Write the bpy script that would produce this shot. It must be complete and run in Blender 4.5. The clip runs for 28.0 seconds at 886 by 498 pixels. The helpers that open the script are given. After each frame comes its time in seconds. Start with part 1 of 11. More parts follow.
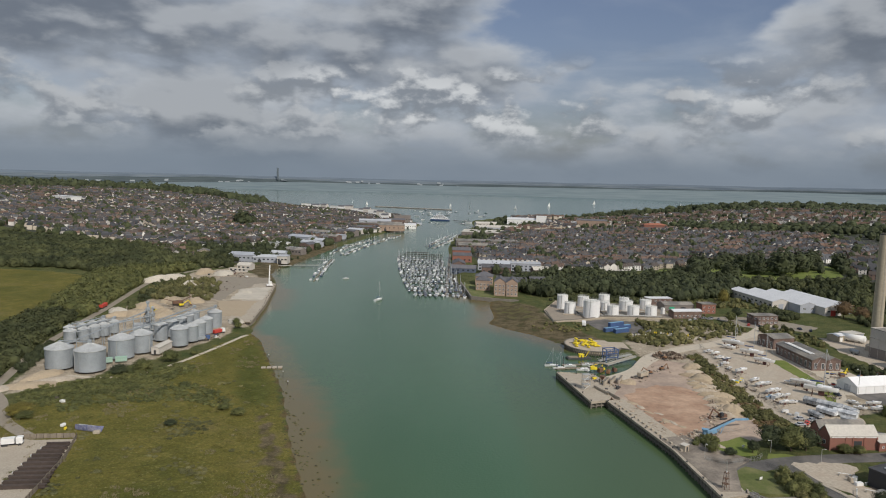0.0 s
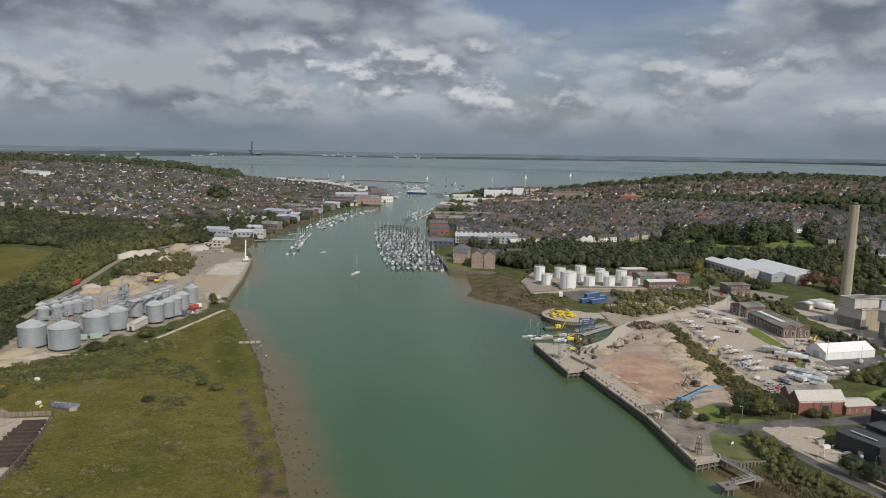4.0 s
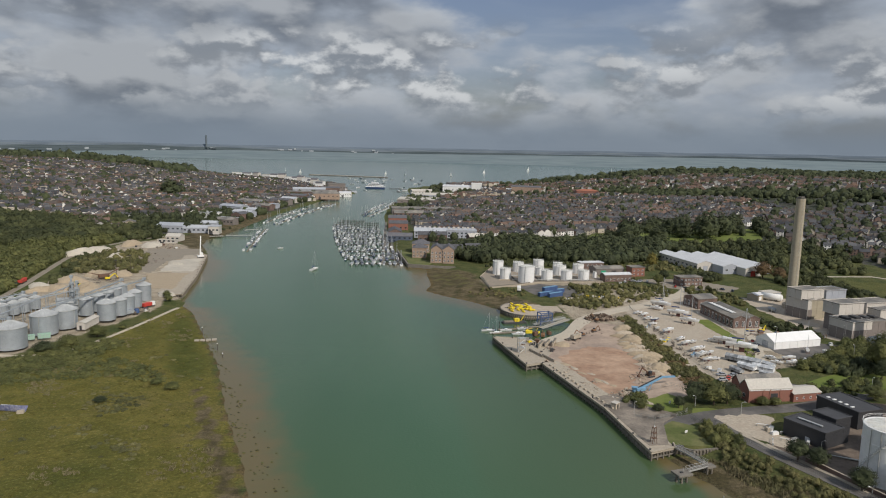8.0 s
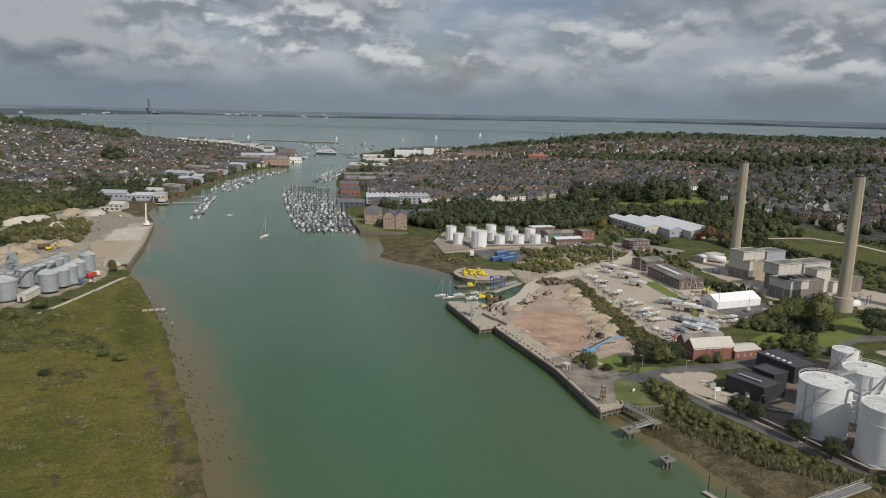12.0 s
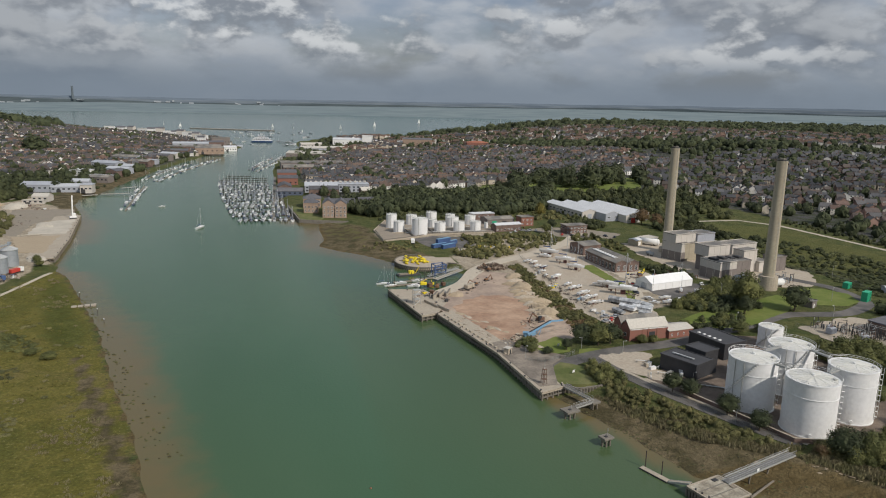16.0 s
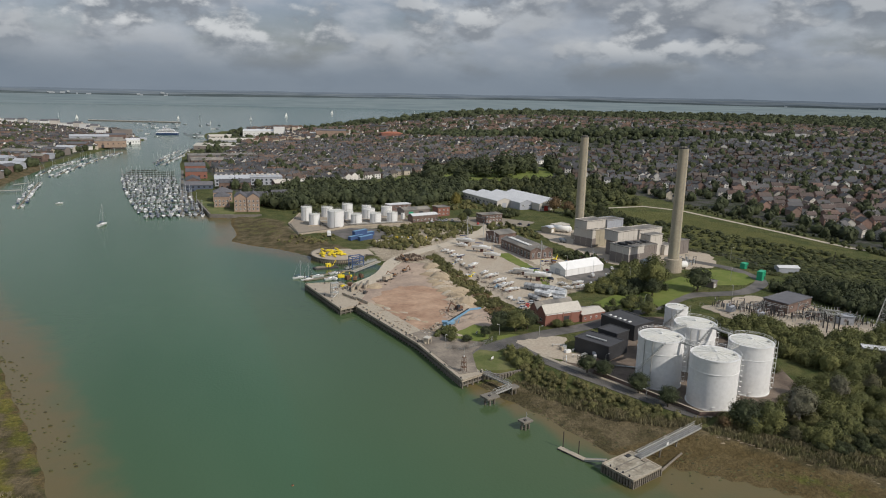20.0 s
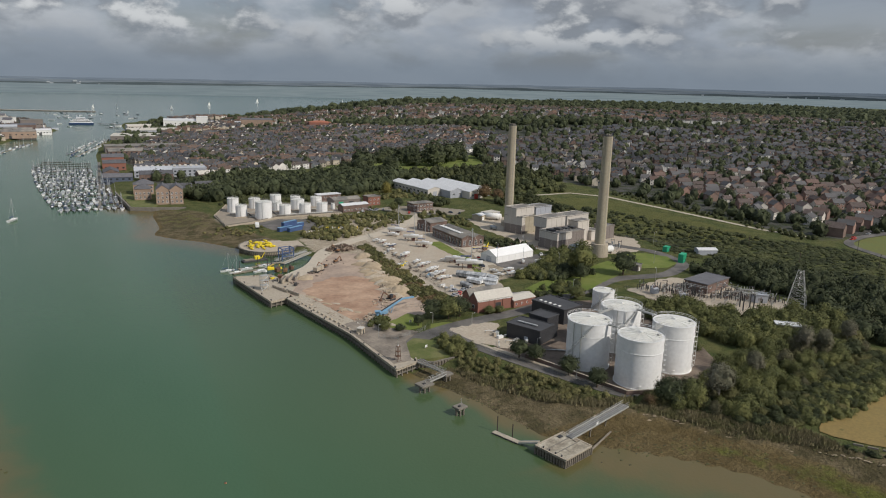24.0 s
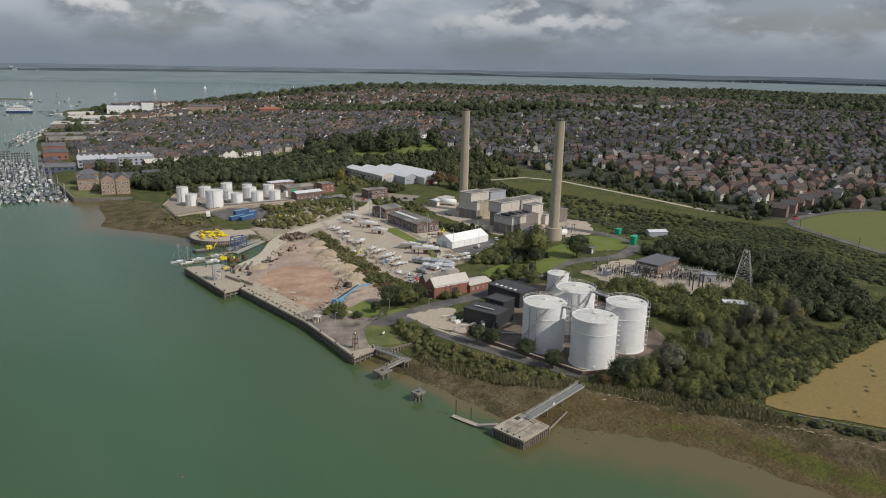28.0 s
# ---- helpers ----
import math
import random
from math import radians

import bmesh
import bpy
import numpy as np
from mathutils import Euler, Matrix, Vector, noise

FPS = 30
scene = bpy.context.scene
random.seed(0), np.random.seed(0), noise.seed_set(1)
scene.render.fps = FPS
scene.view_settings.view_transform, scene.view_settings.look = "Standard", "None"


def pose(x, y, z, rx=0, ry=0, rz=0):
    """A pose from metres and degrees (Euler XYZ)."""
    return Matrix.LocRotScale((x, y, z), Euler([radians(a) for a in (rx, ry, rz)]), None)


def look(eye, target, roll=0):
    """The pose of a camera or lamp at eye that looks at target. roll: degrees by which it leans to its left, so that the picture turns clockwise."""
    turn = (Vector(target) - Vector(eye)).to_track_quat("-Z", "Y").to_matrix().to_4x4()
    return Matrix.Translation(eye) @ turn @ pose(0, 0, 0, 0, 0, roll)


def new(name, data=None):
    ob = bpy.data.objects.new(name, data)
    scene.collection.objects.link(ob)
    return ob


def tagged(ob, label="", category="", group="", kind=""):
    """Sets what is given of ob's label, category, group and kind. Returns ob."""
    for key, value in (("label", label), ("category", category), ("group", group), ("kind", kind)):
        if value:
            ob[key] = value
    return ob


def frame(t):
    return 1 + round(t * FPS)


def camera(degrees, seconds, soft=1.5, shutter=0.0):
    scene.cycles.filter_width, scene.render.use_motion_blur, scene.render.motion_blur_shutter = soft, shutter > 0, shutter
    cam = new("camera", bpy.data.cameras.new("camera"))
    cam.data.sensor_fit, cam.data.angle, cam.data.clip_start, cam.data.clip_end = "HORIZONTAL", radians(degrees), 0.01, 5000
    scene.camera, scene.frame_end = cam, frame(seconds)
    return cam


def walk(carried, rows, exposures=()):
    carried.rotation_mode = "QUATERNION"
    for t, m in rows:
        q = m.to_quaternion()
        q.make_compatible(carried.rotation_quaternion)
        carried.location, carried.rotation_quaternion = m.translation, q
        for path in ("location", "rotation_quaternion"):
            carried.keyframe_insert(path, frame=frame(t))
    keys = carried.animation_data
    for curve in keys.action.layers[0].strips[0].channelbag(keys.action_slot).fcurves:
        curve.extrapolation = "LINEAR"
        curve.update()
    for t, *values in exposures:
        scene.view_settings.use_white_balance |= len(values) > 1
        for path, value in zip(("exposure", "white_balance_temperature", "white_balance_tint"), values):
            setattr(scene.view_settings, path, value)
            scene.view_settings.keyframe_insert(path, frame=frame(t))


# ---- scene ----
# The camera hangs in the air over the river, 100 m up, and turns to the right.
HIGH = 100.0
cam = camera(64.82, 28.0, 1.05)
TURN = [
    (0.0, 84.11, -1.56, 0.20),
    (0.5, 84.03, -1.45, -0.10),
    (1.0, 83.87, -1.53, -0.41),
    (1.5, 83.26, -1.41, -0.80),
    (2.0, 82.49, -1.37, -1.02),
    (2.5, 82.18, -1.28, -1.06),
    (3.0, 82.08, -1.28, -1.11),
    (3.5, 82.00, -1.28, -1.36),
    (5.5, 81.84, -1.26, -2.81),
    (6.0, 81.84, -1.30, -3.17),
    (6.5, 81.84, -1.36, -3.65),
    (7.0, 81.84, -1.42, -4.09),
    (7.5, 81.85, -1.41, -4.58),
    (8.0, 81.59, -1.39, -5.09),
    (8.5, 80.82, -1.44, -5.61),
    (9.0, 79.75, -1.41, -6.06),
    (9.5, 79.01, -1.40, -6.47),
    (10.0, 78.81, -1.41, -6.90),
    (10.5, 78.82, -1.45, -7.39),
    (11.0, 78.83, -1.48, -7.88),
    (11.5, 78.85, -1.48, -8.42),
    (12.0, 78.87, -1.48, -8.99),
    (12.5, 78.78, -1.47, -9.68),
    (14.5, 78.35, -1.40, -12.02),
    (15.0, 78.21, -1.41, -12.62),
    (15.5, 78.08, -1.36, -13.31),
    (16.0, 77.97, -1.38, -13.96),
    (16.5, 77.96, -1.41, -14.72),
    (17.0, 77.99, -1.47, -15.63),
    (17.5, 77.99, -1.49, -16.65),
    (18.0, 77.94, -1.50, -17.59),
    (18.5, 77.82, -1.43, -18.53),
    (19.0, 77.65, -1.40, -19.29),
    (19.5, 77.49, -1.40, -20.11),
    (20.0, 77.39, -1.40, -20.89),
    (20.5, 77.32, -1.38, -21.76),
    (21.0, 77.21, -1.43, -22.57),
    (21.5, 77.06, -1.38, -23.49),
    (23.5, 76.70, -1.47, -26.09),
    (24.0, 76.63, -1.49, -26.62),
    (24.5, 76.48, -1.46, -27.21),
    (25.0, 76.36, -1.47, -27.72),
    (25.5, 76.22, -1.44, -28.25),
    (26.0, 76.10, -1.40, -28.72),
    (26.5, 75.98, -1.38, -29.25),
    (27.0, 75.83, -1.39, -29.72),
    (27.5, 75.69, -1.37, -30.17),
    (28.0, 75.57, -1.35, -30.40),
]
walk(cam, [(t, pose(0, 0, HIGH, rx, ry, rz)) for t, rx, ry, rz in TURN])

# ---- sky, sun and exposure ----
SUN_EL, SUN_AZ = 40.0, 148.0          # degrees; azimuth clockwise from +y
world = bpy.data.worlds.new("world")
scene.world = world
world.use_nodes = True


def sky_nodes():
    nt = world.node_tree
    N, L = nt.nodes, nt.links
    bg = N["Background"]
    sky = N.new("ShaderNodeTexSky")
    sky.sky_type, sky.sun_disc = "NISHITA", False
    sky.sun_elevation, sky.sun_rotation = radians(SUN_EL), radians(SUN_AZ)
    sky.air_density, sky.dust_density, sky.ozone_density = 1.0, 2.0, 1.2

    def math_node(op, a, b=None, clamp=False):
        n = N.new("ShaderNodeMath")
        n.operation, n.use_clamp = op, clamp
        for i, v in enumerate((a, b)):
            if v is None:
                continue
            if isinstance(v, (int, float)):
                n.inputs[i].default_value = v
            else:
                L.new(v, n.inputs[i])
        return n.outputs[0]

    tc = N.new("ShaderNodeTexCoord")
    sep = N.new("ShaderNodeSeparateXYZ")
    L.new(tc.outputs["Generated"], sep.inputs[0])
    x, y, z = sep.outputs

    def layer(scale, detail, rough, seed, dz=0.0, tall=2.0, warp=0.0):
        com = N.new("ShaderNodeCombineXYZ")
        L.new(x, com.inputs[0])
        L.new(y, com.inputs[1])
        L.new(math_node("ADD", math_node("MULTIPLY", z, tall), seed + dz * tall), com.inputs[2])
        no = N.new("ShaderNodeTexNoise")
        no.inputs["Scale"].default_value, no.inputs["Detail"].default_value = scale, detail
        no.inputs["Roughness"].default_value, no.inputs["Distortion"].default_value = rough, warp
        L.new(com.outputs[0], no.inputs["Vector"])
        return no.outputs["Fac"]

    def ramp(src, lo, hi, a=0.0, c=1.0):
        r = N.new("ShaderNodeMapRange")
        r.interpolation_type = "SMOOTHSTEP"
        for k, val in (("From Min", lo), ("From Max", hi), ("To Min", a), ("To Max", c)):
            r.inputs[k].default_value = val
        L.new(src, r.inputs["Value"])
        return r.outputs["Result"]

    def toward(az, el, wide, high, k):
        """k in one direction of the sky, falling softly to 0."""
        c = (math.sin(radians(az)) * math.cos(radians(el)), math.cos(radians(az)) * math.cos(radians(el)), math.sin(radians(el)))
        d2 = None
        for v, m, w in zip((x, y, z), c, (wide, wide, high)):
            q = math_node("POWER", math_node("MULTIPLY", math_node("SUBTRACT", v, m), 57.3 / w), 2.0)
            d2 = q if d2 is None else math_node("ADD", d2, q)
        return ramp(d2, 1.0, 0.0, 0.0, k)

    def total(*terms):
        out = terms[0]
        for v in terms[1:]:
            out = math_node("ADD", out, v)
        return out

    def mix(fac, a, b):
        m = N.new("ShaderNodeMix")
        m.data_type = "RGBA"
        for sock, val in ((m.inputs[0], fac), (m.inputs[6], a), (m.inputs[7], b)):
            if isinstance(val, (tuple, float)):
                sock.default_value = val
            else:
                L.new(val, sock)
        return m.outputs[2]

    blue = N.new("ShaderNodeVectorMath")
    blue.operation = "SCALE"
    L.new(sky.outputs[0], blue.inputs[0])
    blue.inputs["Scale"].default_value = 0.080
    tint = N.new("ShaderNodeVectorMath")
    tint.operation = "MULTIPLY"
    L.new(blue.outputs[0], tint.inputs[0])
    tint.inputs[1].default_value = (1.0, 0.93, 1.0)
    # thin streaks of high cloud over the blue
    wisp = ramp(layer(3.0, 5, 0.55, 1.7, 0, 4.5, 0.4), 0.44, 0.74, 0.03, 0.36)
    col = mix(wisp, tint.outputs[0], (0.44, 0.49, 0.56, 1))
    # broad grey masses with soft bellies and paler shoulders, and blue gaps between them
    where = total(toward(-21, 11.0, 26, 8.0, 0.13), toward(27, 9.5, 16, 5.0, 0.07), toward(13, 12.0, 13, 4.8, -0.22), toward(-24, 15.5, 5, 2.0, -0.16), toward(54, 5.8, 13, 3.6, -0.17))
    mass, mass_up = layer(4.6, 7, 0.50, 3.1, 0, 2.3), layer(4.6, 7, 0.50, 3.1, 0.022, 2.3)
    body_n = math_node("ADD", mass, where)
    cover = ramp(body_n, 0.38, 0.52)
    thick = ramp(body_n, 0.46, 0.66)
    lit = ramp(math_node("SUBTRACT", mass, mass_up), -0.06, 0.09)
    body = mix(thick, (0.385, 0.432, 0.500, 1), (0.165, 0.190, 0.230, 1))
    body = mix(math_node("MULTIPLY", lit, 0.56), body, (0.60, 0.625, 0.65, 1))
    col = mix(math_node("MULTIPLY", cover, 0.94), col, body)
    # rounded heaps low over the sea: white crowns on grey feet
    puff, puff_up = layer(10.5, 6, 0.52, 7.7, 0, 1.8), layer(10.5, 6, 0.52, 7.7, 0.013, 1.8)
    band = math_node("MULTIPLY", ramp(z, 0.028, 0.060), ramp(z, 0.185, 0.120))
    near_heap = total(toward(0, 6.6, 12, 3.4, 0.085), toward(-9, 6.8, 5, 2.6, 0.05), toward(8, 4.6, 6, 2.2, 0.06), toward(23, 7.6, 6, 3.0, 0.05), toward(37, 4.6, 9, 2.4, 0.04))
    heap_n = math_node("ADD", puff, near_heap)
    heap = math_node("MULTIPLY", ramp(heap_n, 0.46, 0.58), band)
    crown = ramp(math_node("SUBTRACT", puff, puff_up), -0.03, 0.10)
    crown = math_node("MULTIPLY", crown, ramp(near_heap, 0.0, 0.06, 0.55, 1.0))
    col = mix(math_node("MULTIPLY", heap, 0.86), col, mix(crown, (0.235, 0.262, 0.300, 1), (0.68, 0.70, 0.715, 1)))
    # thinner, paler cloud overhead; haze along the horizon
    col = mix(ramp(z, 0.28, 0.6, 0.0, 0.8), col, (0.34, 0.40, 0.49, 1))
    col = mix(ramp(z, 0.078, 0.008, 0.0, 0.92), col, (0.210, 0.256, 0.312, 1))
    L.new(col, bg.inputs["Color"])
    bg.inputs["Strength"].default_value = 1.0


sky_nodes()
sun_data = bpy.data.lights.new("sun", "SUN")
sun_data.energy, sun_data.angle, sun_data.color = 3.6, radians(0.6), (1.0, 0.925, 0.835)
sun = new("sun", sun_data)
sun.matrix_world = look((0, 0, 0), (-math.sin(radians(SUN_AZ)) * math.cos(radians(SUN_EL)), -math.cos(radians(SUN_AZ)) * math.cos(radians(SUN_EL)), -math.sin(radians(SUN_EL))))
scene.view_settings.exposure = -0.12

# ---- materials ----
MATS = {}


def mat(name, base, rough=0.8, metal=0.0, var=0.25, scale=0.35, fine=4.0, bump=0.15, second=None, rnd=0.0, attr=None, wave=None, spec=0.4):
    """A surface with a base colour varied at two scales, a second tint in broad stains, and relief."""
    if name in MATS:
        return MATS[name]
    m = bpy.data.materials.new(name)
    MATS[name] = m
    m.use_nodes = True
    N, L = m.node_tree.nodes, m.node_tree.links
    b = N["Principled BSDF"]
    b.inputs["Roughness"].default_value, b.inputs["Metallic"].default_value = rough, metal
    b.inputs["Specular IOR Level"].default_value = spec
    tc = N.new("ShaderNodeTexCoord")
    geo = N.new("ShaderNodeNewGeometry")

    def noise_at(s, detail):
        n = N.new("ShaderNodeTexNoise")
        n.inputs["Scale"].default_value, n.inputs["Detail"].default_value = s, detail
        n.inputs["Roughness"].default_value = 0.6
        L.new(geo.outputs["Position"] if attr == "world" else tc.outputs["Object"], n.inputs["Vector"])
        return n.outputs["Fac"]

    def mix(fac, a, c, kind="MIX"):
        x = N.new("ShaderNodeMix")
        x.data_type, x.blend_type = "RGBA", kind
        for sock, val in ((x.inputs[0], fac), (x.inputs[6], a), (x.inputs[7], c)):
            if isinstance(val, (tuple, float)):
                sock.default_value = val
            else:
                L.new(val, sock)
        return x.outputs[2]

    def span(src, lo, hi, a, c):
        r = N.new("ShaderNodeMapRange")
        for k, val in (("From Min", lo), ("From Max", hi), ("To Min", a), ("To Max", c)):
            r.inputs[k].default_value = val
        L.new(src, r.inputs["Value"])
        return r.outputs["Result"]

    big, small = noise_at(scale, 4.0), noise_at(fine, 5.0)
    col = (*base, 1)
    if second:
        col = mix(span(big, 0.4, 0.62, 0.0, 1.0), col, (*second, 1))
    tone = N.new("ShaderNodeMath")
    tone.operation = "ADD"
    L.new(span(big, 0.3, 0.7, -var * 0.6, var * 0.6), tone.inputs[0])
    L.new(span(small, 0.3, 0.7, 1 - var * 0.6, 1 + var * 0.6), tone.inputs[1])
    value = tone.outputs[0]
    if rnd:
        src = geo.outputs["Random Per Island"] if attr in ("island", "world") else N.new("ShaderNodeObjectInfo").outputs["Random"]
        add = N.new("ShaderNodeMath")
        add.operation = "ADD"
        L.new(value, add.inputs[0])
        L.new(span(src, 0.0, 1.0, -rnd, rnd), add.inputs[1])
        value = add.outputs[0]
    com = N.new("ShaderNodeCombineXYZ")
    for i in range(3):
        L.new(value, com.inputs[i])
    L.new(mix(1.0, col, com.outputs[0], "MULTIPLY") if not isinstance(col, tuple) else mix(1.0, col, com.outputs[0], "MULTIPLY"), b.inputs["Base Color"])
    L.new(span(small, 0.3, 0.7, max(0.05, rough - 0.1), min(1.0, rough + 0.1)), b.inputs["Roughness"])
    height = small
    if wave:
        w = N.new("ShaderNodeTexWave")
        w.inputs["Scale"].default_value = wave[0]
        w.bands_direction = wave[1]
        L.new(tc.outputs["Object"], w.inputs["Vector"])
        height = w.outputs["Fac"]
    if bump:
        bp = N.new("ShaderNodeBump")
        bp.inputs["Strength"].default_value, bp.inputs["Distance"].default_value = bump, 0.12
        L.new(height, bp.inputs["Height"])
        L.new(bp.outputs[0], b.inputs["Normal"])
    return m


# ---- mesh tools ----
def link(name, me, material=None, parent=None, label=""):
    ob = new(name, me)
    if material and not me.materials:
        me.materials.append(material)
    if parent:
        ob.parent = parent
    if label:
        ob["label"] = label
    return ob


def part(name, bm, material, parent, label=""):
    """Links a bmesh as one mesh object under a thing or a part."""
    me = bpy.data.meshes.new(name)
    bm.to_mesh(me)
    bm.free()
    return link(name, me, material, parent, label)


def thing(name, x, y, z=0.0, turn=0.0, label="", category="", group="", kind=""):
    ob = new(name)
    ob.matrix_basis = pose(x, y, z, 0, 0, turn)
    return tagged(ob, label, category, group, kind)


def box(bm, cx, cy, z0, sx, sy, sz, bevel=0.0, turn=0.0):
    """A box that stands on z0, centred on cx, cy."""
    m = pose(cx, cy, z0 + sz / 2, 0, 0, turn) @ Matrix.Diagonal((sx, sy, sz, 1))
    got = bmesh.ops.create_cube(bm, size=1, matrix=m)["verts"]
    if bevel:
        es = list({e for v in got for e in v.link_edges})
        bmesh.ops.bevel(bm, geom=es, offset=bevel, segments=1, affect="EDGES")
    return bm


def bx(cx, cy, z0, sx, sy, sz, bevel=0.0, turn=0.0):
    return box(bmesh.new(), cx, cy, z0, sx, sy, sz, bevel, turn)


def tube(bm, cx, cy, z0, r0, r1, h, n=16, cap=True):
    bmesh.ops.create_cone(bm, cap_ends=cap, segments=n, radius1=r0, radius2=r1, depth=h, matrix=Matrix.Translation((cx, cy, z0 + h / 2)))
    return bm


def rod(bm, a, b, r=0.1, n=5):
    """A round bar from a to b."""
    a, b = Vector(a), Vector(b)
    d = b - a
    m = Matrix.Translation((a + b) / 2) @ d.to_track_quat("Z", "Y").to_matrix().to_4x4()
    bmesh.ops.create_cone(bm, cap_ends=True, segments=n, radius1=r, radius2=r, depth=d.length, matrix=m)
    return bm


def beam(bm, a, b, w, h):
    """A square bar from a to b."""
    a, b = Vector(a), Vector(b)
    d = b - a
    m = Matrix.Translation((a + b) / 2) @ d.to_track_quat("X", "Z").to_matrix().to_4x4() @ Matrix.Diagonal((d.length, w, h, 1))
    bmesh.ops.create_cube(bm, size=1, matrix=m)
    return bm


def slab(bm, pts, z0, z1):
    """An upright prism over the outline pts."""
    lo, hi = [bm.verts.new((x, y, z0)) for x, y in pts], [bm.verts.new((x, y, z1)) for x, y in pts]
    n = len(pts)
    fs = [bm.faces.new(hi), bm.faces.new(lo[::-1])]
    fs += [bm.faces.new((lo[i], lo[(i + 1) % n], hi[(i + 1) % n], hi[i])) for i in range(n)]
    bmesh.ops.recalc_face_normals(bm, faces=fs)
    return bm


def gable(bm, cx, cy, z0, sx, sy, rise, over=0.4, turn=0.0, thick=0.25, hip=0.0):
    """A pitched roof, its ridge along x, over a plan sx by sy."""
    m = pose(cx, cy, z0, 0, 0, turn)
    a, b = sx / 2 + over, sy / 2 + over
    k = max(0.0, a - hip)
    low = [(-a, -b, 0), (a, -b, 0), (a, b, 0), (-a, b, 0)]
    v = [bm.verts.new(m @ Vector(p)) for p in low] + [bm.verts.new(m @ Vector((-k, 0, rise))), bm.verts.new(m @ Vector((k, 0, rise)))]
    w = [bm.verts.new(m @ Vector((x, y, z + thick))) for x, y, z in low] + [bm.verts.new(m @ Vector((-k, 0, rise + thick))), bm.verts.new(m @ Vector((k, 0, rise + thick)))]
    fs = []
    for q, flip in ((v, True), (w, False)):
        for ids in ((0, 1, 5, 4), (2, 3, 4, 5), (0, 4, 3), (1, 2, 5)):
            if len(ids) == 3 and not hip and q is v:
                continue
            if len(ids) == 3 and not hip:
                continue
            fs.append(bm.faces.new([q[i] for i in (ids[::-1] if flip else ids)]))
    for i, j in ((0, 1), (2, 3)) if not hip else ((0, 1), (1, 2), (2, 3), (3, 0)):
        fs.append(bm.faces.new((v[i], v[j], w[j], w[i])))
    if not hip:
        for i, j in ((0, 4), (4, 3), (1, 5), (5, 2)):
            fs.append(bm.faces.new((v[i], v[j], w[j], w[i])))
    bmesh.ops.recalc_face_normals(bm, faces=fs)
    return bm


def gable_walls(bm, cx, cy, z0, sx, sy, h, rise, turn=0.0):
    """Walls under a pitched roof, with both gable ends, the ridge along x."""
    m = pose(cx, cy, z0, 0, 0, turn)
    a, b = sx / 2, sy / 2
    prof = [(-b, 0), (b, 0), (b, h), (0, h + rise), (-b, h)]
    e = [[bm.verts.new(m @ Vector((s * a, y, z))) for y, z in prof] for s in (-1, 1)]
    fs = [bm.faces.new(e[0][::-1]), bm.faces.new(e[1])]
    fs += [bm.faces.new((e[0][i], e[0][(i + 1) % 5], e[1][(i + 1) % 5], e[1][i])) for i in range(5)]
    bmesh.ops.recalc_face_normals(bm, faces=fs)
    return bm


def mesh_of(name, verts, faces):
    me = bpy.data.meshes.new(name)
    me.from_pydata(verts, [], faces)
    me.update()
    return me

# ---- the lie of the land ----
EAST = [(260, -2500), (222, -60), (192, 10), (174, 46), (164, 72), (157, 91), (152, 108), (141, 123), (129, 135), (119, 144), (112, 152), (109, 161), (106, 177), (99, 194), (95, 205),
        (94, 211), (92, 240), (79, 300), (72, 312), (64, 342), (78, 343), (86, 347), (105, 361), (112, 376), (110, 390), (102, 392), (103, 412), (86, 416), (76, 414), (67, 430), (58, 443),
        (44, 457), (32, 474), (38, 500), (36, 534), (40, 561), (24, 567), (17, 647), (10, 790), (8, 980), (13, 1115), (48, 1331), (54, 1383), (71, 1390), (64, 1462),
        (60, 1513), (66, 1612), (117, 1724), (250, 1820), (600, 1950), (1200, 2000), (2600, 1900), (4000, 1500), (4000, -2500)]
WEST = [(-10, -2500), (-14, -300), (-12, 60), (-24, 140), (-40, 206), (-55, 252), (-72, 313), (-90, 361), (-108, 410), (-118, 426), (-124, 443), (-132, 510), (-147, 606), (-156, 640),
        (-170, 680), (-175, 730), (-165, 760), (-158, 836), (-145, 962), (-127, 1072), (-97, 1252), (-75, 1407), (-47, 1425), (-60, 1490), (-95, 1620), (-150, 1760), (-280, 1860),
        (-520, 1950), (-1000, 2060), (-2500, 2300), (-4000, 2400), (-4000, -2500)]


def inside(X, Y, poly):
    c = np.zeros(X.shape, bool)
    n = len(poly)
    for i in range(n):
        (x1, y1), (x2, y2) = poly[i], poly[(i + 1) % n]
        if y1 == y2:
            continue
        c ^= ((y1 > Y) != (y2 > Y)) & (X < (x2 - x1) * (Y - y1) / (y2 - y1) + x1)
    return c


def edge_distance(X, Y, poly):
    best = np.full(X.shape, 1e9)
    n = len(poly)
    for i in range(n):
        (x1, y1), (x2, y2) = poly[i], poly[(i + 1) % n]
        dx, dy = x2 - x1, y2 - y1
        k = np.clip(((X - x1) * dx + (Y - y1) * dy) / (dx * dx + dy * dy), 0, 1)
        best = np.minimum(best, np.hypot(X - x1 - k * dx, Y - y1 - k * dy))
    return best


def signed(X, Y, poly):
    return edge_distance(X, Y, poly) * np.where(inside(X, Y, poly), 1, -1)


def smooth(a):
    a = np.clip(a, 0, 1)
    return a * a * (3 - 2 * a)


def shore(X, Y):
    return np.maximum(signed(X, Y, EAST), signed(X, Y, WEST))


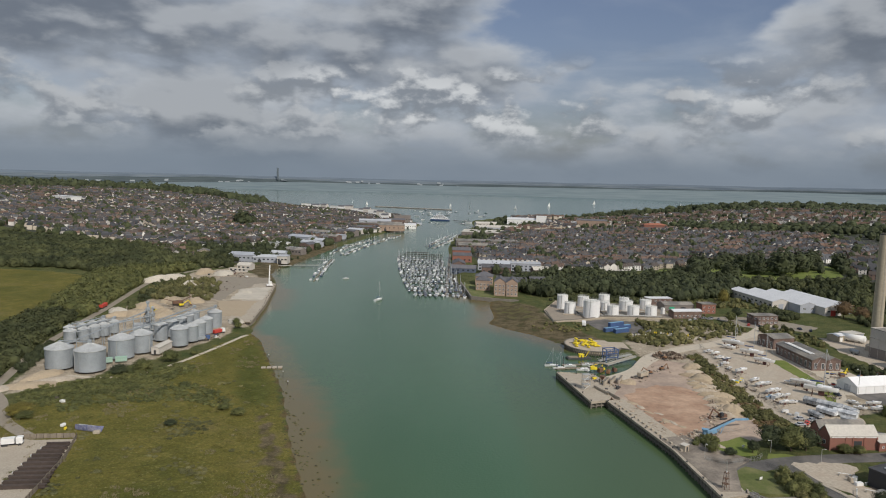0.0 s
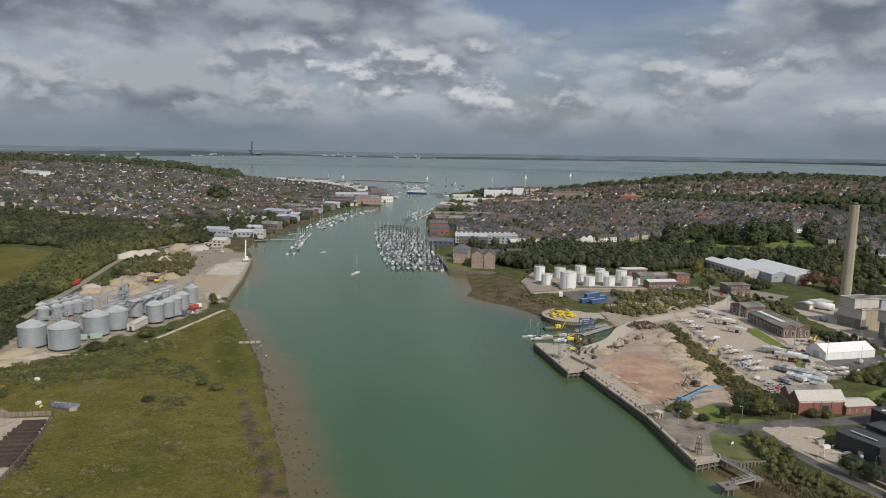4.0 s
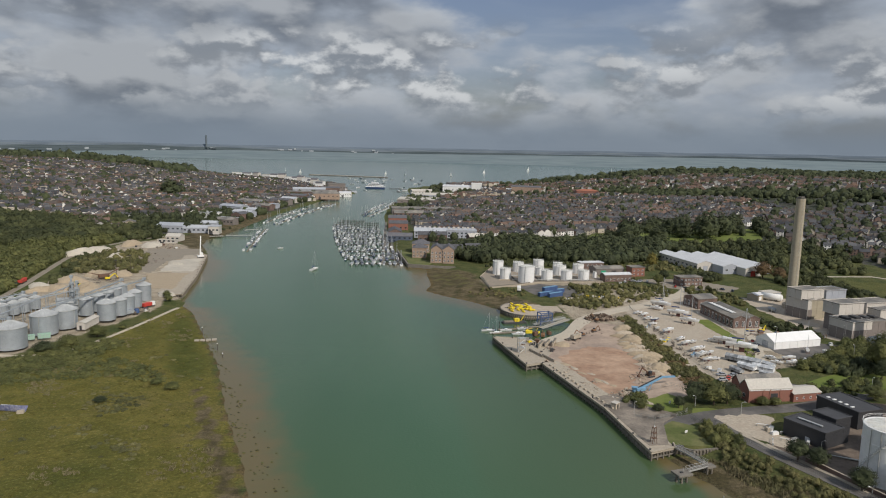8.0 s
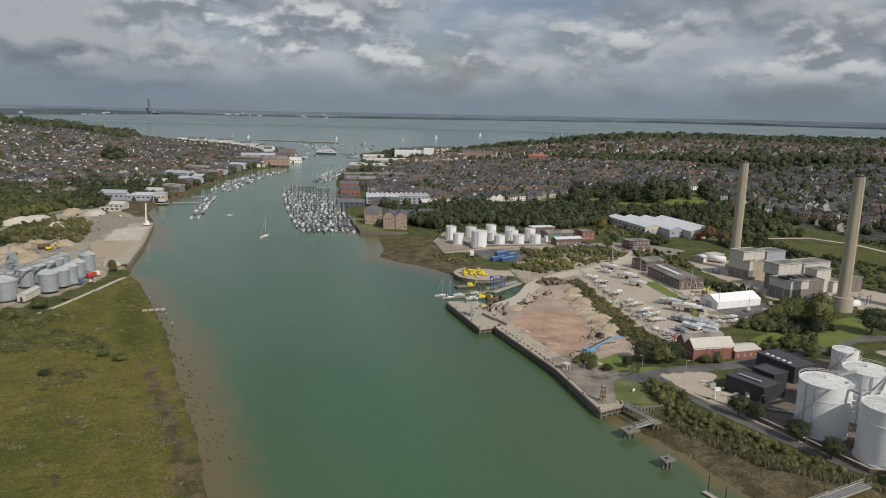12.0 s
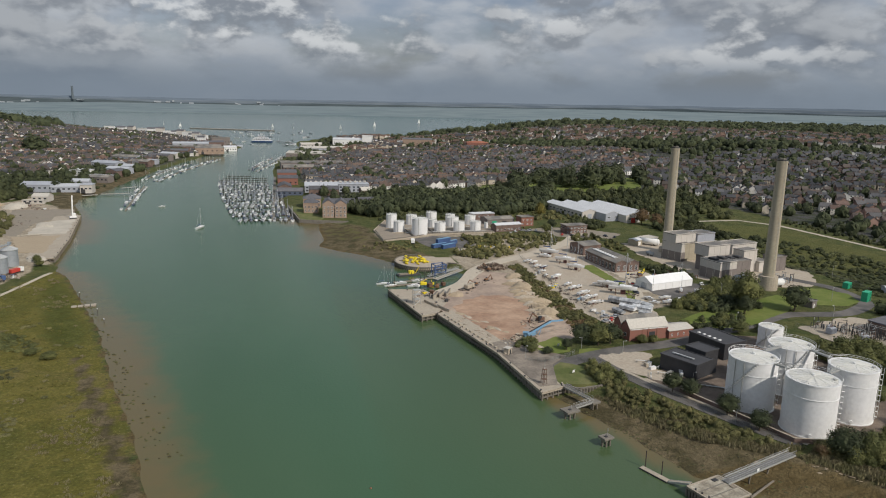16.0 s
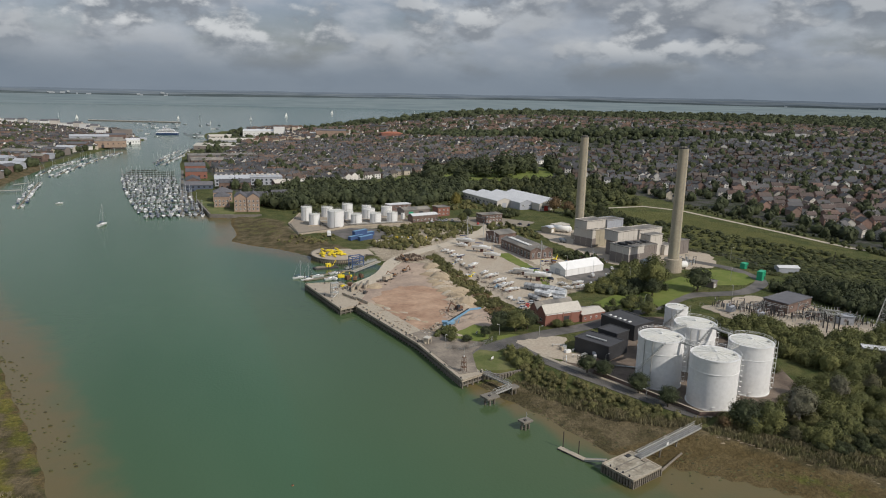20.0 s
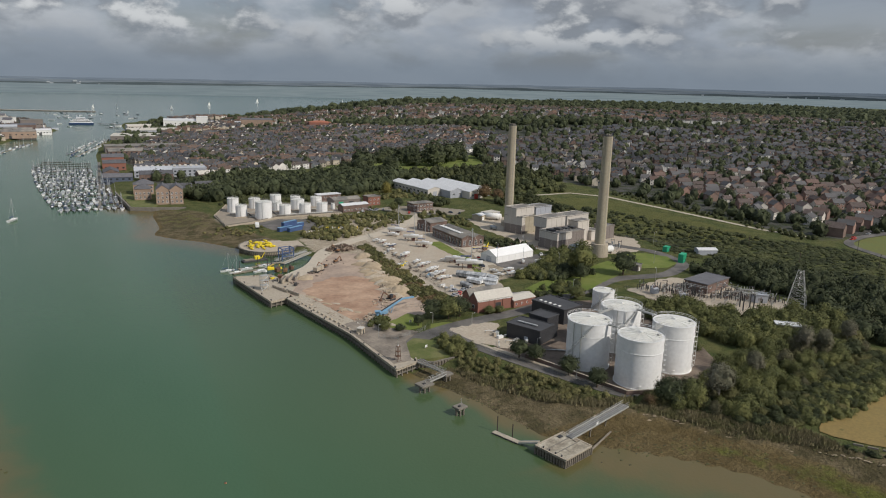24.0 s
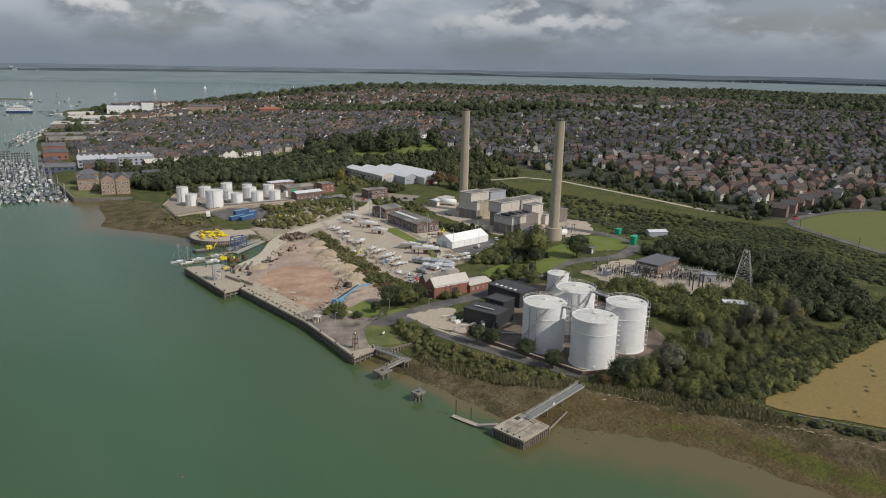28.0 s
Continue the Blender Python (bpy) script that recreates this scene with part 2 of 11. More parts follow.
def ground_z(X, Y, S=None):
    """Height of the ground; the river and the sea lie at 0."""
    X, Y = np.asarray(X, float), np.asarray(Y, float)
    S = shore(X, Y) if S is None else S
    east = X > -20
    hill_e = 47 * smooth((0.8 * X + 0.6 * Y - 520) / 900) * smooth((X - 100) / 700)
    hill_w = 46 * smooth((-0.9 * X + 0.35 * Y - 620) / 700)
    hill = np.where(east, hill_e, hill_w) * smooth(S / 300)
    marsh_w = smooth((S - 4) / 60) * 1.0 + smooth(S / 10) * 0.7
    marsh_n = smooth(S / 14) * 0.8 + smooth((S - 14) / 12) * 1.9
    firm = smooth(S / 7) * 2.7
    flat = np.where(east, np.where((Y > 405) & (Y < 560) & (X < 84), marsh_n, firm), np.where(Y < 425, marsh_w, firm))
    reed = east & (Y < 212) & (X < 240)
    wide = 13 + 9 * smooth((150 - Y) / 22)
    flat = np.where(reed, smooth(S / wide) * 0.6 + smooth((S - wide + 2) / 8) * 2.1, flat)
    return np.where(S < 0, np.maximum(-3.0, S * 0.07), flat + hill)


def gz(x, y):
    return float(ground_z(np.array([x]), np.array([y]))[0])


def steps(lo, a, b, hi, fine, grow):
    mid = list(np.arange(a, b, fine))
    up, d = [b], fine
    while up[-1] < hi:
        d *= grow
        up.append(up[-1] + d)
    down, d = [], fine
    x = a
    while x > lo:
        d *= grow
        x -= d
        down.append(x)
    return np.array(down[::-1] + mid + up)


def sheet(name, xs, ys, zfun, material):
    X, Y = np.meshgrid(xs, ys)
    Z = zfun(X, Y)
    nx, ny = len(xs), len(ys)
    verts = np.stack([X.ravel(), Y.ravel(), Z.ravel()], 1)
    i = (np.arange(ny - 1)[:, None] * nx + np.arange(nx - 1)[None, :]).ravel()
    me = mesh_of(name, verts.tolist(), np.stack([i, i + 1, i + nx + 1, i + nx], 1).tolist())
    me.polygons.foreach_set("use_smooth", [True] * len(me.polygons))
    return link(name, me, material), X, Y, Z


def attribute(ob, name, values):
    a = ob.data.attributes.new(name, "FLOAT", "POINT")
    a.data.foreach_set("value", np.asarray(values, np.float32).ravel())


def speckle(X, Y, size, seed=0.0):
    """Broad uneven patches between -1 and 1."""
    out = np.zeros(X.shape)
    rs = np.random.RandomState(int(seed * 7) + 3)
    for k in range(7):
        a, ph = rs.uniform(0, 6.28), rs.uniform(0, 6.28)
        w = 6.28 / size * rs.uniform(0.5, 2.2)
        out += np.sin((X * np.cos(a) + Y * np.sin(a)) * w + ph + 1.5 * np.sin(Y * w * 0.6 + k))
    return out / 4.0

# ---- ground, water, far shore ----
def ground_material():
    m = bpy.data.materials.new("ground")
    m.use_nodes = True
    N, L = m.node_tree.nodes, m.node_tree.links
    b = N["Principled BSDF"]
    b.inputs["Roughness"].default_value = 0.95
    b.inputs["Specular IOR Level"].default_value = 0.15
    geo = N.new("ShaderNodeNewGeometry")

    def noise_at(s, detail=5.0, rough=0.65):
        n = N.new("ShaderNodeTexNoise")
        n.inputs["Scale"].default_value, n.inputs["Detail"].default_value, n.inputs["Roughness"].default_value = s, detail, rough
        L.new(geo.outputs["Position"], n.inputs["Vector"])
        return n.outputs["Fac"]

    def span(src, lo, hi, a=0.0, c=1.0):
        r = N.new("ShaderNodeMapRange")
        for k, val in (("From Min", lo), ("From Max", hi), ("To Min", a), ("To Max", c)):
            r.inputs[k].default_value = val
        L.new(src, r.inputs["Value"])
        return r.outputs["Result"]

    def mix(fac, a, c, kind="MIX"):
        x = N.new("ShaderNodeMix")
        x.data_type, x.blend_type = "RGBA", kind
        for sock, val in ((x.inputs[0], fac), (x.inputs[6], a), (x.inputs[7], c)):
            if isinstance(val, (tuple, float)):
                sock.default_value = val if isinstance(val, float) else (*val, 1)
            else:
                L.new(val, sock)
        return x.outputs[2]

    def zone(name):
        a = N.new("ShaderNodeAttribute")
        a.attribute_name = name
        s = N.new("ShaderNodeMath")
        s.operation = "ADD"
        L.new(a.outputs["Fac"], s.inputs[0])
        L.new(span(mid, 0.25, 0.75, -0.35, 0.35), s.inputs[1])
        return span(s.outputs[0], 0.35, 0.65)

    big, mid, fine = noise_at(0.018), noise_at(0.12, 6.0), noise_at(1.1, 6.0, 0.7)
    scrub = mix(span(mid, 0.38, 0.62), (0.060, 0.078, 0.026), (0.115, 0.115, 0.045))
    marsh = mix(span(mid, 0.40, 0.60), (0.122, 0.112, 0.025), (0.166, 0.146, 0.038))
    marsh = mix(span(big, 0.48, 0.64), marsh, (0.092, 0.096, 0.022))
    marsh = mix(span(big, 0.44, 0.32), marsh, (0.168, 0.140, 0.052))
    marsh = mix(span(noise_at(0.35, 6.0), 0.50, 0.66, 0.0, 0.6), marsh, (0.088, 0.094, 0.022))
    marsh = mix(span(fine, 0.58, 0.72), marsh, (0.20, 0.18, 0.085))
    mead = mix(span(mid, 0.35, 0.65), (0.082, 0.092, 0.030), (0.120, 0.118, 0.042))
    town = mix(span(mid, 0.42, 0.58), (0.045, 0.055, 0.030), (0.085, 0.083, 0.080))
    mud = mix(span(mid, 0.40, 0.60), (0.098, 0.073, 0.032), (0.136, 0.104, 0.051))
    weed = mix(span(mid, 0.42, 0.58), (0.074, 0.063, 0.032), (0.150, 0.121, 0.071))
    algae = mix(span(mid, 0.40, 0.60), (0.060, 0.070, 0.014), (0.105, 0.110, 0.028))
    grit = mix(span(mid, 0.38, 0.62), (0.30, 0.255, 0.19), (0.43, 0.37, 0.285))
    col = scrub
    for name, c in (("marsh", marsh), ("meadow", mead), ("town", town), ("grit", grit), ("weed", weed), ("mud", mud), ("algae", algae)):
        col = mix(zone(name), col, c)
    k = span(fine, 0.28, 0.72, 0.62, 1.38)
    com = N.new("ShaderNodeCombineXYZ")
    for i in range(3):
        L.new(k, com.inputs[i])
    L.new(mix(1.0, col, com.outputs[0], "MULTIPLY"), b.inputs["Base Color"])
    bp = N.new("ShaderNodeBump")
    bp.inputs["Strength"].default_value, bp.inputs["Distance"].default_value = 0.8, 0.9
    swell = N.new("ShaderNodeMath")
    swell.operation = "MULTIPLY_ADD"
    L.new(noise_at(0.28, 4.0), swell.inputs[0])
    swell.inputs[1].default_value = 2.2
    L.new(fine, swell.inputs[2])
    L.new(swell.outputs[0], bp.inputs["Height"])
    L.new(bp.outputs[0], b.inputs["Normal"])
    return m


XS, YS = steps(-4000, -330, 470, 4000, 4.6, 1.08), steps(-2400, 60, 700, 4200, 4.6, 1.07)
ground, GX, GY, _ = sheet("ground", XS, YS, ground_z, ground_material())
tagged(ground, "grassy river banks, salt marsh, mud and rising town land", "ground", kind="structure")


def zone_of(poly, soft=8.0):
    return smooth(signed(GX, GY, poly) / soft + 0.5)


GS = shore(GX, GY)
west = GX < -15
MEADOW_W = [(-430, 655), (-357, 640), (-292, 612), (-262, 491), (-247, 425), (-252, 370), (-420, 300), (-700, 400), (-640, 640)]
attribute(ground, "marsh", np.maximum(zone_of([(-10, -400), (-175, -400), (-175, 270), (-150, 300), (-135, 345), (-125, 400), (-118, 426), (-90, 361), (-40, 206)], 16) * west, zone_of(MEADOW_W)))
MEADOW_E = [(350, 500), (385, 502), (405, 470), (408, 400), (412, 330), (400, 290), (330, 330), (300, 390), (310, 470)]
attribute(ground, "meadow", zone_of(MEADOW_E))
TOWN_E = [(60, 640), (140, 720), (330, 850), (420, 700), (440, 520), (440, 380), (440, 300), (520, 290), (640, 250), (900, 300), (1500, 500), (1700, 1500), (600, 1850), (130, 1680), (70, 1400), (20, 1000)]
TOWN_W = [(-250, 720), (-180, 770), (-160, 900), (-150, 1000), (-105, 1250), (-70, 1420), (-110, 1620), (-300, 1800), (-900, 1950), (-1500, 1900), (-1200, 1080), (-600, 950), (-380, 860)]
attribute(ground, "town", np.maximum(zone_of(TOWN_E, 30), zone_of(TOWN_W, 30)))
GRIT_E = [(73, 505), (76, 472), (100, 478), (150, 486), (215, 450), (215, 380), (200, 300), (165, 285), (140, 295), (100, 250), (90, 245), (66, 340), (85, 345), (104, 358), (114, 378), (112, 395), (112, 425), (150, 425), (165, 495)]
GRIT_W = [(-124, 446), (-148, 606), (-160, 640), (-215, 700), (-240, 660), (-215, 560), (-225, 470), (-210, 400), (-205, 350), (-190, 290), (-165, 320), (-140, 380)]
attribute(ground, "grit", np.maximum(zone_of(GRIT_E), zone_of(GRIT_W)))
attribute(ground, "weed", np.maximum(0.75 * zone_of([(24, 562), (28, 466), (44, 454), (60, 438), (74, 410), (106, 408), (92, 446), (78, 470), (74, 530), (50, 560)], 10), np.maximum(zone_of([(92, 212), (108, 205), (122, 178), (140, 158), (160, 135), (200, 90), (185, 70), (100, 140)], 5),
                                     np.maximum(zone_of([(-74.8, 279), (-64.8, 245), (-55.9, 221), (-45, 190), (-36, 160), (-27, 160), (-38.5, 191.6), (-49.3, 222), (-58.3, 246), (-71.5, 280)], 4) * 0.85,
                                     zone_of([(-150, 606), (-165, 690), (-172, 735), (-160, 770), (-155, 836), (-142, 962), (-160, 965), (-185, 840), (-195, 770), (-200, 700), (-170, 640)], 8) * 0.9))))
attribute(ground, "mud", smooth(1.0 - GS / 2.0) * ((GX < 0) & (GY < 425)) + smooth((23 - GS) / 7) * ((GX > 0) & (GY < 152)) + smooth(1.0 - GS / 5) * ((GY > 425) & (GX > 0) & (GY < 600)))


ALGAE = [(134, 141), (157, 127), (166, 114), (174, 103), (180, 86), (184, 70), (174, 66), (162, 82), (158, 93), (152, 104), (150, 113), (142, 122), (134, 132)]
attribute(ground, "algae", np.maximum(zone_of(ALGAE, 18) * 0.66 * smooth((GS - 2) / 9), np.maximum(zone_of([(-72, 300), (-90, 352), (-110, 408), (-117, 404), (-106, 350), (-92, 300), (-80, 282)], 14) * 0.75, zone_of([(34, 545), (40, 490), (58, 470), (72, 478), (70, 530), (50, 552)], 26) * 0.4)))


def water_material():
    m = bpy.data.materials.new("water")
    m.use_nodes = True
    N, L = m.node_tree.nodes, m.node_tree.links
    b = N["Principled BSDF"]
    b.inputs["Roughness"].default_value, b.inputs["IOR"].default_value = 0.16, 1.33
    geo = N.new("ShaderNodeNewGeometry")
    a = N.new("ShaderNodeAttribute")
    a.attribute_name = "silt"
    o = N.new("ShaderNodeAttribute")
    o.attribute_name = "open_sea"

    def noise_at(s, detail, vec=None):
        n = N.new("ShaderNodeTexNoise")
        n.inputs["Scale"].default_value, n.inputs["Detail"].default_value = s, detail
        L.new(vec or geo.outputs["Position"], n.inputs["Vector"])
        return n.outputs["Fac"]

    def span(src, lo, hi, p=0.0, c=1.0):
        r = N.new("ShaderNodeMapRange")
        r.interpolation_type = "SMOOTHSTEP"
        for k, val in (("From Min", lo), ("From Max", hi), ("To Min", p), ("To Max", c)):
            r.inputs[k].default_value = val
        L.new(src, r.inputs["Value"])
        return r.outputs["Result"]

    def mix(fac, p, c):
        x = N.new("ShaderNodeMix")
        x.data_type = "RGBA"
        for sock, val in ((x.inputs[0], fac), (x.inputs[6], p), (x.inputs[7], c)):
            if isinstance(val, tuple):
                sock.default_value = (*val, 1)
            else:
                L.new(val, sock)
        return x.outputs[2]

    wide = N.new("ShaderNodeMapping")
    wide.inputs["Scale"].default_value = (1.0, 0.35, 1.0)
    L.new(geo.outputs["Position"], wide.inputs[0])
    drift = noise_at(0.012, 4.0, wide.outputs[0])
    s = N.new("ShaderNodeMath")
    s.operation = "ADD"
    L.new(a.outputs["Fac"], s.inputs[0])
    eddy = N.new("ShaderNodeMath")
    eddy.operation = "ADD"
    L.new(span(drift, 0.3, 0.7, -0.22, 0.22), eddy.inputs[0])
    L.new(span(noise_at(0.09, 6.0), 0.3, 0.7, -0.10, 0.10), eddy.inputs[1])
    L.new(eddy.outputs[0], s.inputs[1])
    sh = N.new("ShaderNodeAttribute")
    sh.attribute_name = "shallow"
    col = mix(span(drift, 0.35, 0.65), (0.046, 0.105, 0.051), (0.056, 0.117, 0.061))
    col = mix(sh.outputs["Fac"], col, (0.070, 0.092, 0.036))
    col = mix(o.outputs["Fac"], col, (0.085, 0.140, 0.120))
    col = mix(span(s.outputs[0], 0.15, 1.0), col, (0.130, 0.104, 0.044))
    L.new(col, b.inputs["Base Color"])
    bp = N.new("ShaderNodeBump")
    bp.inputs["Strength"].default_value, bp.inputs["Distance"].default_value = 0.25, 0.25
    L.new(noise_at(0.9, 3.0), bp.inputs["Height"])
    L.new(bp.outputs[0], b.inputs["Normal"])
    return m


WXS, WYS = steps(-4200, -200, 220, 4200, 6.0, 1.08), steps(-2400, 60, 700, 4300, 6.0, 1.07)
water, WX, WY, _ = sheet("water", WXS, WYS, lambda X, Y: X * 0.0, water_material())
tagged(water, "calm green river water running into the grey-green sea", "water", kind="structure")
WS = shore(WX, WY)
attribute(water, "silt", smooth(1.0 + WS / np.where((WX < 0) & (WY < 500), np.where(WY < 425, 32.0, 12.0), np.where(WY < 140, 34.0, np.where(WY < 215, 7.0, np.where(WY < 600, 34.0, 14.0))))) * (1 - smooth((WY - 650) / 300)) * (1 - ((WX > 40) & (WY > 214) & (WY < 396))))
attribute(water, "shallow", np.where(WX > 30, 0.6, 0.3) * smooth(1.0 + WS / np.where(WX > 30, 95.0, 70.0)) * (1 - smooth((WY - 300) / 250)))
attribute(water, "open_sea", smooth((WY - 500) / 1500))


def hazed_band(name, base, second):
    """Far land or sea, haze mixed into its colour: thin level streaks of wood and field."""
    m = bpy.data.materials.new(name)
    m.use_nodes = True
    N, L = m.node_tree.nodes, m.node_tree.links
    b = N["Principled BSDF"]
    b.inputs["Roughness"].default_value, b.inputs["Specular IOR Level"].default_value = 1.0, 0.0
    geo, mp, no, mx = N.new("ShaderNodeNewGeometry"), N.new("ShaderNodeMapping"), N.new("ShaderNodeTexNoise"), N.new("ShaderNodeMix")
    mp.inputs["Scale"].default_value = (0.006, 0.006, 0.16)
    no.inputs["Scale"].default_value, no.inputs["Detail"].default_value = 1.0, 6.0
    rp = N.new("ShaderNodeMapRange")
    rp.inputs["From Min"].default_value, rp.inputs["From Max"].default_value = 0.36, 0.64
    mx.data_type = "RGBA"
    mx.inputs[6].default_value, mx.inputs[7].default_value = (*base, 1), (*second, 1)
    L.new(geo.outputs["Position"], mp.inputs[0])
    L.new(mp.outputs[0], no.inputs["Vector"])
    L.new(no.outputs["Fac"], rp.inputs["Value"])
    L.new(rp.outputs["Result"], mx.inputs[0])
    L.new(mx.outputs[2], b.inputs["Base Color"])
    return m


def far_shore():
    """The mainland across the strait: a dark low coast, with paler land rising behind it."""
    # aerial haze is painted into these four colours, paler and bluer further back
    coast = hazed_band("hazed_coast", (0.066, 0.086, 0.095), (0.098, 0.120, 0.130))
    plain = hazed_band("hazed_plain", (0.098, 0.122, 0.148), (0.150, 0.178, 0.200))
    rise = hazed_band("hazed_rise", (0.118, 0.148, 0.182), (0.142, 0.174, 0.208))
    sea = hazed_band("hazed_sea", (0.160, 0.205, 0.222), (0.205, 0.248, 0.258))
    rs = random.Random(5)
    verts, faces = [], ([], [], [], [])
    n = 300
    for i in range(n + 1):
        az = radians(-50 + 130 * i / n)
        ca, sa = math.cos(az), math.sin(az)
        d = math.degrees(az)
        wet = HIGH - 4900 * math.tan(radians(0.72 + 0.35 * max(0, min(1, (-12 - d) / 14)) - 0.30 * max(0, min(1, (d - 2) / 25))))
        top = HIGH - 4940 * math.tan(radians(0.30 - 0.35 * max(0, min(1, (d + 5) / 45)))) + 1.3 * math.sin(i * 0.21) + 0.8 * math.sin(i * 0.53 + 1) + rs.uniform(-0.5, 0.5)
        tall = top - wet
        low = wet + tall * (0.30 + 0.26 * max(0, min(1, (-6 - d) / 10)) + 0.10 * math.sin(i * 0.11) + 0.06 * math.sin(i * 0.37)) + rs.uniform(-0.6, 0.6)
        mid = wet + tall * (0.70 + 0.08 * max(0, min(1, (-6 - d) / 10)) + 0.06 * math.sin(i * 0.09 + 2) + 0.04 * math.sin(i * 0.29)) + rs.uniform(-0.4, 0.4)
        for r, z in ((4150, -0.5), (4900, wet), (4904, low), (4924, mid), (4944, top), (4950, -5)):
            verts.append((r * sa, r * ca, z))
    for i in range(n):
        a = i * 6
        for k in range(4):
            faces[k].append((a + k + 6, a + k + 7, a + k + 1, a + k))
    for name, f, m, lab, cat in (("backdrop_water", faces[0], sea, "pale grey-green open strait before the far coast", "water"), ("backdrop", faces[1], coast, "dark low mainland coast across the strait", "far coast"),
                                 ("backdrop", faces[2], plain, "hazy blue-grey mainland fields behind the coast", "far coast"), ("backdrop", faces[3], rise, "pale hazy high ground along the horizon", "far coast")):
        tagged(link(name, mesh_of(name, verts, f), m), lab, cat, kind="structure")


far_shore()

# ---- palette ----
M_CONC = mat("concrete", (0.43, 0.378, 0.300), 0.9, var=0.3, scale=0.15, fine=1.5, second=(0.33, 0.285, 0.225))
M_CONC_D = mat("weathered_concrete", (0.22, 0.20, 0.17), 0.9, var=0.35, scale=0.4, fine=3.0, second=(0.14, 0.13, 0.11))
M_PILE = mat("wet_pile", (0.175, 0.155, 0.125), 0.8, var=0.4, scale=0.8, fine=4.0, rnd=0.15)
M_DARKSTONE = mat("dark_harbour_stone", (0.14, 0.13, 0.115), 0.95, var=0.3, scale=0.1, fine=1.0)
M_WHITE = mat("white_steel", (0.76, 0.765, 0.76), 0.5, var=0.12, scale=0.12, fine=0.9, bump=0.03, second=(0.70, 0.70, 0.685))
M_ROOFW = mat("tank_roof_paint", (0.70, 0.70, 0.66), 0.6, var=0.25, scale=0.35, fine=1.6, bump=0.05, second=(0.55, 0.54, 0.49))
M_GALV = mat("galvanised_steel", (0.36, 0.395, 0.42), 0.5, 0.35, var=0.16, scale=0.25, fine=2.0, bump=0.12, wave=(2.2, "Z"))
M_GALVR = mat("galvanised_roof", (0.50, 0.51, 0.50), 0.5, 0.4, var=0.25, scale=0.3, fine=2.0, bump=0.05)
M_RAIL = mat("railing_grey", (0.42, 0.42, 0.40), 0.5, 0.3, var=0.2, bump=0.0)
M_CHIM = mat("chimney_concrete", (0.40, 0.36, 0.27), 0.9, var=0.18, scale=0.06, fine=0.8, second=(0.33, 0.29, 0.22))
M_CLAD = mat("grey_cladding", (0.56, 0.525, 0.475), 0.65, var=0.12, scale=0.1, fine=1.0, bump=0.15, wave=(1.6, "X"), second=(0.50, 0.47, 0.425))
M_CLADD = mat("brown_cladding", (0.20, 0.175, 0.16), 0.7, var=0.2, scale=0.1, fine=1.0, bump=0.25, wave=(1.6, "X"))
M_CLADB = mat("blue_grey_cladding", (0.36, 0.38, 0.42), 0.6, var=0.12, scale=0.1, fine=1.0, bump=0.25, wave=(1.6, "X"))
M_CLADO = mat("ochre_cladding", (0.36, 0.32, 0.24), 0.7, var=0.15, bump=0.2, wave=(1.6, "X"))
M_FELT = mat("felt_roof", (0.17, 0.165, 0.155), 0.9, var=0.35, scale=0.12, fine=1.2, second=(0.24, 0.22, 0.19))
M_BLACK = mat("black_cladding", (0.040, 0.041, 0.045), 0.55, var=0.3, scale=0.2, fine=2.0, bump=0.3, wave=(1.4, "X"))
M_BLACKR = mat("black_roof", (0.060, 0.060, 0.064), 0.6, var=0.3, scale=0.2, fine=2.0, bump=0.1)
M_BRICK = mat("red_brick", (0.27, 0.130, 0.098), 0.9, var=0.3, scale=0.25, fine=5.0, bump=0.2, second=(0.23, 0.10, 0.075))
M_BRICKB = mat("brown_brick", (0.140, 0.098, 0.083), 0.9, var=0.3, scale=0.25, fine=5.0, bump=0.2, second=(0.18, 0.125, 0.105))
M_BRICKP = mat("pinkish_brick", (0.32, 0.235, 0.18), 0.9, var=0.25, scale=0.2, fine=4.0, bump=0.15)
M_SHEET = mat("pale_sheet_roof", (0.56, 0.53, 0.47), 0.7, var=0.2, scale=0.15, fine=1.5, bump=0.3, wave=(1.2, "X"), second=(0.47, 0.44, 0.39))
M_SHEETW = mat("white_sheet_roof", (0.66, 0.67, 0.68), 0.6, var=0.15, scale=0.08, fine=1.2, bump=0.3, wave=(0.8, "X"), second=(0.55, 0.56, 0.57))
M_SHEETG = mat("grey_sheet_roof", (0.47, 0.49, 0.52), 0.6, var=0.15, scale=0.08, fine=1.2, bump=0.3, wave=(0.8, "X"), second=(0.40, 0.42, 0.45))
M_SLATE = mat("grey_slate", (0.115, 0.115, 0.125), 0.8, var=0.3, scale=0.3, fine=3.0, rnd=0.2)
M_TENT = mat("white_canvas", (0.80, 0.80, 0.79), 0.6, var=0.06, scale=0.2, fine=1.0, bump=0.05)
M_GLASS = mat("window_glass", (0.035, 0.042, 0.05), 0.12, var=0.3, scale=0.5, bump=0.0, spec=0.6)
M_FRAME = mat("white_frame", (0.72, 0.72, 0.70), 0.6, var=0.1, bump=0.0)
M_TARMAC = mat("tarmac", (0.105, 0.10, 0.095), 0.9, var=0.3, scale=0.12, fine=1.5, second=(0.14, 0.13, 0.12))
M_GRAVEL = mat("gravel_yard", (0.455, 0.395, 0.315), 0.95, var=0.3, scale=0.10, fine=1.0, bump=0.3, second=(0.35, 0.295, 0.23))
M_ROAD = mat("dusty_road", (0.50, 0.445, 0.36), 0.95, var=0.22, scale=0.08, fine=0.9, second=(0.44, 0.385, 0.305))
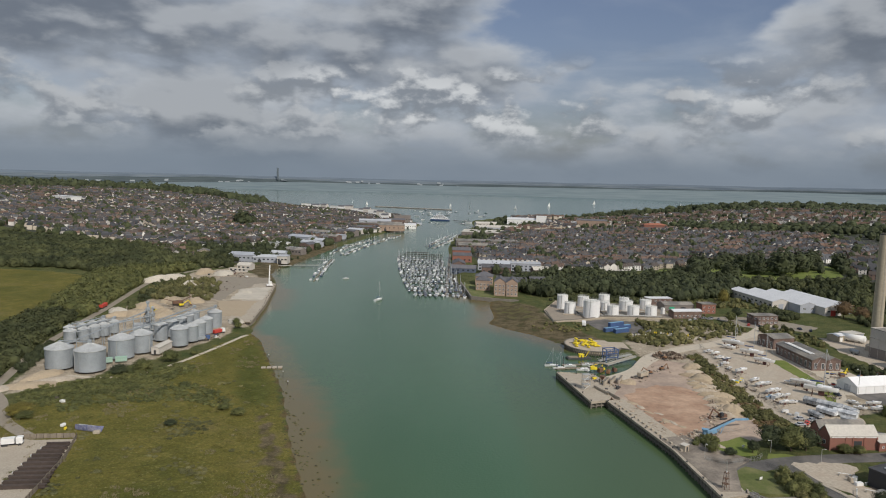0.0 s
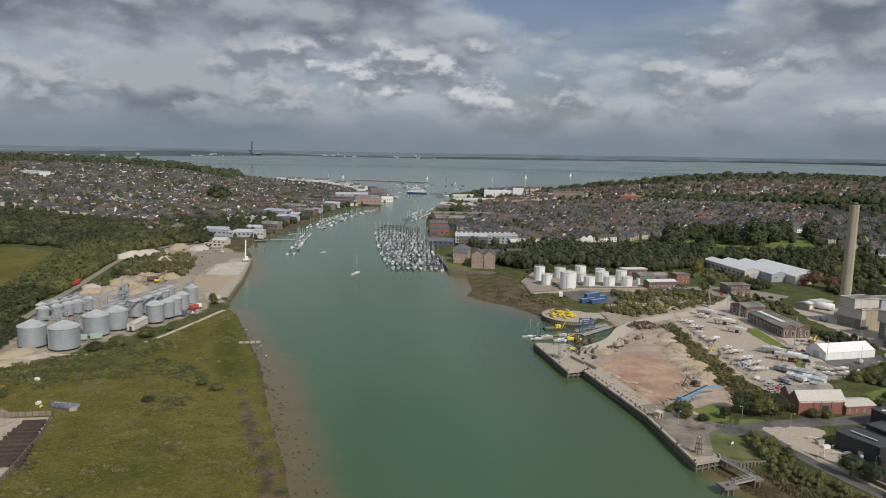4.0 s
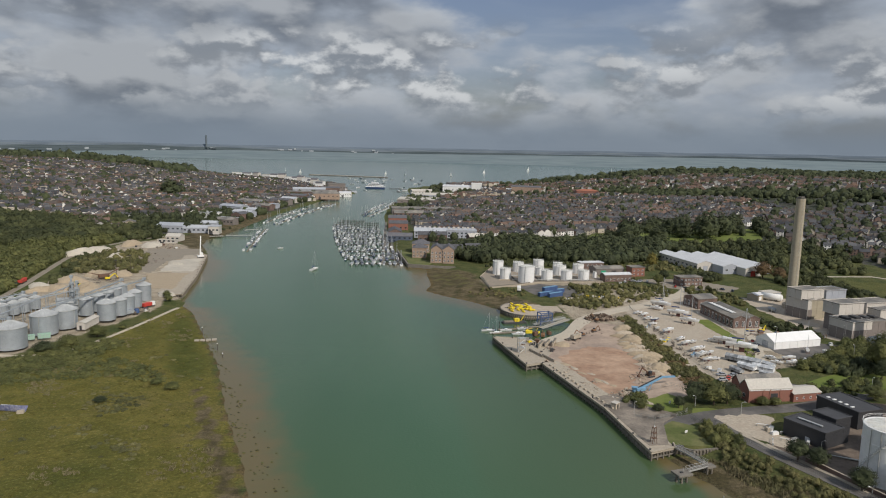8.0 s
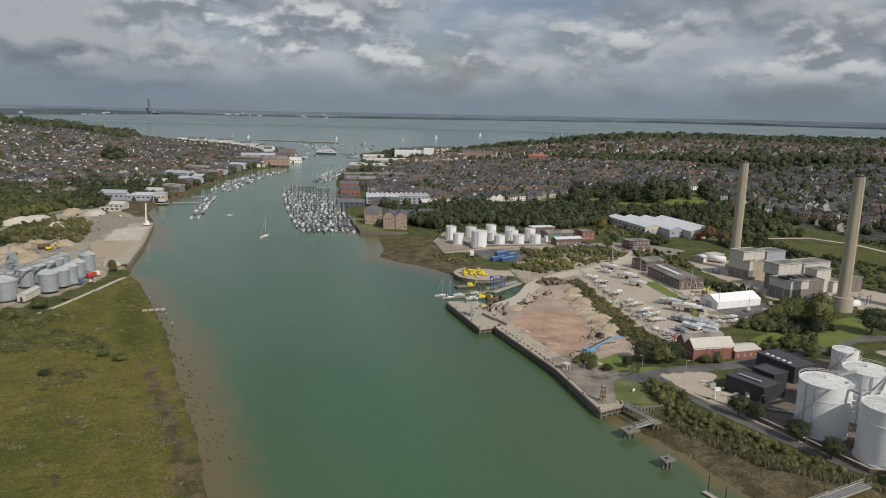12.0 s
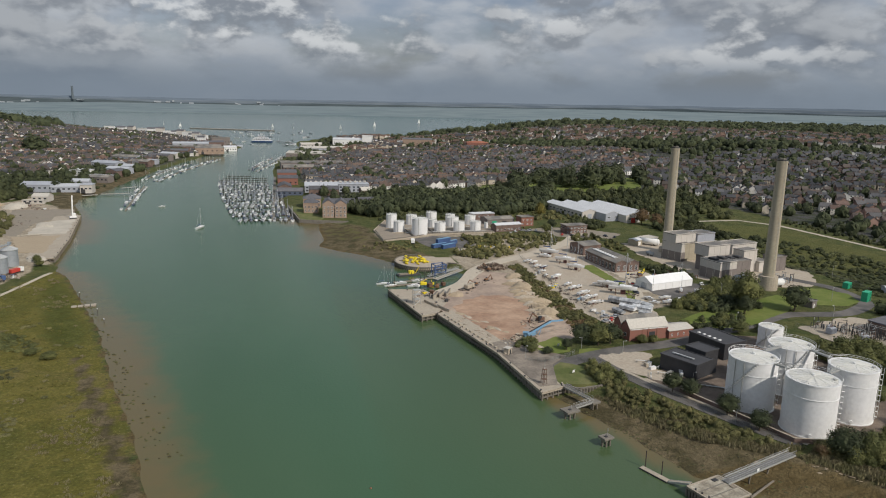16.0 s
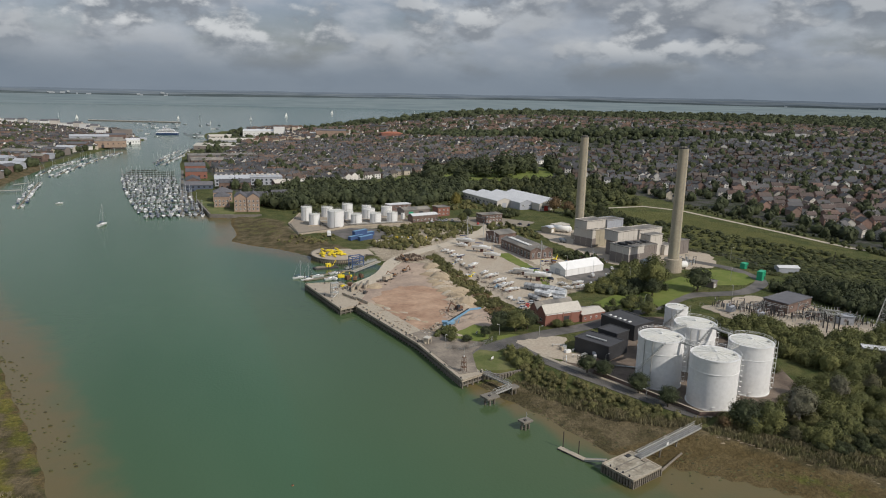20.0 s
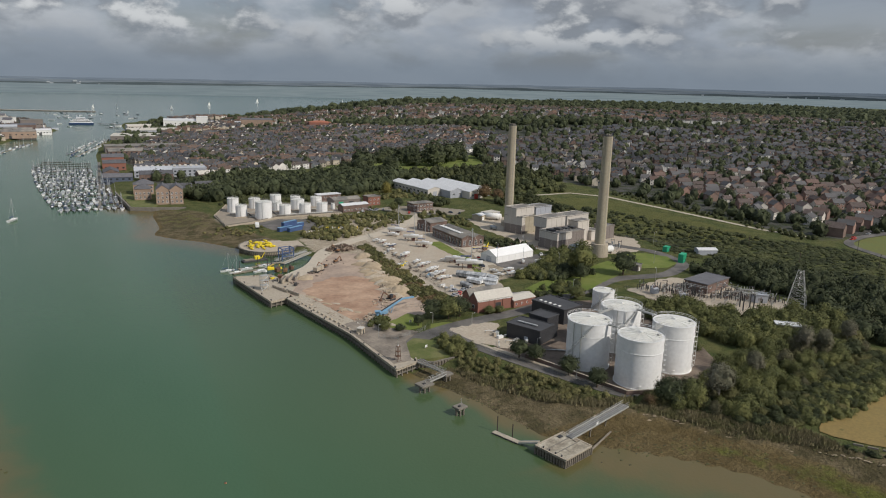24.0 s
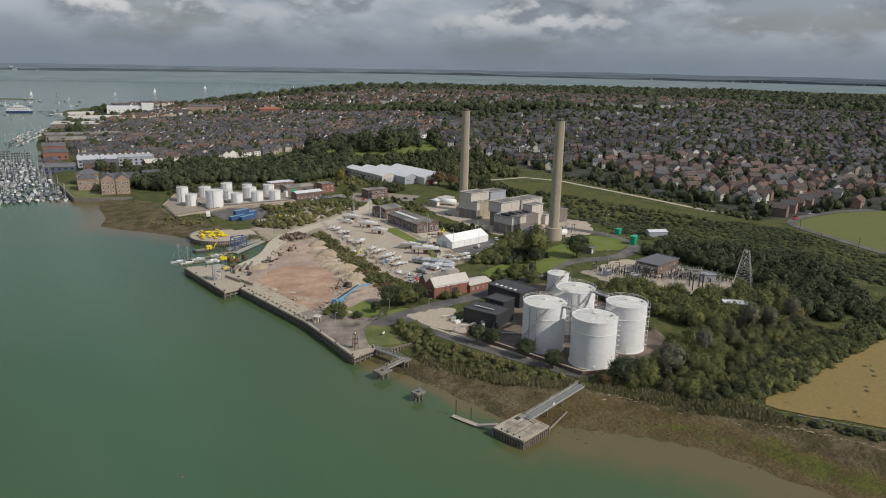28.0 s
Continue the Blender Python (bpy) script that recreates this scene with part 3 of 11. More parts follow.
M_PIER = mat("stained_pier_concrete", (0.27, 0.235, 0.18), 0.95, var=0.45, scale=0.28, fine=1.8, bump=0.4, second=(0.36, 0.33, 0.265))
M_GRATE = mat("open_steel_grating", (0.20, 0.20, 0.195), 0.6, 0.3, var=0.25, scale=0.6, fine=4.0, bump=0.2)
M_RED = mat("red_gravel_floor", (0.34, 0.215, 0.145), 0.95, var=0.30, scale=0.07, fine=0.5, bump=0.4, second=(0.385, 0.265, 0.185))
M_LANE = mat("lane_dirt", (0.285, 0.250, 0.200), 0.95, var=0.25, scale=0.1, fine=0.9, second=(0.23, 0.20, 0.155))
M_SAND = mat("pale_sand", (0.41, 0.335, 0.235), 0.95, var=0.25, scale=0.12, fine=1.0, bump=0.5, second=(0.33, 0.265, 0.185))
M_SANDW = mat("white_aggregate", (0.47, 0.43, 0.36), 0.95, var=0.2, scale=0.12, fine=1.0, bump=0.4)
M_LAWN = mat("mown_lawn", (0.118, 0.160, 0.026), 0.95, var=0.25, scale=0.10, fine=1.5, bump=0.3, second=(0.142, 0.165, 0.040))
M_FIELD = mat("dry_grass_field", (0.135, 0.140, 0.038), 0.95, var=0.25, scale=0.05, fine=0.8, bump=0.3, second=(0.11, 0.128, 0.036))
M_GRASSW = mat("worn_wharf_grass", (0.098, 0.122, 0.032), 0.95, var=0.32, scale=0.12, fine=1.5, bump=0.3, second=(0.140, 0.140, 0.055))
M_STRAW = mat("ripe_field", (0.240, 0.172, 0.060), 0.95, var=0.28, scale=0.035, fine=1.2, bump=0.2, second=(0.190, 0.145, 0.052))
M_YELLOW = mat("yellow_paint", (0.72, 0.56, 0.03), 0.55, var=0.15, bump=0.0)
M_BLUE = mat("blue_paint", (0.060, 0.105, 0.225), 0.5, var=0.2, bump=0.05)
M_SKYBLUE = mat("light_blue_paint", (0.165, 0.32, 0.47), 0.5, var=0.2, bump=0.05)
M_GREENP = mat("green_paint", (0.03, 0.36, 0.20), 0.5, var=0.15, bump=0.05)
M_ORANGE = mat("rusty_orange", (0.22, 0.12, 0.065), 0.85, var=0.4, scale=0.8, fine=4.0)
M_SCRAP = mat("mixed_scrap", (0.105, 0.070, 0.052), 0.9, var=0.4, scale=0.5, fine=3.0, second=(0.24, 0.195, 0.15), rnd=0.45, attr="island")
M_DUST = mat("pinkish_stone_dust", (0.335, 0.262, 0.212), 0.95, var=0.25, scale=0.06, fine=0.6, bump=0.3, second=(0.385, 0.300, 0.232))
M_APRONC = mat("dirty_apron_concrete", (0.315, 0.270, 0.212), 0.95, var=0.3, scale=0.08, fine=0.8, second=(0.24, 0.205, 0.165))
M_REDP = mat("red_paint", (0.50, 0.06, 0.045), 0.5, var=0.15, bump=0.0)
M_RUST = mat("rusty_steel", (0.16, 0.095, 0.065), 0.85, 0.2, var=0.4, scale=0.8, fine=4.0)
M_DARK = mat("dark_steel", (0.06, 0.06, 0.062), 0.6, 0.3, var=0.3, bump=0.05)
M_TIMBER = mat("grey_timber", (0.24, 0.205, 0.16), 0.9, var=0.35, scale=0.5, fine=4.0, rnd=0.15)
M_TIMBERD = mat("tarred_timber", (0.065, 0.050, 0.043), 0.9, var=0.35, scale=0.5, fine=4.0, rnd=0.2)
M_FENCE = mat("palisade_fence", (0.33, 0.34, 0.33), 0.6, 0.3, var=0.15, bump=0.0)
M_GEL = mat("white_gelcoat", (0.74, 0.75, 0.755), 0.35, var=0.08, bump=0.0, rnd=0.16)
M_GELB = mat("navy_gelcoat", (0.035, 0.06, 0.14), 0.3, var=0.1, bump=0.0)
M_DECK = mat("boat_deck", (0.52, 0.51, 0.48), 0.7, var=0.12, bump=0.0)
M_MAST = mat("alloy_mast", (0.52, 0.53, 0.54), 0.45, 0.4, var=0.1, bump=0.0)
M_WEED = mat("weed_clump", (0.055, 0.050, 0.026), 0.9, var=0.4, scale=0.5, fine=3.0, second=(0.08, 0.085, 0.03))
M_BUND = mat("bund_ground", (0.125, 0.095, 0.074), 0.95, var=0.35, scale=0.15, fine=1.4, bump=0.3, second=(0.17, 0.135, 0.105))
M_APRON = mat("worn_tarmac", (0.185, 0.160, 0.133), 0.95, var=0.35, scale=0.12, fine=1.2, second=(0.25, 0.215, 0.175))
M_HULK = mat("faded_blue_paint", (0.13, 0.145, 0.27), 0.8, var=0.35, scale=0.8, fine=3.0, second=(0.22, 0.22, 0.28))
M_KEEL = mat("antifoul", (0.10, 0.045, 0.04), 0.8, var=0.25, bump=0.0)
M_COVER = mat("grey_cover", (0.34, 0.36, 0.38), 0.65, var=0.35, scale=0.45, fine=2.5, bump=0.5, second=(0.50, 0.51, 0.51), rnd=0.35)
M_SAIL = mat("white_sail", (0.82, 0.82, 0.80), 0.7, var=0.04, bump=0.0)
M_ROCK = mat("rubble_stone", (0.30, 0.25, 0.19), 0.95, var=0.4, scale=0.6, fine=2.5, bump=0.5, rnd=0.15, attr="island", second=(0.38, 0.32, 0.25))
M_BARK = mat("bark", (0.115, 0.085, 0.06), 0.95, var=0.3, bump=0.3)
M_BIRCH = mat("pale_bark", (0.34, 0.31, 0.26), 0.9, var=0.3, bump=0.2)
LEAVES = {
    "oak": mat("oak_leaves", (0.088, 0.099, 0.036), 0.8, var=0.3, scale=0.12, fine=1.2, bump=0.0, rnd=0.26, attr="island", second=(0.124, 0.126, 0.044), spec=0.25),
    "dark": mat("dark_leaves", (0.042, 0.053, 0.026), 0.8, var=0.3, scale=0.12, fine=1.2, bump=0.0, rnd=0.26, attr="island", second=(0.058, 0.068, 0.031), spec=0.25),
    "grey": mat("silvery_leaves", (0.112, 0.112, 0.072), 0.8, var=0.3, scale=0.12, fine=1.2, bump=0.0, rnd=0.26, attr="island", second=(0.149, 0.135, 0.099), spec=0.25),
    "olive": mat("sallow_leaves", (0.098, 0.094, 0.052), 0.8, var=0.35, scale=0.12, fine=1.2, bump=0.0, rnd=0.26, attr="island", second=(0.122, 0.114, 0.066), spec=0.25),
    "yellow": mat("yellowing_leaves", (0.165, 0.142, 0.034), 0.8, var=0.3, scale=0.12, fine=1.2, bump=0.0, rnd=0.22, attr="island", second=(0.157, 0.135, 0.037), spec=0.25),
    "rust": mat("rusty_leaves", (0.130, 0.086, 0.046), 0.8, var=0.3, scale=0.12, fine=1.2, bump=0.0, rnd=0.26, attr="island", second=(0.149, 0.107, 0.050), spec=0.25),
    "reed": mat("reeds", (0.225, 0.195, 0.115), 0.9, var=0.3, scale=0.12, fine=1.2, bump=0.0, rnd=0.26, attr="island", second=(0.155, 0.148, 0.072), spec=0.2),
    "wood": mat("woodland_leaves", (0.050, 0.060, 0.028), 0.85, var=0.45, scale=0.03, fine=0.35, bump=0.0, rnd=0.22, attr="world", second=(0.074, 0.080, 0.034), spec=0.2),
    "tussock": mat("marsh_grass", (0.118, 0.114, 0.034), 0.9, var=0.4, scale=0.05, fine=0.5, bump=0.0, rnd=0.30, attr="world", second=(0.155, 0.140, 0.045), spec=0.2),
    "gorse": mat("scrub_leaves", (0.100, 0.102, 0.042), 0.85, var=0.45, scale=0.05, fine=0.5, bump=0.0, rnd=0.26, attr="world", second=(0.142, 0.130, 0.056), spec=0.2),
}


# ---- shared pieces ----
SHARED = {}


def shared(key, build, *mats):
    """A mesh built once and used by many objects."""
    if key not in SHARED:
        bm = bmesh.new()
        build(bm)
        me = bpy.data.meshes.new(str(key[0] if isinstance(key, tuple) else key))
        bm.to_mesh(me)
        bm.free()
        for m in mats:
            me.materials.append(m)
        SHARED[key] = me
    return SHARED[key]


def put(name, me, parent, x, y, z, turn=0.0, label="", scale=None):
    ob = link(name, me, None, parent, label)
    ob.matrix_basis = pose(x, y, z, 0, 0, turn)
    if scale:
        ob.scale = scale
    return ob


def window_mesh(w, h, frame_mat=None):
    def build(bm):
        box(bm, 0, -0.03, 0, w, 0.06, h)
        for f in bm.faces:
            f.material_index = 1
        g = box(bm, 0, -0.055, 0.12, w - 0.24, 0.05, h - 0.24)
        for f in bm.faces[6:] if False else list(bm.faces)[6:]:
            f.material_index = 0
        if w > 1.3:
            for k in (range(1, int(w / 1.1)) if w > 2.4 else (1,)):
                n = len(bm.faces)
                box(bm, -w / 2 + k * w / max(2, int(w / 1.1)), -0.075, 0.1, 0.1, 0.05, h - 0.2)
                for f in list(bm.faces)[n:]:
                    f.material_index = 1
    return shared(("window", round(w, 2), round(h, 2), (frame_mat or M_FRAME).name), build, M_GLASS, frame_mat or M_FRAME)


def door_mesh(w, h, material):
    def build(bm):
        box(bm, 0, -0.06, 0, w, 0.12, h, 0.03)
    return shared(("door", round(w, 2), round(h, 2), material.name), build, material)


def on_side(side, W, D, s):
    """Place and turn of something on a wall: s runs along the wall from its start."""
    return {"s": (s, 0, 0), "e": (W, s, 90), "n": (s, D, 180), "w": (0, s, -90)}[side]


def building(name, A, W, D, h, turn, wall, roof, shape="flat", rise=2.0, windows=(), doors=(), label="", category="building", group="", z=None, plinth=None, over=0.3, chimneys=()):
    """A building whose near corner stands at A, W along its front and D deep. windows: (side, count, sill, width, height); doors: (side, along, width, height, material)."""
    t = thing(name, A[0], A[1], gz(*A) - 0.1 if z is None else z, turn, label, category, group)
    h += 0.1
    bm = bmesh.new()
    if shape == "gable_x":
        gable_walls(bm, W / 2, D / 2, 0, W, D, h, rise)
    elif shape == "gable_y":
        gable_walls(bm, W / 2, D / 2, 0, D, W, h, rise, 90)
    else:
        box(bm, W / 2, D / 2, 0, W, D, h)
    part("wall", bm, wall, t)
    bm = bmesh.new()
    if shape == "gable_x":
        gable(bm, W / 2, D / 2, h, W, D, rise, over)
    elif shape == "gable_y":
        gable(bm, W / 2, D / 2, h, D, W, rise, over, 90)
    elif shape == "hip":
        gable(bm, W / 2, D / 2, h, W, D, rise, over, 0, 0.2, D / 2)
    else:
        box(bm, W / 2, D / 2, h, W + 2 * over, D + 2 * over, 0.25)
        for cx, cy, sx, sy in ((W / 2, -over, W + 2 * over, 0.3), (W / 2, D + over, W + 2 * over, 0.3), (-over, D / 2, 0.3, D), (W + over, D / 2, 0.3, D)):
            box(bm, cx, cy, h + 0.25, sx, sy, 0.25)
    part("roof", bm, roof, t)
    if plinth:
        part("plinth", bx(W / 2, D / 2, 0, W + 0.12, D + 0.12, plinth[1], 0), plinth[0], t)
    far = bmesh.new() if math.hypot(*A) > 640 else None
    for side, n, sill, w, hh in windows:
        run = W if side in "sn" else D
        for k in range(n):
            x, y, a = on_side(side, W, D, run * (k + 0.5) / n)
            if far is None:
                put("window", window_mesh(w, hh), t, x, y, sill, a)
            else:
                box(far, x, y, sill, w, 0.16, hh, 0, a)
    if far is not None and windows:
        tagged(part("window_band", far, M_GLASS, t), kind="stuff")
    for side, s, w, hh, m in doors:
        x, y, a = on_side(side, W, D, s)
        put("door", door_mesh(w, hh, m), t, x, y, 0.0, a)
    for cx, cy in chimneys:
        part("chimney_stack", bx(cx, cy, h, 0.9, 0.9, rise + 1.2, 0.04), wall, t)
    return t


def ragged(pts, rough, seed):
    """The outline cut into short steps with uneven offsets."""
    rs = random.Random(seed)
    out = []
    for (x1, y1), (x2, y2) in zip(pts, list(pts[1:]) + [pts[0]]):
        d = math.hypot(x2 - x1, y2 - y1)
        n = max(1, int(d / 2.6))
        for i in range(n):
            k = i / n
            o = rs.uniform(-rough, rough) * (1.0 if i else 0.4)
            out.append((x1 + (x2 - x1) * k - (y2 - y1) / d * o, y1 + (y2 - y1) * k + (x2 - x1) / d * o))
    return out


def patch(name, pts, z, material, label, category="yard", low=1.5):
    bm = bmesh.new()
    rough = 1.1 if material in (M_GRAVEL, M_RED, M_ROAD, M_RUST, M_SAND, M_SANDW, M_LANE) else 0.35 if material in (M_LAWN, M_GRASSW) else 0.0
    if rough:
        pts = ragged(pts, rough, len(label) + int(z * 100))
    slab(bm, pts, low, z)
    bmesh.ops.triangulate(bm, faces=[f for f in bm.faces if len(f.verts) > 4])
    return tagged(part(name, bm, material, None), label, category, kind="structure")


def drape(name, pts, up, material, label, category="field", cuts=5):
    """A sheet that follows the ground."""
    bm = bmesh.new()
    f = bm.faces.new([bm.verts.new((x, y, 0)) for x, y in pts])
    bmesh.ops.triangulate(bm, faces=[f])
    for _ in range(cuts):
        es = [e for e in bm.edges if e.calc_length() > 14]
        if not es:
            break
        bmesh.ops.subdivide_edges(bm, edges=es, cuts=1)
        bmesh.ops.triangulate(bm, faces=[f for f in bm.faces if len(f.verts) > 3])
    z = ground_z(np.array([v.co.x for v in bm.verts]), np.array([v.co.y for v in bm.verts]))
    for v, h in zip(bm.verts, z):
        v.co.z = h + up
    bmesh.ops.recalc_face_normals(bm, faces=bm.faces)
    if sum(f.normal.z for f in bm.faces) < 0:
        bmesh.ops.reverse_faces(bm, faces=bm.faces)
    ob = part(name, bm, material, None)
    return tagged(ob, label, category, kind="structure")


def ribbon(name, line, width, up, material, label, category="road"):
    """A road of even width along a line, laid over the ground."""
    pts = []
    for i in range(len(line) - 1):
        a, b = Vector(line[i]), Vector(line[i + 1])
        n = max(1, int((b - a).length / 5))
        pts += [a.lerp(b, k / n) for k in range(n)]
    pts.append(Vector(line[-1]))
    for _ in range(3):
        pts = [pts[0]] + [(pts[i - 1] + 2 * pts[i] + pts[i + 1]) / 4 for i in range(1, len(pts) - 1)] + [pts[-1]]
    rows = []
    for i, p in enumerate(pts):
        d = (pts[min(i + 1, len(pts) - 1)] - pts[max(i - 1, 0)]).normalized()
        side = Vector((-d.y, d.x))
        rows.append([p + side * width * k for k in (0.5, 0.17, -0.17, -0.5)])
    flat = [q for r in rows for q in r]
    z = ground_z(np.array([q.x for q in flat]), np.array([q.y for q in flat])) + up
    zz = z.reshape(-1, 4)
    zz[:] = zz.max(axis=1)[:, None]
    verts = [(q.x, q.y, h) for q, h in zip(flat, zz.ravel())]
    nv = len(verts)
    verts += [(x, y, h - 0.35) for x, y, h in verts]
    faces = []
    for i in range(len(rows) - 1):
        a = i * 4
        faces += [(a + k, a + k + 1, a + k + 5, a + k + 4) for k in range(3)]
        faces += [(a, a + 4, a + 4 + nv, a + nv), (a + 3 + nv, a + 7 + nv, a + 7, a + 3)]
    me = mesh_of(name, verts, [f[::-1] for f in faces])
    if me.polygons and me.polygons[0].normal.z < 0:
        me.flip_normals()
    return tagged(link(name, me, material), label, category, kind="structure")

# ---- the east bank: grounds ----
Z0 = 2.72
patch("quarry_yard", [(76, 338), (87, 342), (104, 352), (116, 372), (122, 378), (136, 370), (143, 352), (136, 310), (134, 292), (128, 262), (112, 252), (94, 243), (90, 246), (78, 306)], Z0 + 0.06, M_DUST,
      "pinkish sandy aggregate yard behind the wharf")
patch("red_floor", ragged([(84.5, 311), (87, 293), (89.5, 271), (92.5, 260), (103, 266), (111, 280), (119, 296), (124, 316), (116, 327), (104, 330), (93, 322)], 1.6, 3), Z0 + 0.12, M_RED,
      "reddish-brown levelled gravel floor of the aggregate yard")
patch("boatyard_ground", [(206, 455), (176, 436), (152, 408), (144, 362), (141, 300), (150, 270), (178, 282), (190, 330), (196, 388), (202, 424)], Z0 + 0.05, M_GRAVEL,
      "pale gravel boatyard hardstanding")
ribbon("haul_road", [(86, 338), (102, 352), (117, 383), (141, 404), (169, 420), (208, 454), (240, 500)], 9.0, 0.13, M_ROAD, "dusty pale haul road to the wharf")
patch("storage_apron", [(76, 512), (77, 471), (102, 482), (116, 492), (166, 494), (174, 548), (92, 556)], Z0 + 0.35, M_APRONC, "stained concrete apron under the oil storage tanks")
patch("container_yard", [(98, 478), (104, 452), (128, 440), (140, 456), (136, 480), (116, 488)], Z0 + 0.04, M_TARMAC, "grey tarmac yard beside blue containers")
patch("tent_yard", [(196, 318), (206, 296), (232, 304), (240, 330), (200, 345)], Z0 + 0.05, M_TARMAC, "dark tarmac round the white tent")
patch("lane_yard", [(190, 424), (197, 350), (192, 322), (200, 318), (206, 345), (218, 350), (216, 380), (214, 424)], Z0 + 0.04, M_ROAD, "dusty lane along the brick boat sheds")
ribbon("lane", [(200, 350), (188, 318), (178, 300), (160, 275)], 4.5, 0.16, M_ROAD, "narrow dusty lane from the boat sheds")
patch("grass_strip", [(184, 384), (193, 384), (190, 330), (178, 292), (173, 296), (184, 332)], Z0 + 0.10, M_LAWN, "green grass strip along the boatyard", "lawn")
patch("depot_lot", [(196, 505), (208, 474), (246, 462), (262, 478), (240, 505), (215, 512)], Z0 + 0.1, M_LANE, "dusty car park behind the oil depot")
patch("depot_yard", [(140, 268), (166, 285), (180, 270), (181, 258), (142, 258)], Z0 + 0.05, M_TARMAC, "grey tarmac depot yard with parked cars")
ribbon("works_road", [(97, 226), (118, 238), (140, 243), (166, 246), (186, 254), (214, 262), (240, 274), (272, 268), (300, 282), (306, 312), (288, 345)], 7.5, 0.10, M_TARMAC, "grey tarmac works road")
patch("jetty_apron", [(90, 246), (97, 211), (104, 214), (112, 238), (104, 246)], Z0 + 0.05, M_TARMAC, "dark tarmac apron behind the wharf")
patch("wharf_surface", [(87.2, 246), (90.3, 213), (97.2, 213.5), (103, 232), (112, 240), (104, 247), (95, 262), (84.5, 258)], 3.03, M_APRON, "worn dark tarmac over the southern wharf")
patch("lawn_wharf", [(98, 214), (104, 213), (112, 212), (116.5, 221), (116, 227.5), (107, 234), (100.5, 228)], Z0 + 0.12, M_GRASSW, "dull green lawn behind the wharf", "lawn")
patch("lawn_fence", [(101.5, 244.5), (108, 243), (115.5, 244.4), (120.7, 255.5), (117.2, 262.4), (105.6, 255.3)], Z0 + 0.09, M_LAWN, "bright green lawn inside the fence", "lawn")
patch("lawn_corner", [(117.8, 240.3), (127.6, 241.2), (131, 244), (127, 246.4), (120.5, 246.1)], Z0 + 0.075, M_LAWN, "small lawn beside the works road", "lawn")
patch("big_lawn", [(182, 273), (186, 263), (204, 259), (216, 262), (230, 270), (244, 276), (266, 290), (262, 305), (240, 297), (219, 289), (200, 283)], Z0 + 0.09, M_LAWN, "broad bright lawn below the power station", "lawn")
drape("round_lawn", [(266, 306), (270, 284), (284, 280), (297, 286), (303, 300), (296, 312), (280, 316)], 0.14, M_LAWN, "rounded bright lawn beside the chimney", "lawn")
patch("power_station_yard", [(238, 410), (240, 345), (256, 318), (300, 318), (318, 345), (325, 420), (300, 440), (245, 445)], Z0 + 0.05, M_GRAVEL, "gravel yard of the power station")
patch("tank_compound", [(130, 212), (146, 164), (166, 154), (196, 160), (214, 196), (216, 244), (196, 250), (180, 246)], Z0 + 0.04, M_BUND, "reddish-brown bunded ground under the big tanks")
patch("pale_pad", [(122, 232), (130, 217), (138, 208), (144, 211), (139, 224), (147, 236), (142, 239), (126, 239)], Z0 + 0.11, M_GRAVEL, "pale cleared ground beside the black building")
ribbon("tank_road", [(122, 236), (126, 214), (133, 196), (139, 182), (145, 168), (151, 158)], 5.0, 0.15, M_TARMAC, "grey service road along the tank wall")
ribbon("pavement", [(127, 222), (130, 212), (136.8, 196), (142.8, 182), (148.5, 168), (153.5, 158)], 1.7, 0.22, M_CONC, "pale pavement along the service road", "pavement")
patch("substation_yard", [(232, 254), (234, 220), (248, 201), (284, 199), (292, 210), (282, 224), (290, 250), (268, 264)], Z0 + 0.20, M_GRAVEL, "pale gravel yard of the substation")
drape("track", [(360, 521), (396, 520), (414, 492), (421, 431), (425, 385), (428, 338), (440, 304), (443, 306), (432, 340), (429, 386), (425, 432), (418, 494), (398, 524), (360, 525)], 0.15, M_ROAD, "pale gravel track across the meadow", "track", 6)
patch("sand_beach", [(131, 153), (138, 150), (146, 144), (148, 146), (140, 153), (134, 156)], 1.9, M_SAND, "small pale sandy beach below the gangway", "beach", -1.0)
drape("ripe_field", ragged([(186, 117), (191, 120), (217, 124), (276, 130), (420, 120), (420, 40), (230, 60), (206, 88), (189, 110)], 0.9, 5), 0.25, M_STRAW, "golden ripe field edged by woodland", "field", 7)
drape("green_field", [(446, 282), (476, 289), (517, 290), (561, 277), (640, 250), (520, 180), (424, 208), (431, 240)], 0.2, M_FIELD, "green playing field beside the housing estate", "field", 6)
ribbon("estate_road", [(420, 206), (430, 242), (442, 280), (452, 287), (476, 294), (517, 294), (561, 281), (660, 250)], 6.0, 0.3, M_TARMAC, "grey estate road")


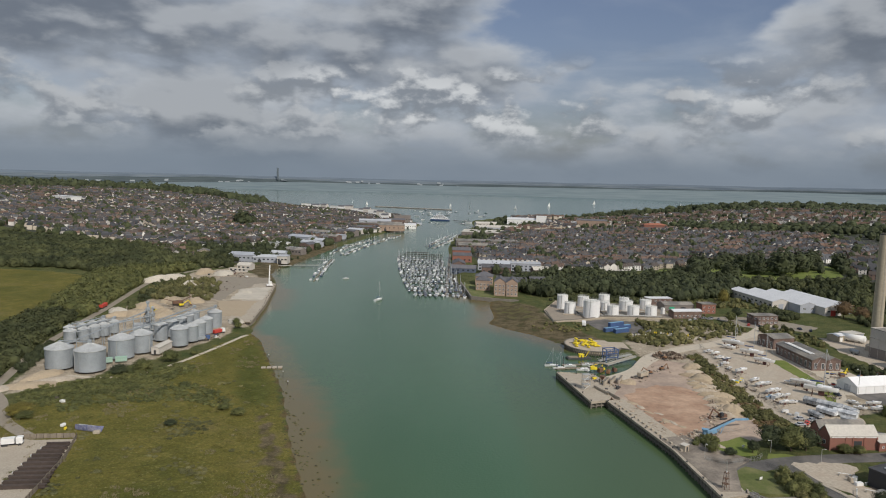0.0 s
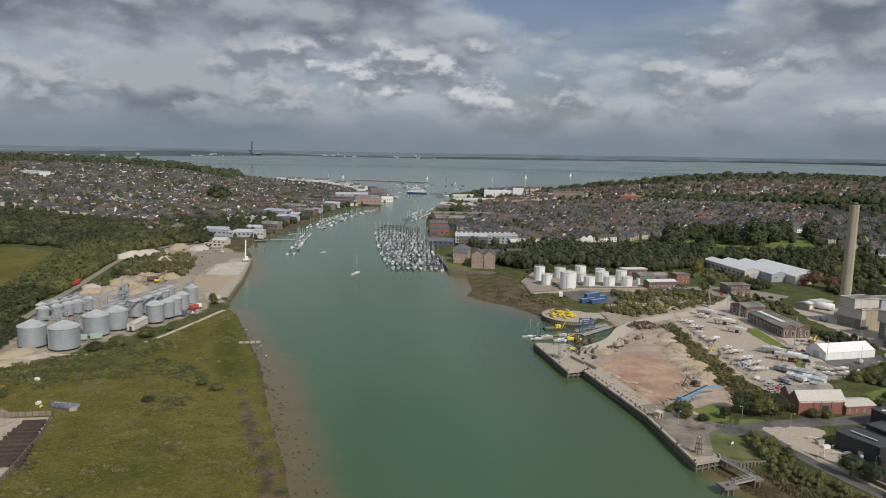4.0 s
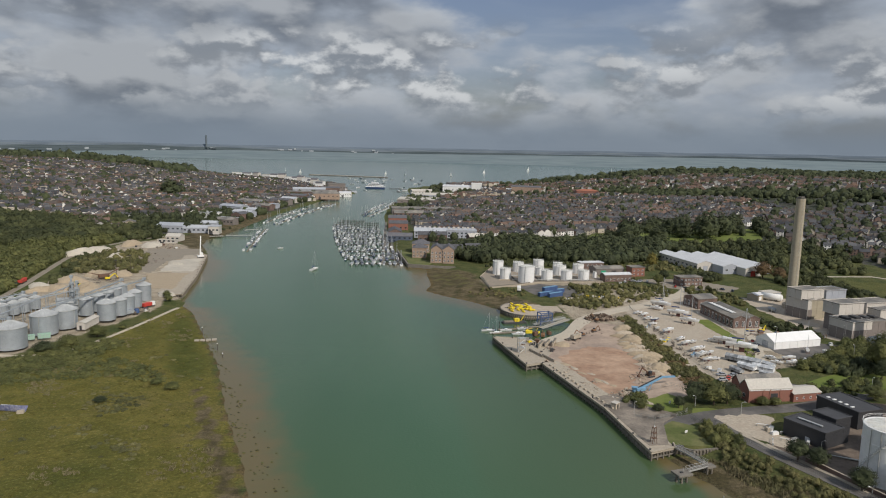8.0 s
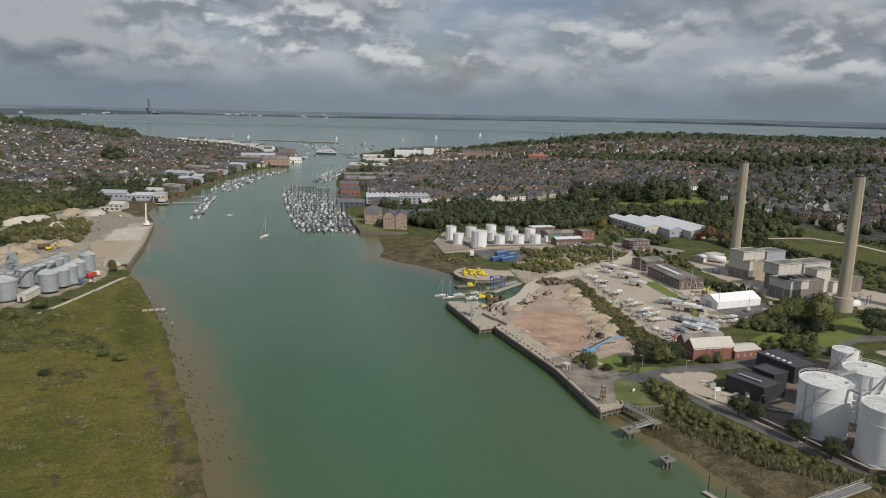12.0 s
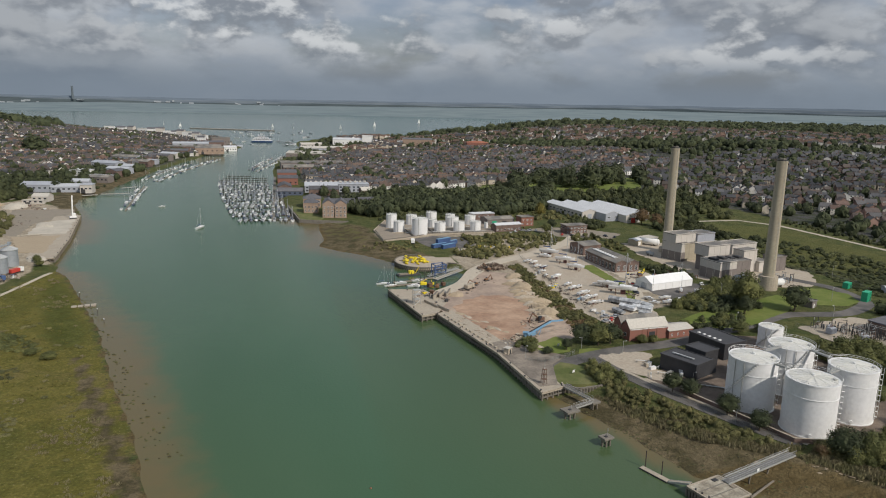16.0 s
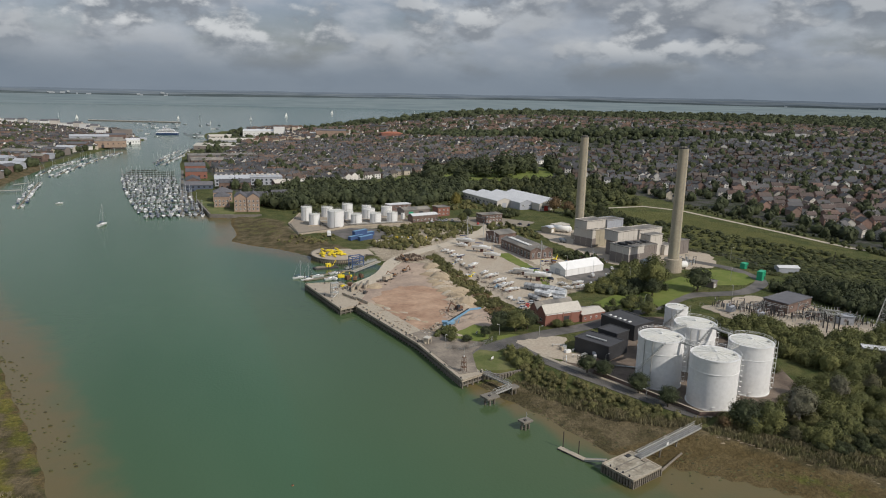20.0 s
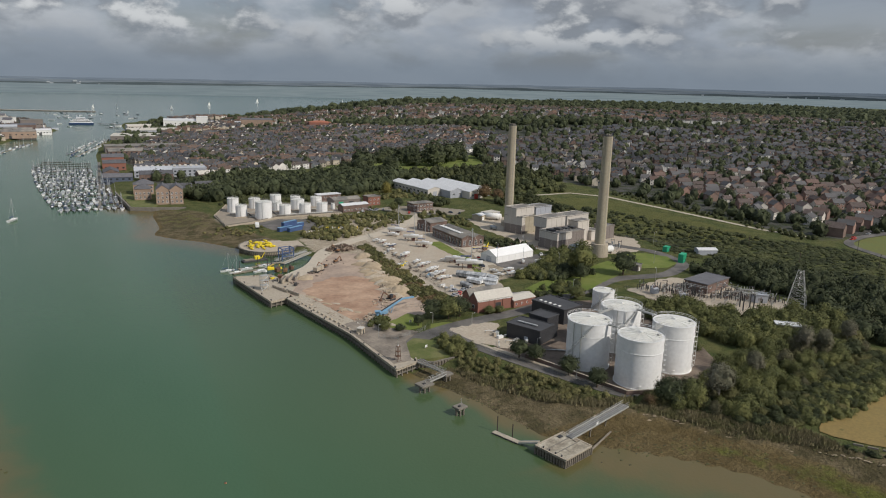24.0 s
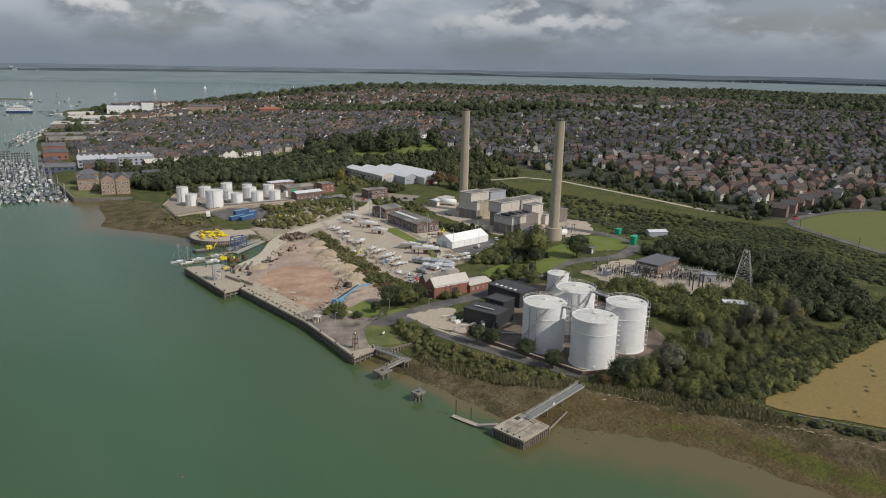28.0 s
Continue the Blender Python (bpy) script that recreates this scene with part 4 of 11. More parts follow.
def bank_pieces():
    """Uneven spoil and rubble along the back of the aggregate yard."""
    rs = random.Random(11)
    for label, n, lo, hi, spots in (("heap of broken rubble and scrap", 200, 0.5, 1.7, ((128, 384, 9, 4.5, 3.2),)), ("scatter of pale spoil blocks", 150, 0.25, 0.9, ((129, 330, 4.5, 20, 1.2), (124, 298, 5, 12, 1.2))),):
        bm = bmesh.new()
        for cx, cy, rx, ry, hh in spots:
            for _ in range(n):
                a, k = rs.uniform(0, 6.28), math.sqrt(rs.random())
                x, y = cx + rx * k * math.cos(a), cy + ry * k * math.sin(a)
                s = rs.uniform(lo, hi)
                z = Z0 + hh * (1 - k * k) * rs.uniform(0.3, 1)
                if hh > 3:
                    bmesh.ops.create_cube(bm, size=1.0, matrix=pose(x, y, z, rs.uniform(-50, 50), rs.uniform(-50, 50), rs.uniform(0, 180)) @ Matrix.Diagonal((rs.uniform(0.6, 3.6), rs.uniform(0.3, 1.2), rs.uniform(0.15, 0.9), 1)))
                    continue
                got = bmesh.ops.create_icosphere(bm, subdivisions=1, radius=s, matrix=pose(x, y, z, rs.uniform(0, 360), rs.uniform(0, 360), 0) @ Matrix.Diagonal((1.2, rs.uniform(0.6, 1), rs.uniform(0.4, 0.8), 1)))["verts"]
                for v in got:
                    v.co += Vector((rs.uniform(-1, 1), rs.uniform(-1, 1), rs.uniform(-1, 1))) * s * 0.18
        tagged(part("rubble_heap", bm, M_ROCK if "rubble" not in label else M_SCRAP, None), label + " beside the yard", "rubble", kind="stuff")


bank_pieces()


def mound(name, x, y, rx, ry, h, material, label, turn=0.0, seed=1, z=None):
    """A tipped heap with slumped, uneven sides."""
    rs = random.Random(seed)
    rings, n = 7, 22
    ph = [rs.uniform(0, 6.28) for _ in range(4)]
    verts, faces = [(0, 0, h)], []
    for r in range(1, rings + 1):
        k = r / rings
        for i in range(n):
            a = 6.283 * i / n
            w = 1 + 0.14 * math.sin(2 * a + ph[0]) + 0.09 * math.sin(3 * a + ph[1]) + 0.05 * math.sin(7 * a + ph[2])
            up = h * min(1.0, 1.55 * (1.04 - k)) * (1 + 0.12 * math.sin(5 * a + ph[3] + 4 * k)) + (0.0 if r == rings else rs.uniform(-0.05, 0.05) * h)
            verts.append((rx * k * w * math.cos(a), ry * k * w * math.sin(a), -0.6 if r == rings else max(up, 0.02)))
    for i in range(n):
        faces.append((0, 1 + i, 1 + (i + 1) % n))
        for r in range(rings - 1):
            a, b = 1 + r * n, 1 + (r + 1) * n
            faces.append((a + i, b + i, b + (i + 1) % n, a + (i + 1) % n))
    me = mesh_of(name, verts, faces)
    me.polygons.foreach_set("use_smooth", [True] * len(me.polygons))
    ob = link(name, me, material)
    ob.matrix_basis = pose(x, y, (gz(x, y) + 0.15 if z is None else z), 0, 0, turn)
    return tagged(ob, label, "heap")


ry_ = random.Random(19)
for i in range(34):
    k = i / 33
    mound("spoil_ridge", 127 + 7 * ry_.random() - 7 * k, 352 - 64 * k + ry_.uniform(-3, 3), ry_.uniform(3.5, 7.0), ry_.uniform(1.0, 2.0), ry_.uniform(0.9, 2.1), M_SAND if i % 3 else M_GRAVEL, "low ridge of pale tipped spoil", ry_.uniform(-40, -5), 200 + i, Z0 + 0.05)
for i in range(10):
    mound("spoil_ridge", 86 + i * 2.1 + ry_.uniform(-1, 1), 300 - i * 5 + ry_.uniform(-2, 2), ry_.uniform(2, 4), ry_.uniform(1, 1.8), ry_.uniform(0.15, 0.35), M_GRAVEL if i % 2 else M_SAND, "thin spill of pale sand along the yard edge", -70 + ry_.uniform(-20, 20), 240 + i, Z0 + 0.08)
for i, (x, y, rx, ry, h) in enumerate(((92, 332, 5, 4, 1.2), (131, 340, 5, 8, 2.6), (128, 312, 4, 8, 2.2), (127, 294, 5, 6, 2.4), (134, 362, 5, 7, 2.2))):
    mound("spoil_heap", x, y, rx, ry, h, M_SAND, "low heap of pale sandy spoil in the yard", i * 40, i)

# ---- wharf, dock and jetties ----
PILE = shared("pile", lambda bm: box(bm, 0, 0, -2.5, 0.55, 0.55, 4.9, 0.06), M_PILE)
BOLLARD = shared("bollard", lambda bm: (tube(bm, 0, 0, 0, 0.28, 0.2, 0.6, 8), tube(bm, 0, 0, 0.6, 0.34, 0.34, 0.16, 8)), M_DARK)


def along(line, step):
    """Evenly spaced places and headings along a line."""
    out = []
    for (x1, y1), (x2, y2) in zip(line, line[1:]):
        d = math.hypot(x2 - x1, y2 - y1)
        n = max(1, round(d / step))
        a = math.degrees(math.atan2(y2 - y1, x2 - x1))
        out += [(x1 + (x2 - x1) * k / n, y1 + (y2 - y1) * k / n, a) for k in range(n)]
    return out


def quay(name, outline, front, top, label, deck_mat, wall_in=1.3, step=2.4, bollards=True):
    """A quay: deck, kerb, waling beam, recessed wall and every pile along its front."""
    t = thing(name, 0, 0, 0, 0, label, "quay")
    bm = bmesh.new()
    slab(bm, outline, top - 0.8, top)
    part("deck", bm, deck_mat, t)
    c = sum((Vector(p) for p in outline), Vector((0, 0))) / len(outline)
    bm = bmesh.new()
    slab(bm, [tuple(Vector(p) + (c - Vector(p)).normalized() * wall_in) for p in outline], -3, top - 0.8)
    part("wall", bm, M_PILE, t, "dark wet wall behind the piles")
    for (x1, y1), (x2, y2) in zip(front, front[1:]):
        part("kerb", beam(bmesh.new(), (x1, y1, top + 0.12), (x2, y2, top + 0.12), 0.5, 0.3), M_CONC, t)
        part("waling", beam(bmesh.new(), (x1, y1, 0.95), (x2, y2, 0.95), 0.35, 0.4), M_CONC_D, t)
    for x, y, a in along(front, step):
        put("wharf_post", PILE, t, x, y, top - 3.0, a)
    if bollards:
        for x, y, a in along(front, 12.0):
            inner = Vector((x, y)) + (c - Vector((x, y))).normalized() * 1.2
            put("bollard", BOLLARD, t, inner.x, inner.y, top)
    return t


quay("north_quay", [(59, 346), (67, 299.5), (75, 302.5), (84, 320), (78, 343)], [(78, 344), (59.2, 346), (67, 299.7), (74.5, 302.6)], 3.0, "pale concrete wharf deck on dark piles", M_CONC)
quay("south_quay", [(74.5, 302.5), (86, 247), (89, 208), (98.5, 211.5), (96, 246), (83, 306)], [(74.5, 302.3), (86, 247), (89.1, 208), (98.5, 211.5), (99.5, 215)], 2.95, "long wharf of concrete slabs over rows of piles", M_CONC)


def wharf_clutter():
    rs = random.Random(3)
    for i in range(16):
        k = i / 15
        x, y = 75.5 + 11 * k, 298 - 52 * k
        t = thing("kerb_block", x + 2.2, y, 2.95, -78, "loose concrete block on the wharf edge", "block", "wharf blocks")
        part("block", bx(0, 0, 0, rs.uniform(1.2, 2.0), 0.8, 0.7, 0.06), M_CONC, t)
    # lattice loading tower
    t = thing("loading_tower", 68.5, 319, 3.0, 12, "white steel lattice loading tower on the quay", "tower")
    for sx in (-1.6, 1.6):
        for sy in (-1.2, 1.2):
            part("leg", rod(bmesh.new(), (sx, sy, 0), (sx, sy, 7), 0.13), M_RAIL, t)
    for z in (2.3, 4.6, 7):
        part("platform", bx(0, 0, z, 3.6, 2.8, 0.15), M_RAIL, t)
    for a, b in (((-1.6, -1.2, 0), (1.6, -1.2, 2.3)), ((1.6, -1.2, 2.3), (-1.6, -1.2, 4.6)), ((-1.6, -1.2, 4.6), (1.6, -1.2, 7)), ((-1.6, -1.2, 0), (-1.6, 1.2, 2.3)), ((-1.6, 1.2, 2.3), (-1.6, -1.2, 4.6))):
        part("brace", rod(bmesh.new(), a, b, 0.08), M_WHITE, t)
    # ramp walls and hoppers
    for x, y, w, d, h, a in ((80, 328, 7, 0.7, 2.6, 62), (84, 331, 8, 0.7, 2.4, 62), (88, 333, 9, 0.8, 2.2, 66), (75, 316, 12, 0.4, 1.2, -70), (79, 308, 10, 0.4, 1.2, -70)):
        t = thing("retaining_wall", x, y, Z0, a, "short grey concrete retaining wall by the ramp", "wall")
        part("wall", bx(0, 0, 0, w, d, h, 0.05), M_CONC, t)
        part("coping", bx(0, 0, h, w + 0.1, d + 0.2, 0.15), M_CONC_D, t)
    t = thing("hopper", 78.5, 329.5, Z0, 20, "dark steel loading hopper on legs", "hopper")
    part("bin", tube(bmesh.new(), 0, 0, 2.0, 0.7, 1.8, 1.8, 4), M_RUST, t)
    for sx in (-0.9, 0.9):
        for sy in (-0.9, 0.9):
            part("leg", bx(sx, sy, 0, 0.2, 0.2, 2.4), M_DARK, t)
    # beacon tower at the wharf's end
    t = thing("signal_tower", 92.5, 215, 2.95, 10, "rusty lattice signal tower with white light", "tower")
    for sx in (-0.8, 0.8):
        for sy in (-0.8, 0.8):
            part("leg", rod(bmesh.new(), (sx, sy, 0), (sx * 0.6, sy * 0.6, 5.5), 0.09), M_RUST, t)
    for z in (1.8, 3.6, 5.5):
        part("platform", bx(0, 0, z, 1.8 - z * 0.1, 1.8 - z * 0.1, 0.12), M_RUST, t)
    part("mast", rod(bmesh.new(), (0, 0, 0), (0, 0, 9.3), 0.07), M_RAIL, t)
    part("light", tube(bmesh.new(), 0, 0, 5.6, 0.22, 0.22, 0.5, 8), M_WHITE, t, "white signal light")
    t = thing("kiosk", 90, 246.5, Z0, 40, "pale grey concrete kiosk beside the wharf", "kiosk")
    part("wall", bx(0, 0, 0, 2.6, 2.2, 2.5, 0.05), M_CONC, t)
    part("roof", bx(0, 0, 2.5, 2.9, 2.5, 0.2, 0.03), M_SHEET, t)
    put("door", door_mesh(0.8, 2.0, M_DARK), t, 0, -1.1, 0)


wharf_clutter()


def lamp_post(x, y, h=8.0, turn=0.0, z=None):
    t = thing("lamp_post", x, y, gz(x, y) if z is None else z, turn, "tall grey steel lamp post by the road", "lamp post", "works lamp posts")
    part("pole", rod(bmesh.new(), (0, 0, 0), (0, 0, h), 0.09, 6), M_RAIL, t)
    part("arm", rod(bmesh.new(), (0, 0, h), (0.9, 0, h + 0.15), 0.05), M_RAIL, t)
    part("lantern", bx(1.1, 0, h + 0.08, 0.6, 0.28, 0.16, 0.04), M_FRAME, t)


for x, y, h in ((95, 240, 7.2), (122, 247.4, 4.6), (91, 250, 5.5), (136, 239, 5), (205, 262, 6), (226, 292, 8), (246, 338, 8), (258, 262, 7), (283, 290, 7), (146, 206, 4), (198, 322, 12), (226, 303, 8), (320, 330, 8), (141, 175, 4), (240, 398, 8)):
    lamp_post(x, y, h, (x * 37) % 360)


def trestle(name, x, y, r, legs, label, top=2.2):
    """A mooring platform on legs."""
    t = thing(name, x, y, 0, 15, label, "mooring dolphin")
    part("platform", bx(0, 0, top, r * 2, r * 1.6, 0.7, 0.08), M_CONC_D, t)
    for k in range(legs):
        a = 6.283 * k / legs
        put("leg", shared("dolphin_leg", lambda bm: tube(bm, 0, 0, 0, 0.32, 0.32, 5, 8), M_PILE), t, r * 0.72 * math.cos(a), r * 0.55 * math.sin(a), top - 5)
    return t


d1 = trestle("mooring_dolphin", 93.2, 194, 2.6, 6, "concrete mooring platform on dark piles in the water")
d2 = trestle("mooring_dolphin", 104, 198.5, 1.7, 5, "small concrete mooring platform on piles near the bank")
d3 = trestle("mooring_dolphin", 96.2, 174.5, 1.9, 6, "round-edged mooring dolphin standing alone in the water")
for d in (d1, d3):
    part("post", rod(bmesh.new(), (0.9, 0.5, 2.9), (0.9, 0.5, 5.0 if d is d3 else 3.9), 0.08), M_RAIL, d)
    part("fender", bx(-0.4, -0.2, 2.9, 0.8, 0.8, 0.25), M_DARK, d)


def gangway(name, a, b, w, label, deck=M_CONC_D, deep=1.0, rails=True, category="gangway"):
    """A footbridge with side girders, posts and handrails."""
    t = thing(name, *a, 0, label, category)
    va, vb = Vector(a), Vector(b)
    d = vb - va
    t.matrix_basis = Matrix.Translation(va) @ d.to_track_quat("X", "Z").to_matrix().to_4x4()
    n = d.length
    part("deck", bx(n / 2, 0, -0.15, n, w, 0.15), deck, t)
    for s in (-1, 1):
        y = s * w / 2
        part("girder", bx(n / 2, y, -0.45, n, 0.14, 0.5), M_RAIL, t)
        if rails:
            part("handrail", rod(bmesh.new(), (0, y, deep), (n, y, deep), 0.06), M_RAIL, t)
            part("handrail", rod(bmesh.new(), (0, y, deep / 2), (n, y, deep / 2), 0.035), M_RAIL, t)
            for k in range(int(n / 1.6) + 1):
                put("post", shared(("rail_post", deep), lambda bm: rod(bm, (0, 0, -0.1), (0, 0, deep), 0.04, 4), M_RAIL), t, min(n, k * 1.6), y, 0)
    return t


gangway("gangway", (103.5, 199.5, 3.0), (99, 211.8, 3.05), 1.3, "narrow grey footbridge from wharf to mooring platform")
gangway("gangway", (95.2, 195, 3.0), (103, 198.2, 3.0), 1.3, "narrow grey footbridge between mooring platforms")


def pier():
    t = thing("pier_head", 0, 0, 0, 0, "square concrete pier head on close dark piles", "pier")
    corners = [(104.4, 145.0), (107.4, 135.1), (118.6, 138.3), (116.0, 148.2)]
    bm = bmesh.new()
    slab(bm, corners, 1.9, 2.6)
    part("deck", bm, M_PIER, t)
    for p, q in zip(corners, corners[1:] + corners[:1]):
        part("kerb", beam(bmesh.new(), (*p, 2.64), (*q, 2.64), 0.45, 0.16), M_CONC, t)
    bm = bmesh.new()
    c = Vector((111.6, 141.7))
    slab(bm, [tuple(Vector(p) + (c - Vector(p)).normalized() * 0.8) for p in corners], -3, 1.9)
    part("wall", bm, M_PILE, t)
    for x, y, a in along(corners + [corners[0]], 0.9):
        put("wharf_post", shared("sheet_pile", lambda bm: box(bm, 0, 0, -2.5, 0.5, 0.4, 4.6), M_PILE), t, x, y, 0, a)
    for k in range(2):
        part("slab_joint", beam(bmesh.new(), (105.4 + k * 0.8, 141.8 - 3 * k, 2.62), (116.6 + k * 0.8, 145 - 3 * k, 2.62), 0.3, 0.06), M_CONC_D, t)
    part("hatch", bx(113.5, 146.2, 2.6, 1.6, 1.2, 0.25, 0.03, 16), M_DARK, t)
    part("step_box", bx(116.3, 142.5, 2.6, 1.4, 1.2, 0.3, 0.03, 16), M_TIMBER, t)
    for k in range(4):
        part("bollard", tube(bmesh.new(), 105.6 + 0.6 * k, 143 - 2 * k, 2.6, 0.2, 0.25, 0.5, 8), M_DARK, t)
    b = gangway("access_bridge", (115.5, 144.5, 2.9), (144, 153.5, 3.3), 2.1, "long grey steel access bridge over the mud", M_GRATE, 1.35, True, "bridge")
    for k in (9, 17, 25):
        for s in (-1, 1):
            part("trestle_leg", bx(k, s, -4.6, 0.35, 0.35, 4.2), M_PILE, b)
        part("cross_beam", bx(k, 0, -0.8, 0.4, 2.8, 0.35), M_PILE, b)
    for k in range(9):
        for s in (-1, 1):
            part("brace", rod(bmesh.new(), (k * 3.2, s * 1.05, 0.0), (k * 3.2 + 3.2, s * 1.05, 1.3), 0.028, 4), M_GRATE, b)
    part("pipe", rod(bmesh.new(), (2, 1.6, 0.1), (30, 1.6, 0.1), 0.22, 8), M_RAIL, b)
    part("sign_board", bx(12, -1.35, 0.2, 1.0, 0.06, 0.9), M_FRAME, b, "white notice board")
    t = thing("fallen_beam", 119, 139, 0.6, 27, "long weathered timber beam lying on the mud", "beam")
    part("beam", bx(6.5, 0, 0, 15, 0.5, 0.4, 0.05), M_TIMBER, t)
    t = thing("landing_pontoon", 101.6, 156, 0, -68, "low floating concrete landing pontoon", "pontoon")
    part("float", bx(0, 0, -0.3, 9.2, 1.7, 0.8, 0.1), M_CONC, t)
    for k in (-4, 1.5):
        part("guide_post", rod(bmesh.new(), (k, 1.1, -3), (k, 1.1, 5.2 if k < 0 else 4.5), 0.14, 6), M_TIMBERD, t)
    part("strip", bx(0, -0.9, 0.1, 9.0, 0.1, 0.3), M_DARK, t)
    gangway("pontoon_bridge", (103.2, 151.5, 0.7), (106.5, 146.5, 2.5), 1.2, "pale gangway from pontoon to pier head", M_CONC, 0.3, False)


pier()


def dock():
    """The round island of piles with buoys, the cut dock, bridges and pontoons."""
    t = thing("buoy_yard_quay", 0, 0, 0, 0, "rounded gravel quay walled with dark piles", "quay")
    ring = [(91 + 16.5 * math.cos(radians(a)), 411 + 18 * math.sin(radians(a))) for a in range(75, 345, 9)]
    ring += [(112, 400), (114, 426), (104, 432)]
    bm = bmesh.new()
    slab(bm, ring, 1.0, 2.6)
    part("deck", bm, M_GRAVEL, t)
    bm = bmesh.new()
    slab(bm, [(91 + (x - 91) * 0.97, 411 + (y - 411) * 0.97) for x, y in ring], -3, 1.2)
    part("wall", bm, M_PILE, t)
    for x, y, a in along(ring[:31], 1.7):
        put("wharf_post", PILE, t, x, y, 0.0, a)
    part("rim", (lambda b: [beam(b, (*p, 2.55), (*q, 2.55), 0.7, 0.5) for p, q in zip(ring[:31], ring[1:31])] and b)(bmesh.new()), M_CONC_D, t)
    rs = random.Random(8)

    def buoy(bm):
        tube(bm, 0, 0, 0, 0.62, 0.62, 2.0, 10)
        tube(bm, 0, 0, 2.0, 0.62, 0.2, 0.6, 10)
        tube(bm, 0, 0, 2.6, 0.12, 0.08, 1.2, 6)
        tube(bm, 0, 0, -0.4, 0.2, 0.58, 0.4, 10)
    me = shared("buoy_body", buoy, M_YELLOW)
    tail = shared("buoy_tail", lambda bm: tube(bm, 0, 0, -2.6, 0.16, 0.16, 2.1, 6), M_DARK)
    for i in range(30):
        x, y = 84.5 + rs.uniform(-5.5, 8), 411 + rs.uniform(-10, 10) * (0.9 if i < 16 else 0.5)
        b = thing("navigation_buoy", x, y, 3.3, 0, "yellow steel navigation buoy lying on the quay", "buoy", "stored buoys")
        b.matrix_basis = pose(x, y, 3.2 + (0.9 if i % 5 == 0 else 0), 90, 0, rs.choice((10, 25, 200, 70)) + rs.uniform(-12, 12))
        link("body", me, None, b)
        link("tail_tube", tail, None, b)
    # link span: blue gantry and ramp bridge
    t = thing("linkspan", 95, 383, 0, 12, "blue steel linkspan gantry over the dock", "gantry")
    for sx in (-3.5, 3.5):
        for sy in (-2.4, 2.4):
            part("leg", bx(sx, sy, -2, 0.5, 0.5, 9.0), M_BLUE, t)
    for sy in (-2.4, 2.4):
        for z in (2.4, 4.6, 6.8):
            part("beam", bx(0, sy, z, 7.4, 0.4, 0.4), M_BLUE, t)
        part("brace", rod(bmesh.new(), (-3.5, sy, 2.5), (3.5, sy, 6.8), 0.14), M_BLUE, t)
    for sx in (-3.5, 3.5):
        part("cross_beam", bx(sx, 0, 6.8, 0.4, 4.8, 0.4), M_BLUE, t)
    gangway("ramp_bridge", (90, 371, 1.2), (109, 384, 3.0), 2.6, "pale sloping ramp bridge across the dock", M_CONC, 0.9, True, "bridge")
    gangway("ramp_bridge", (88, 380, 0.9), (108, 388, 3.0), 1.8, "grey sloping footbridge beside the blue gantry", M_RAIL, 1.0, True, "bridge")
    for x, y, l, a in ((76, 372, 20, 8), (72, 365, 22, 14), (84, 376, 14, 8)):
        t = thing("pontoon", x, y, 0, a, "grey timber pontoon with mooring cleats", "pontoon", "dock pontoons")
        part("deck", bx(0, 0, 0.25, l, 2.2, 0.25), M_TIMBER, t)
        for k in range(4):
            part("float", bx(-l / 2 + l * (k + 0.5) / 4, 0, -0.3, l / 5, 1.8, 0.55), M_CONC_D, t)
        for s in (-1, 1):
            part("mooring_post", rod(bmesh.new(), (s * l * 0.45, 1.3, -3), (s * l * 0.45, 1.3, 4.5), 0.2, 7), M_DARK, t)
    for x, y, w, h, m in ((80, 356, 3.5, 1.6, M_YELLOW), (84, 358, 3, 2.2, M_RUST), (88, 357, 4, 1.5, M_ORANGE), (76, 353, 2.5, 1.4, M_FRAME), (86, 362, 3, 1.2, M_YELLOW), (92, 360, 2.4, 1.8, M_RUST)):
        t = thing("deck_gear", x, y, 2.3 if y < 357 else 0.4, x * 9, "stacked marine gear and chain beside the dock", "gear")
        part("frame", bx(0, 0, 0, w, 2, h, 0.15), m, t)
        part("drum", tube(bmesh.new(), w * 0.3, 0.4, h * 0.6, 0.6, 0.6, 1.0, 9), M_DARK, t)
        part("spar", rod(bmesh.new(), (-w * 0.5, 0, h), (w * 0.6, 0.6, h + 1.2), 0.12), m, t)


dock()

# ---- tanks ----
def ring_rail(r, z, n=28, h=1.0):
    bm = bmesh.new()
    for i in range(n):
        a, b = 6.2832 * i / n, 6.2832 * (i + 1) / n
        p, q = (r * math.cos(a), r * math.sin(a)), (r * math.cos(b), r * math.sin(b))
        rod(bm, (*p, z + h), (*q, z + h), 0.05, 4)
        rod(bm, (*p, z + h * 0.5), (*q, z + h * 0.5), 0.04, 4)
        rod(bm, (*p, z), (*p, z + h), 0.04, 4)
    return bm


def lathe(bm, prof, n=48):
    """One skin turned round z from a list of radius and height."""
    rows = [[bm.verts.new((r * math.cos(6.2832 * i / n), r * math.sin(6.2832 * i / n), z)) for i in range(n)] for r, z in prof]
    for p, q in zip(rows, rows[1:]):
        for i in range(n):
            f = bm.faces.new((p[i], p[(i + 1) % n], q[(i + 1) % n], q[i]))
            f.smooth = abs(p[0].co.z - q[0].co.z) > 0.2


def shell_mesh(bm, r, h, n=48, rings=7):
    """A plated shell with a shallow lap at every course."""
    prof = []
    for k in range(rings):
        rr = r
        prof += [(rr, h * k / rings + 0.005), (rr, h * (k + 1) / rings - 0.005)]
    lathe(bm, prof, n)


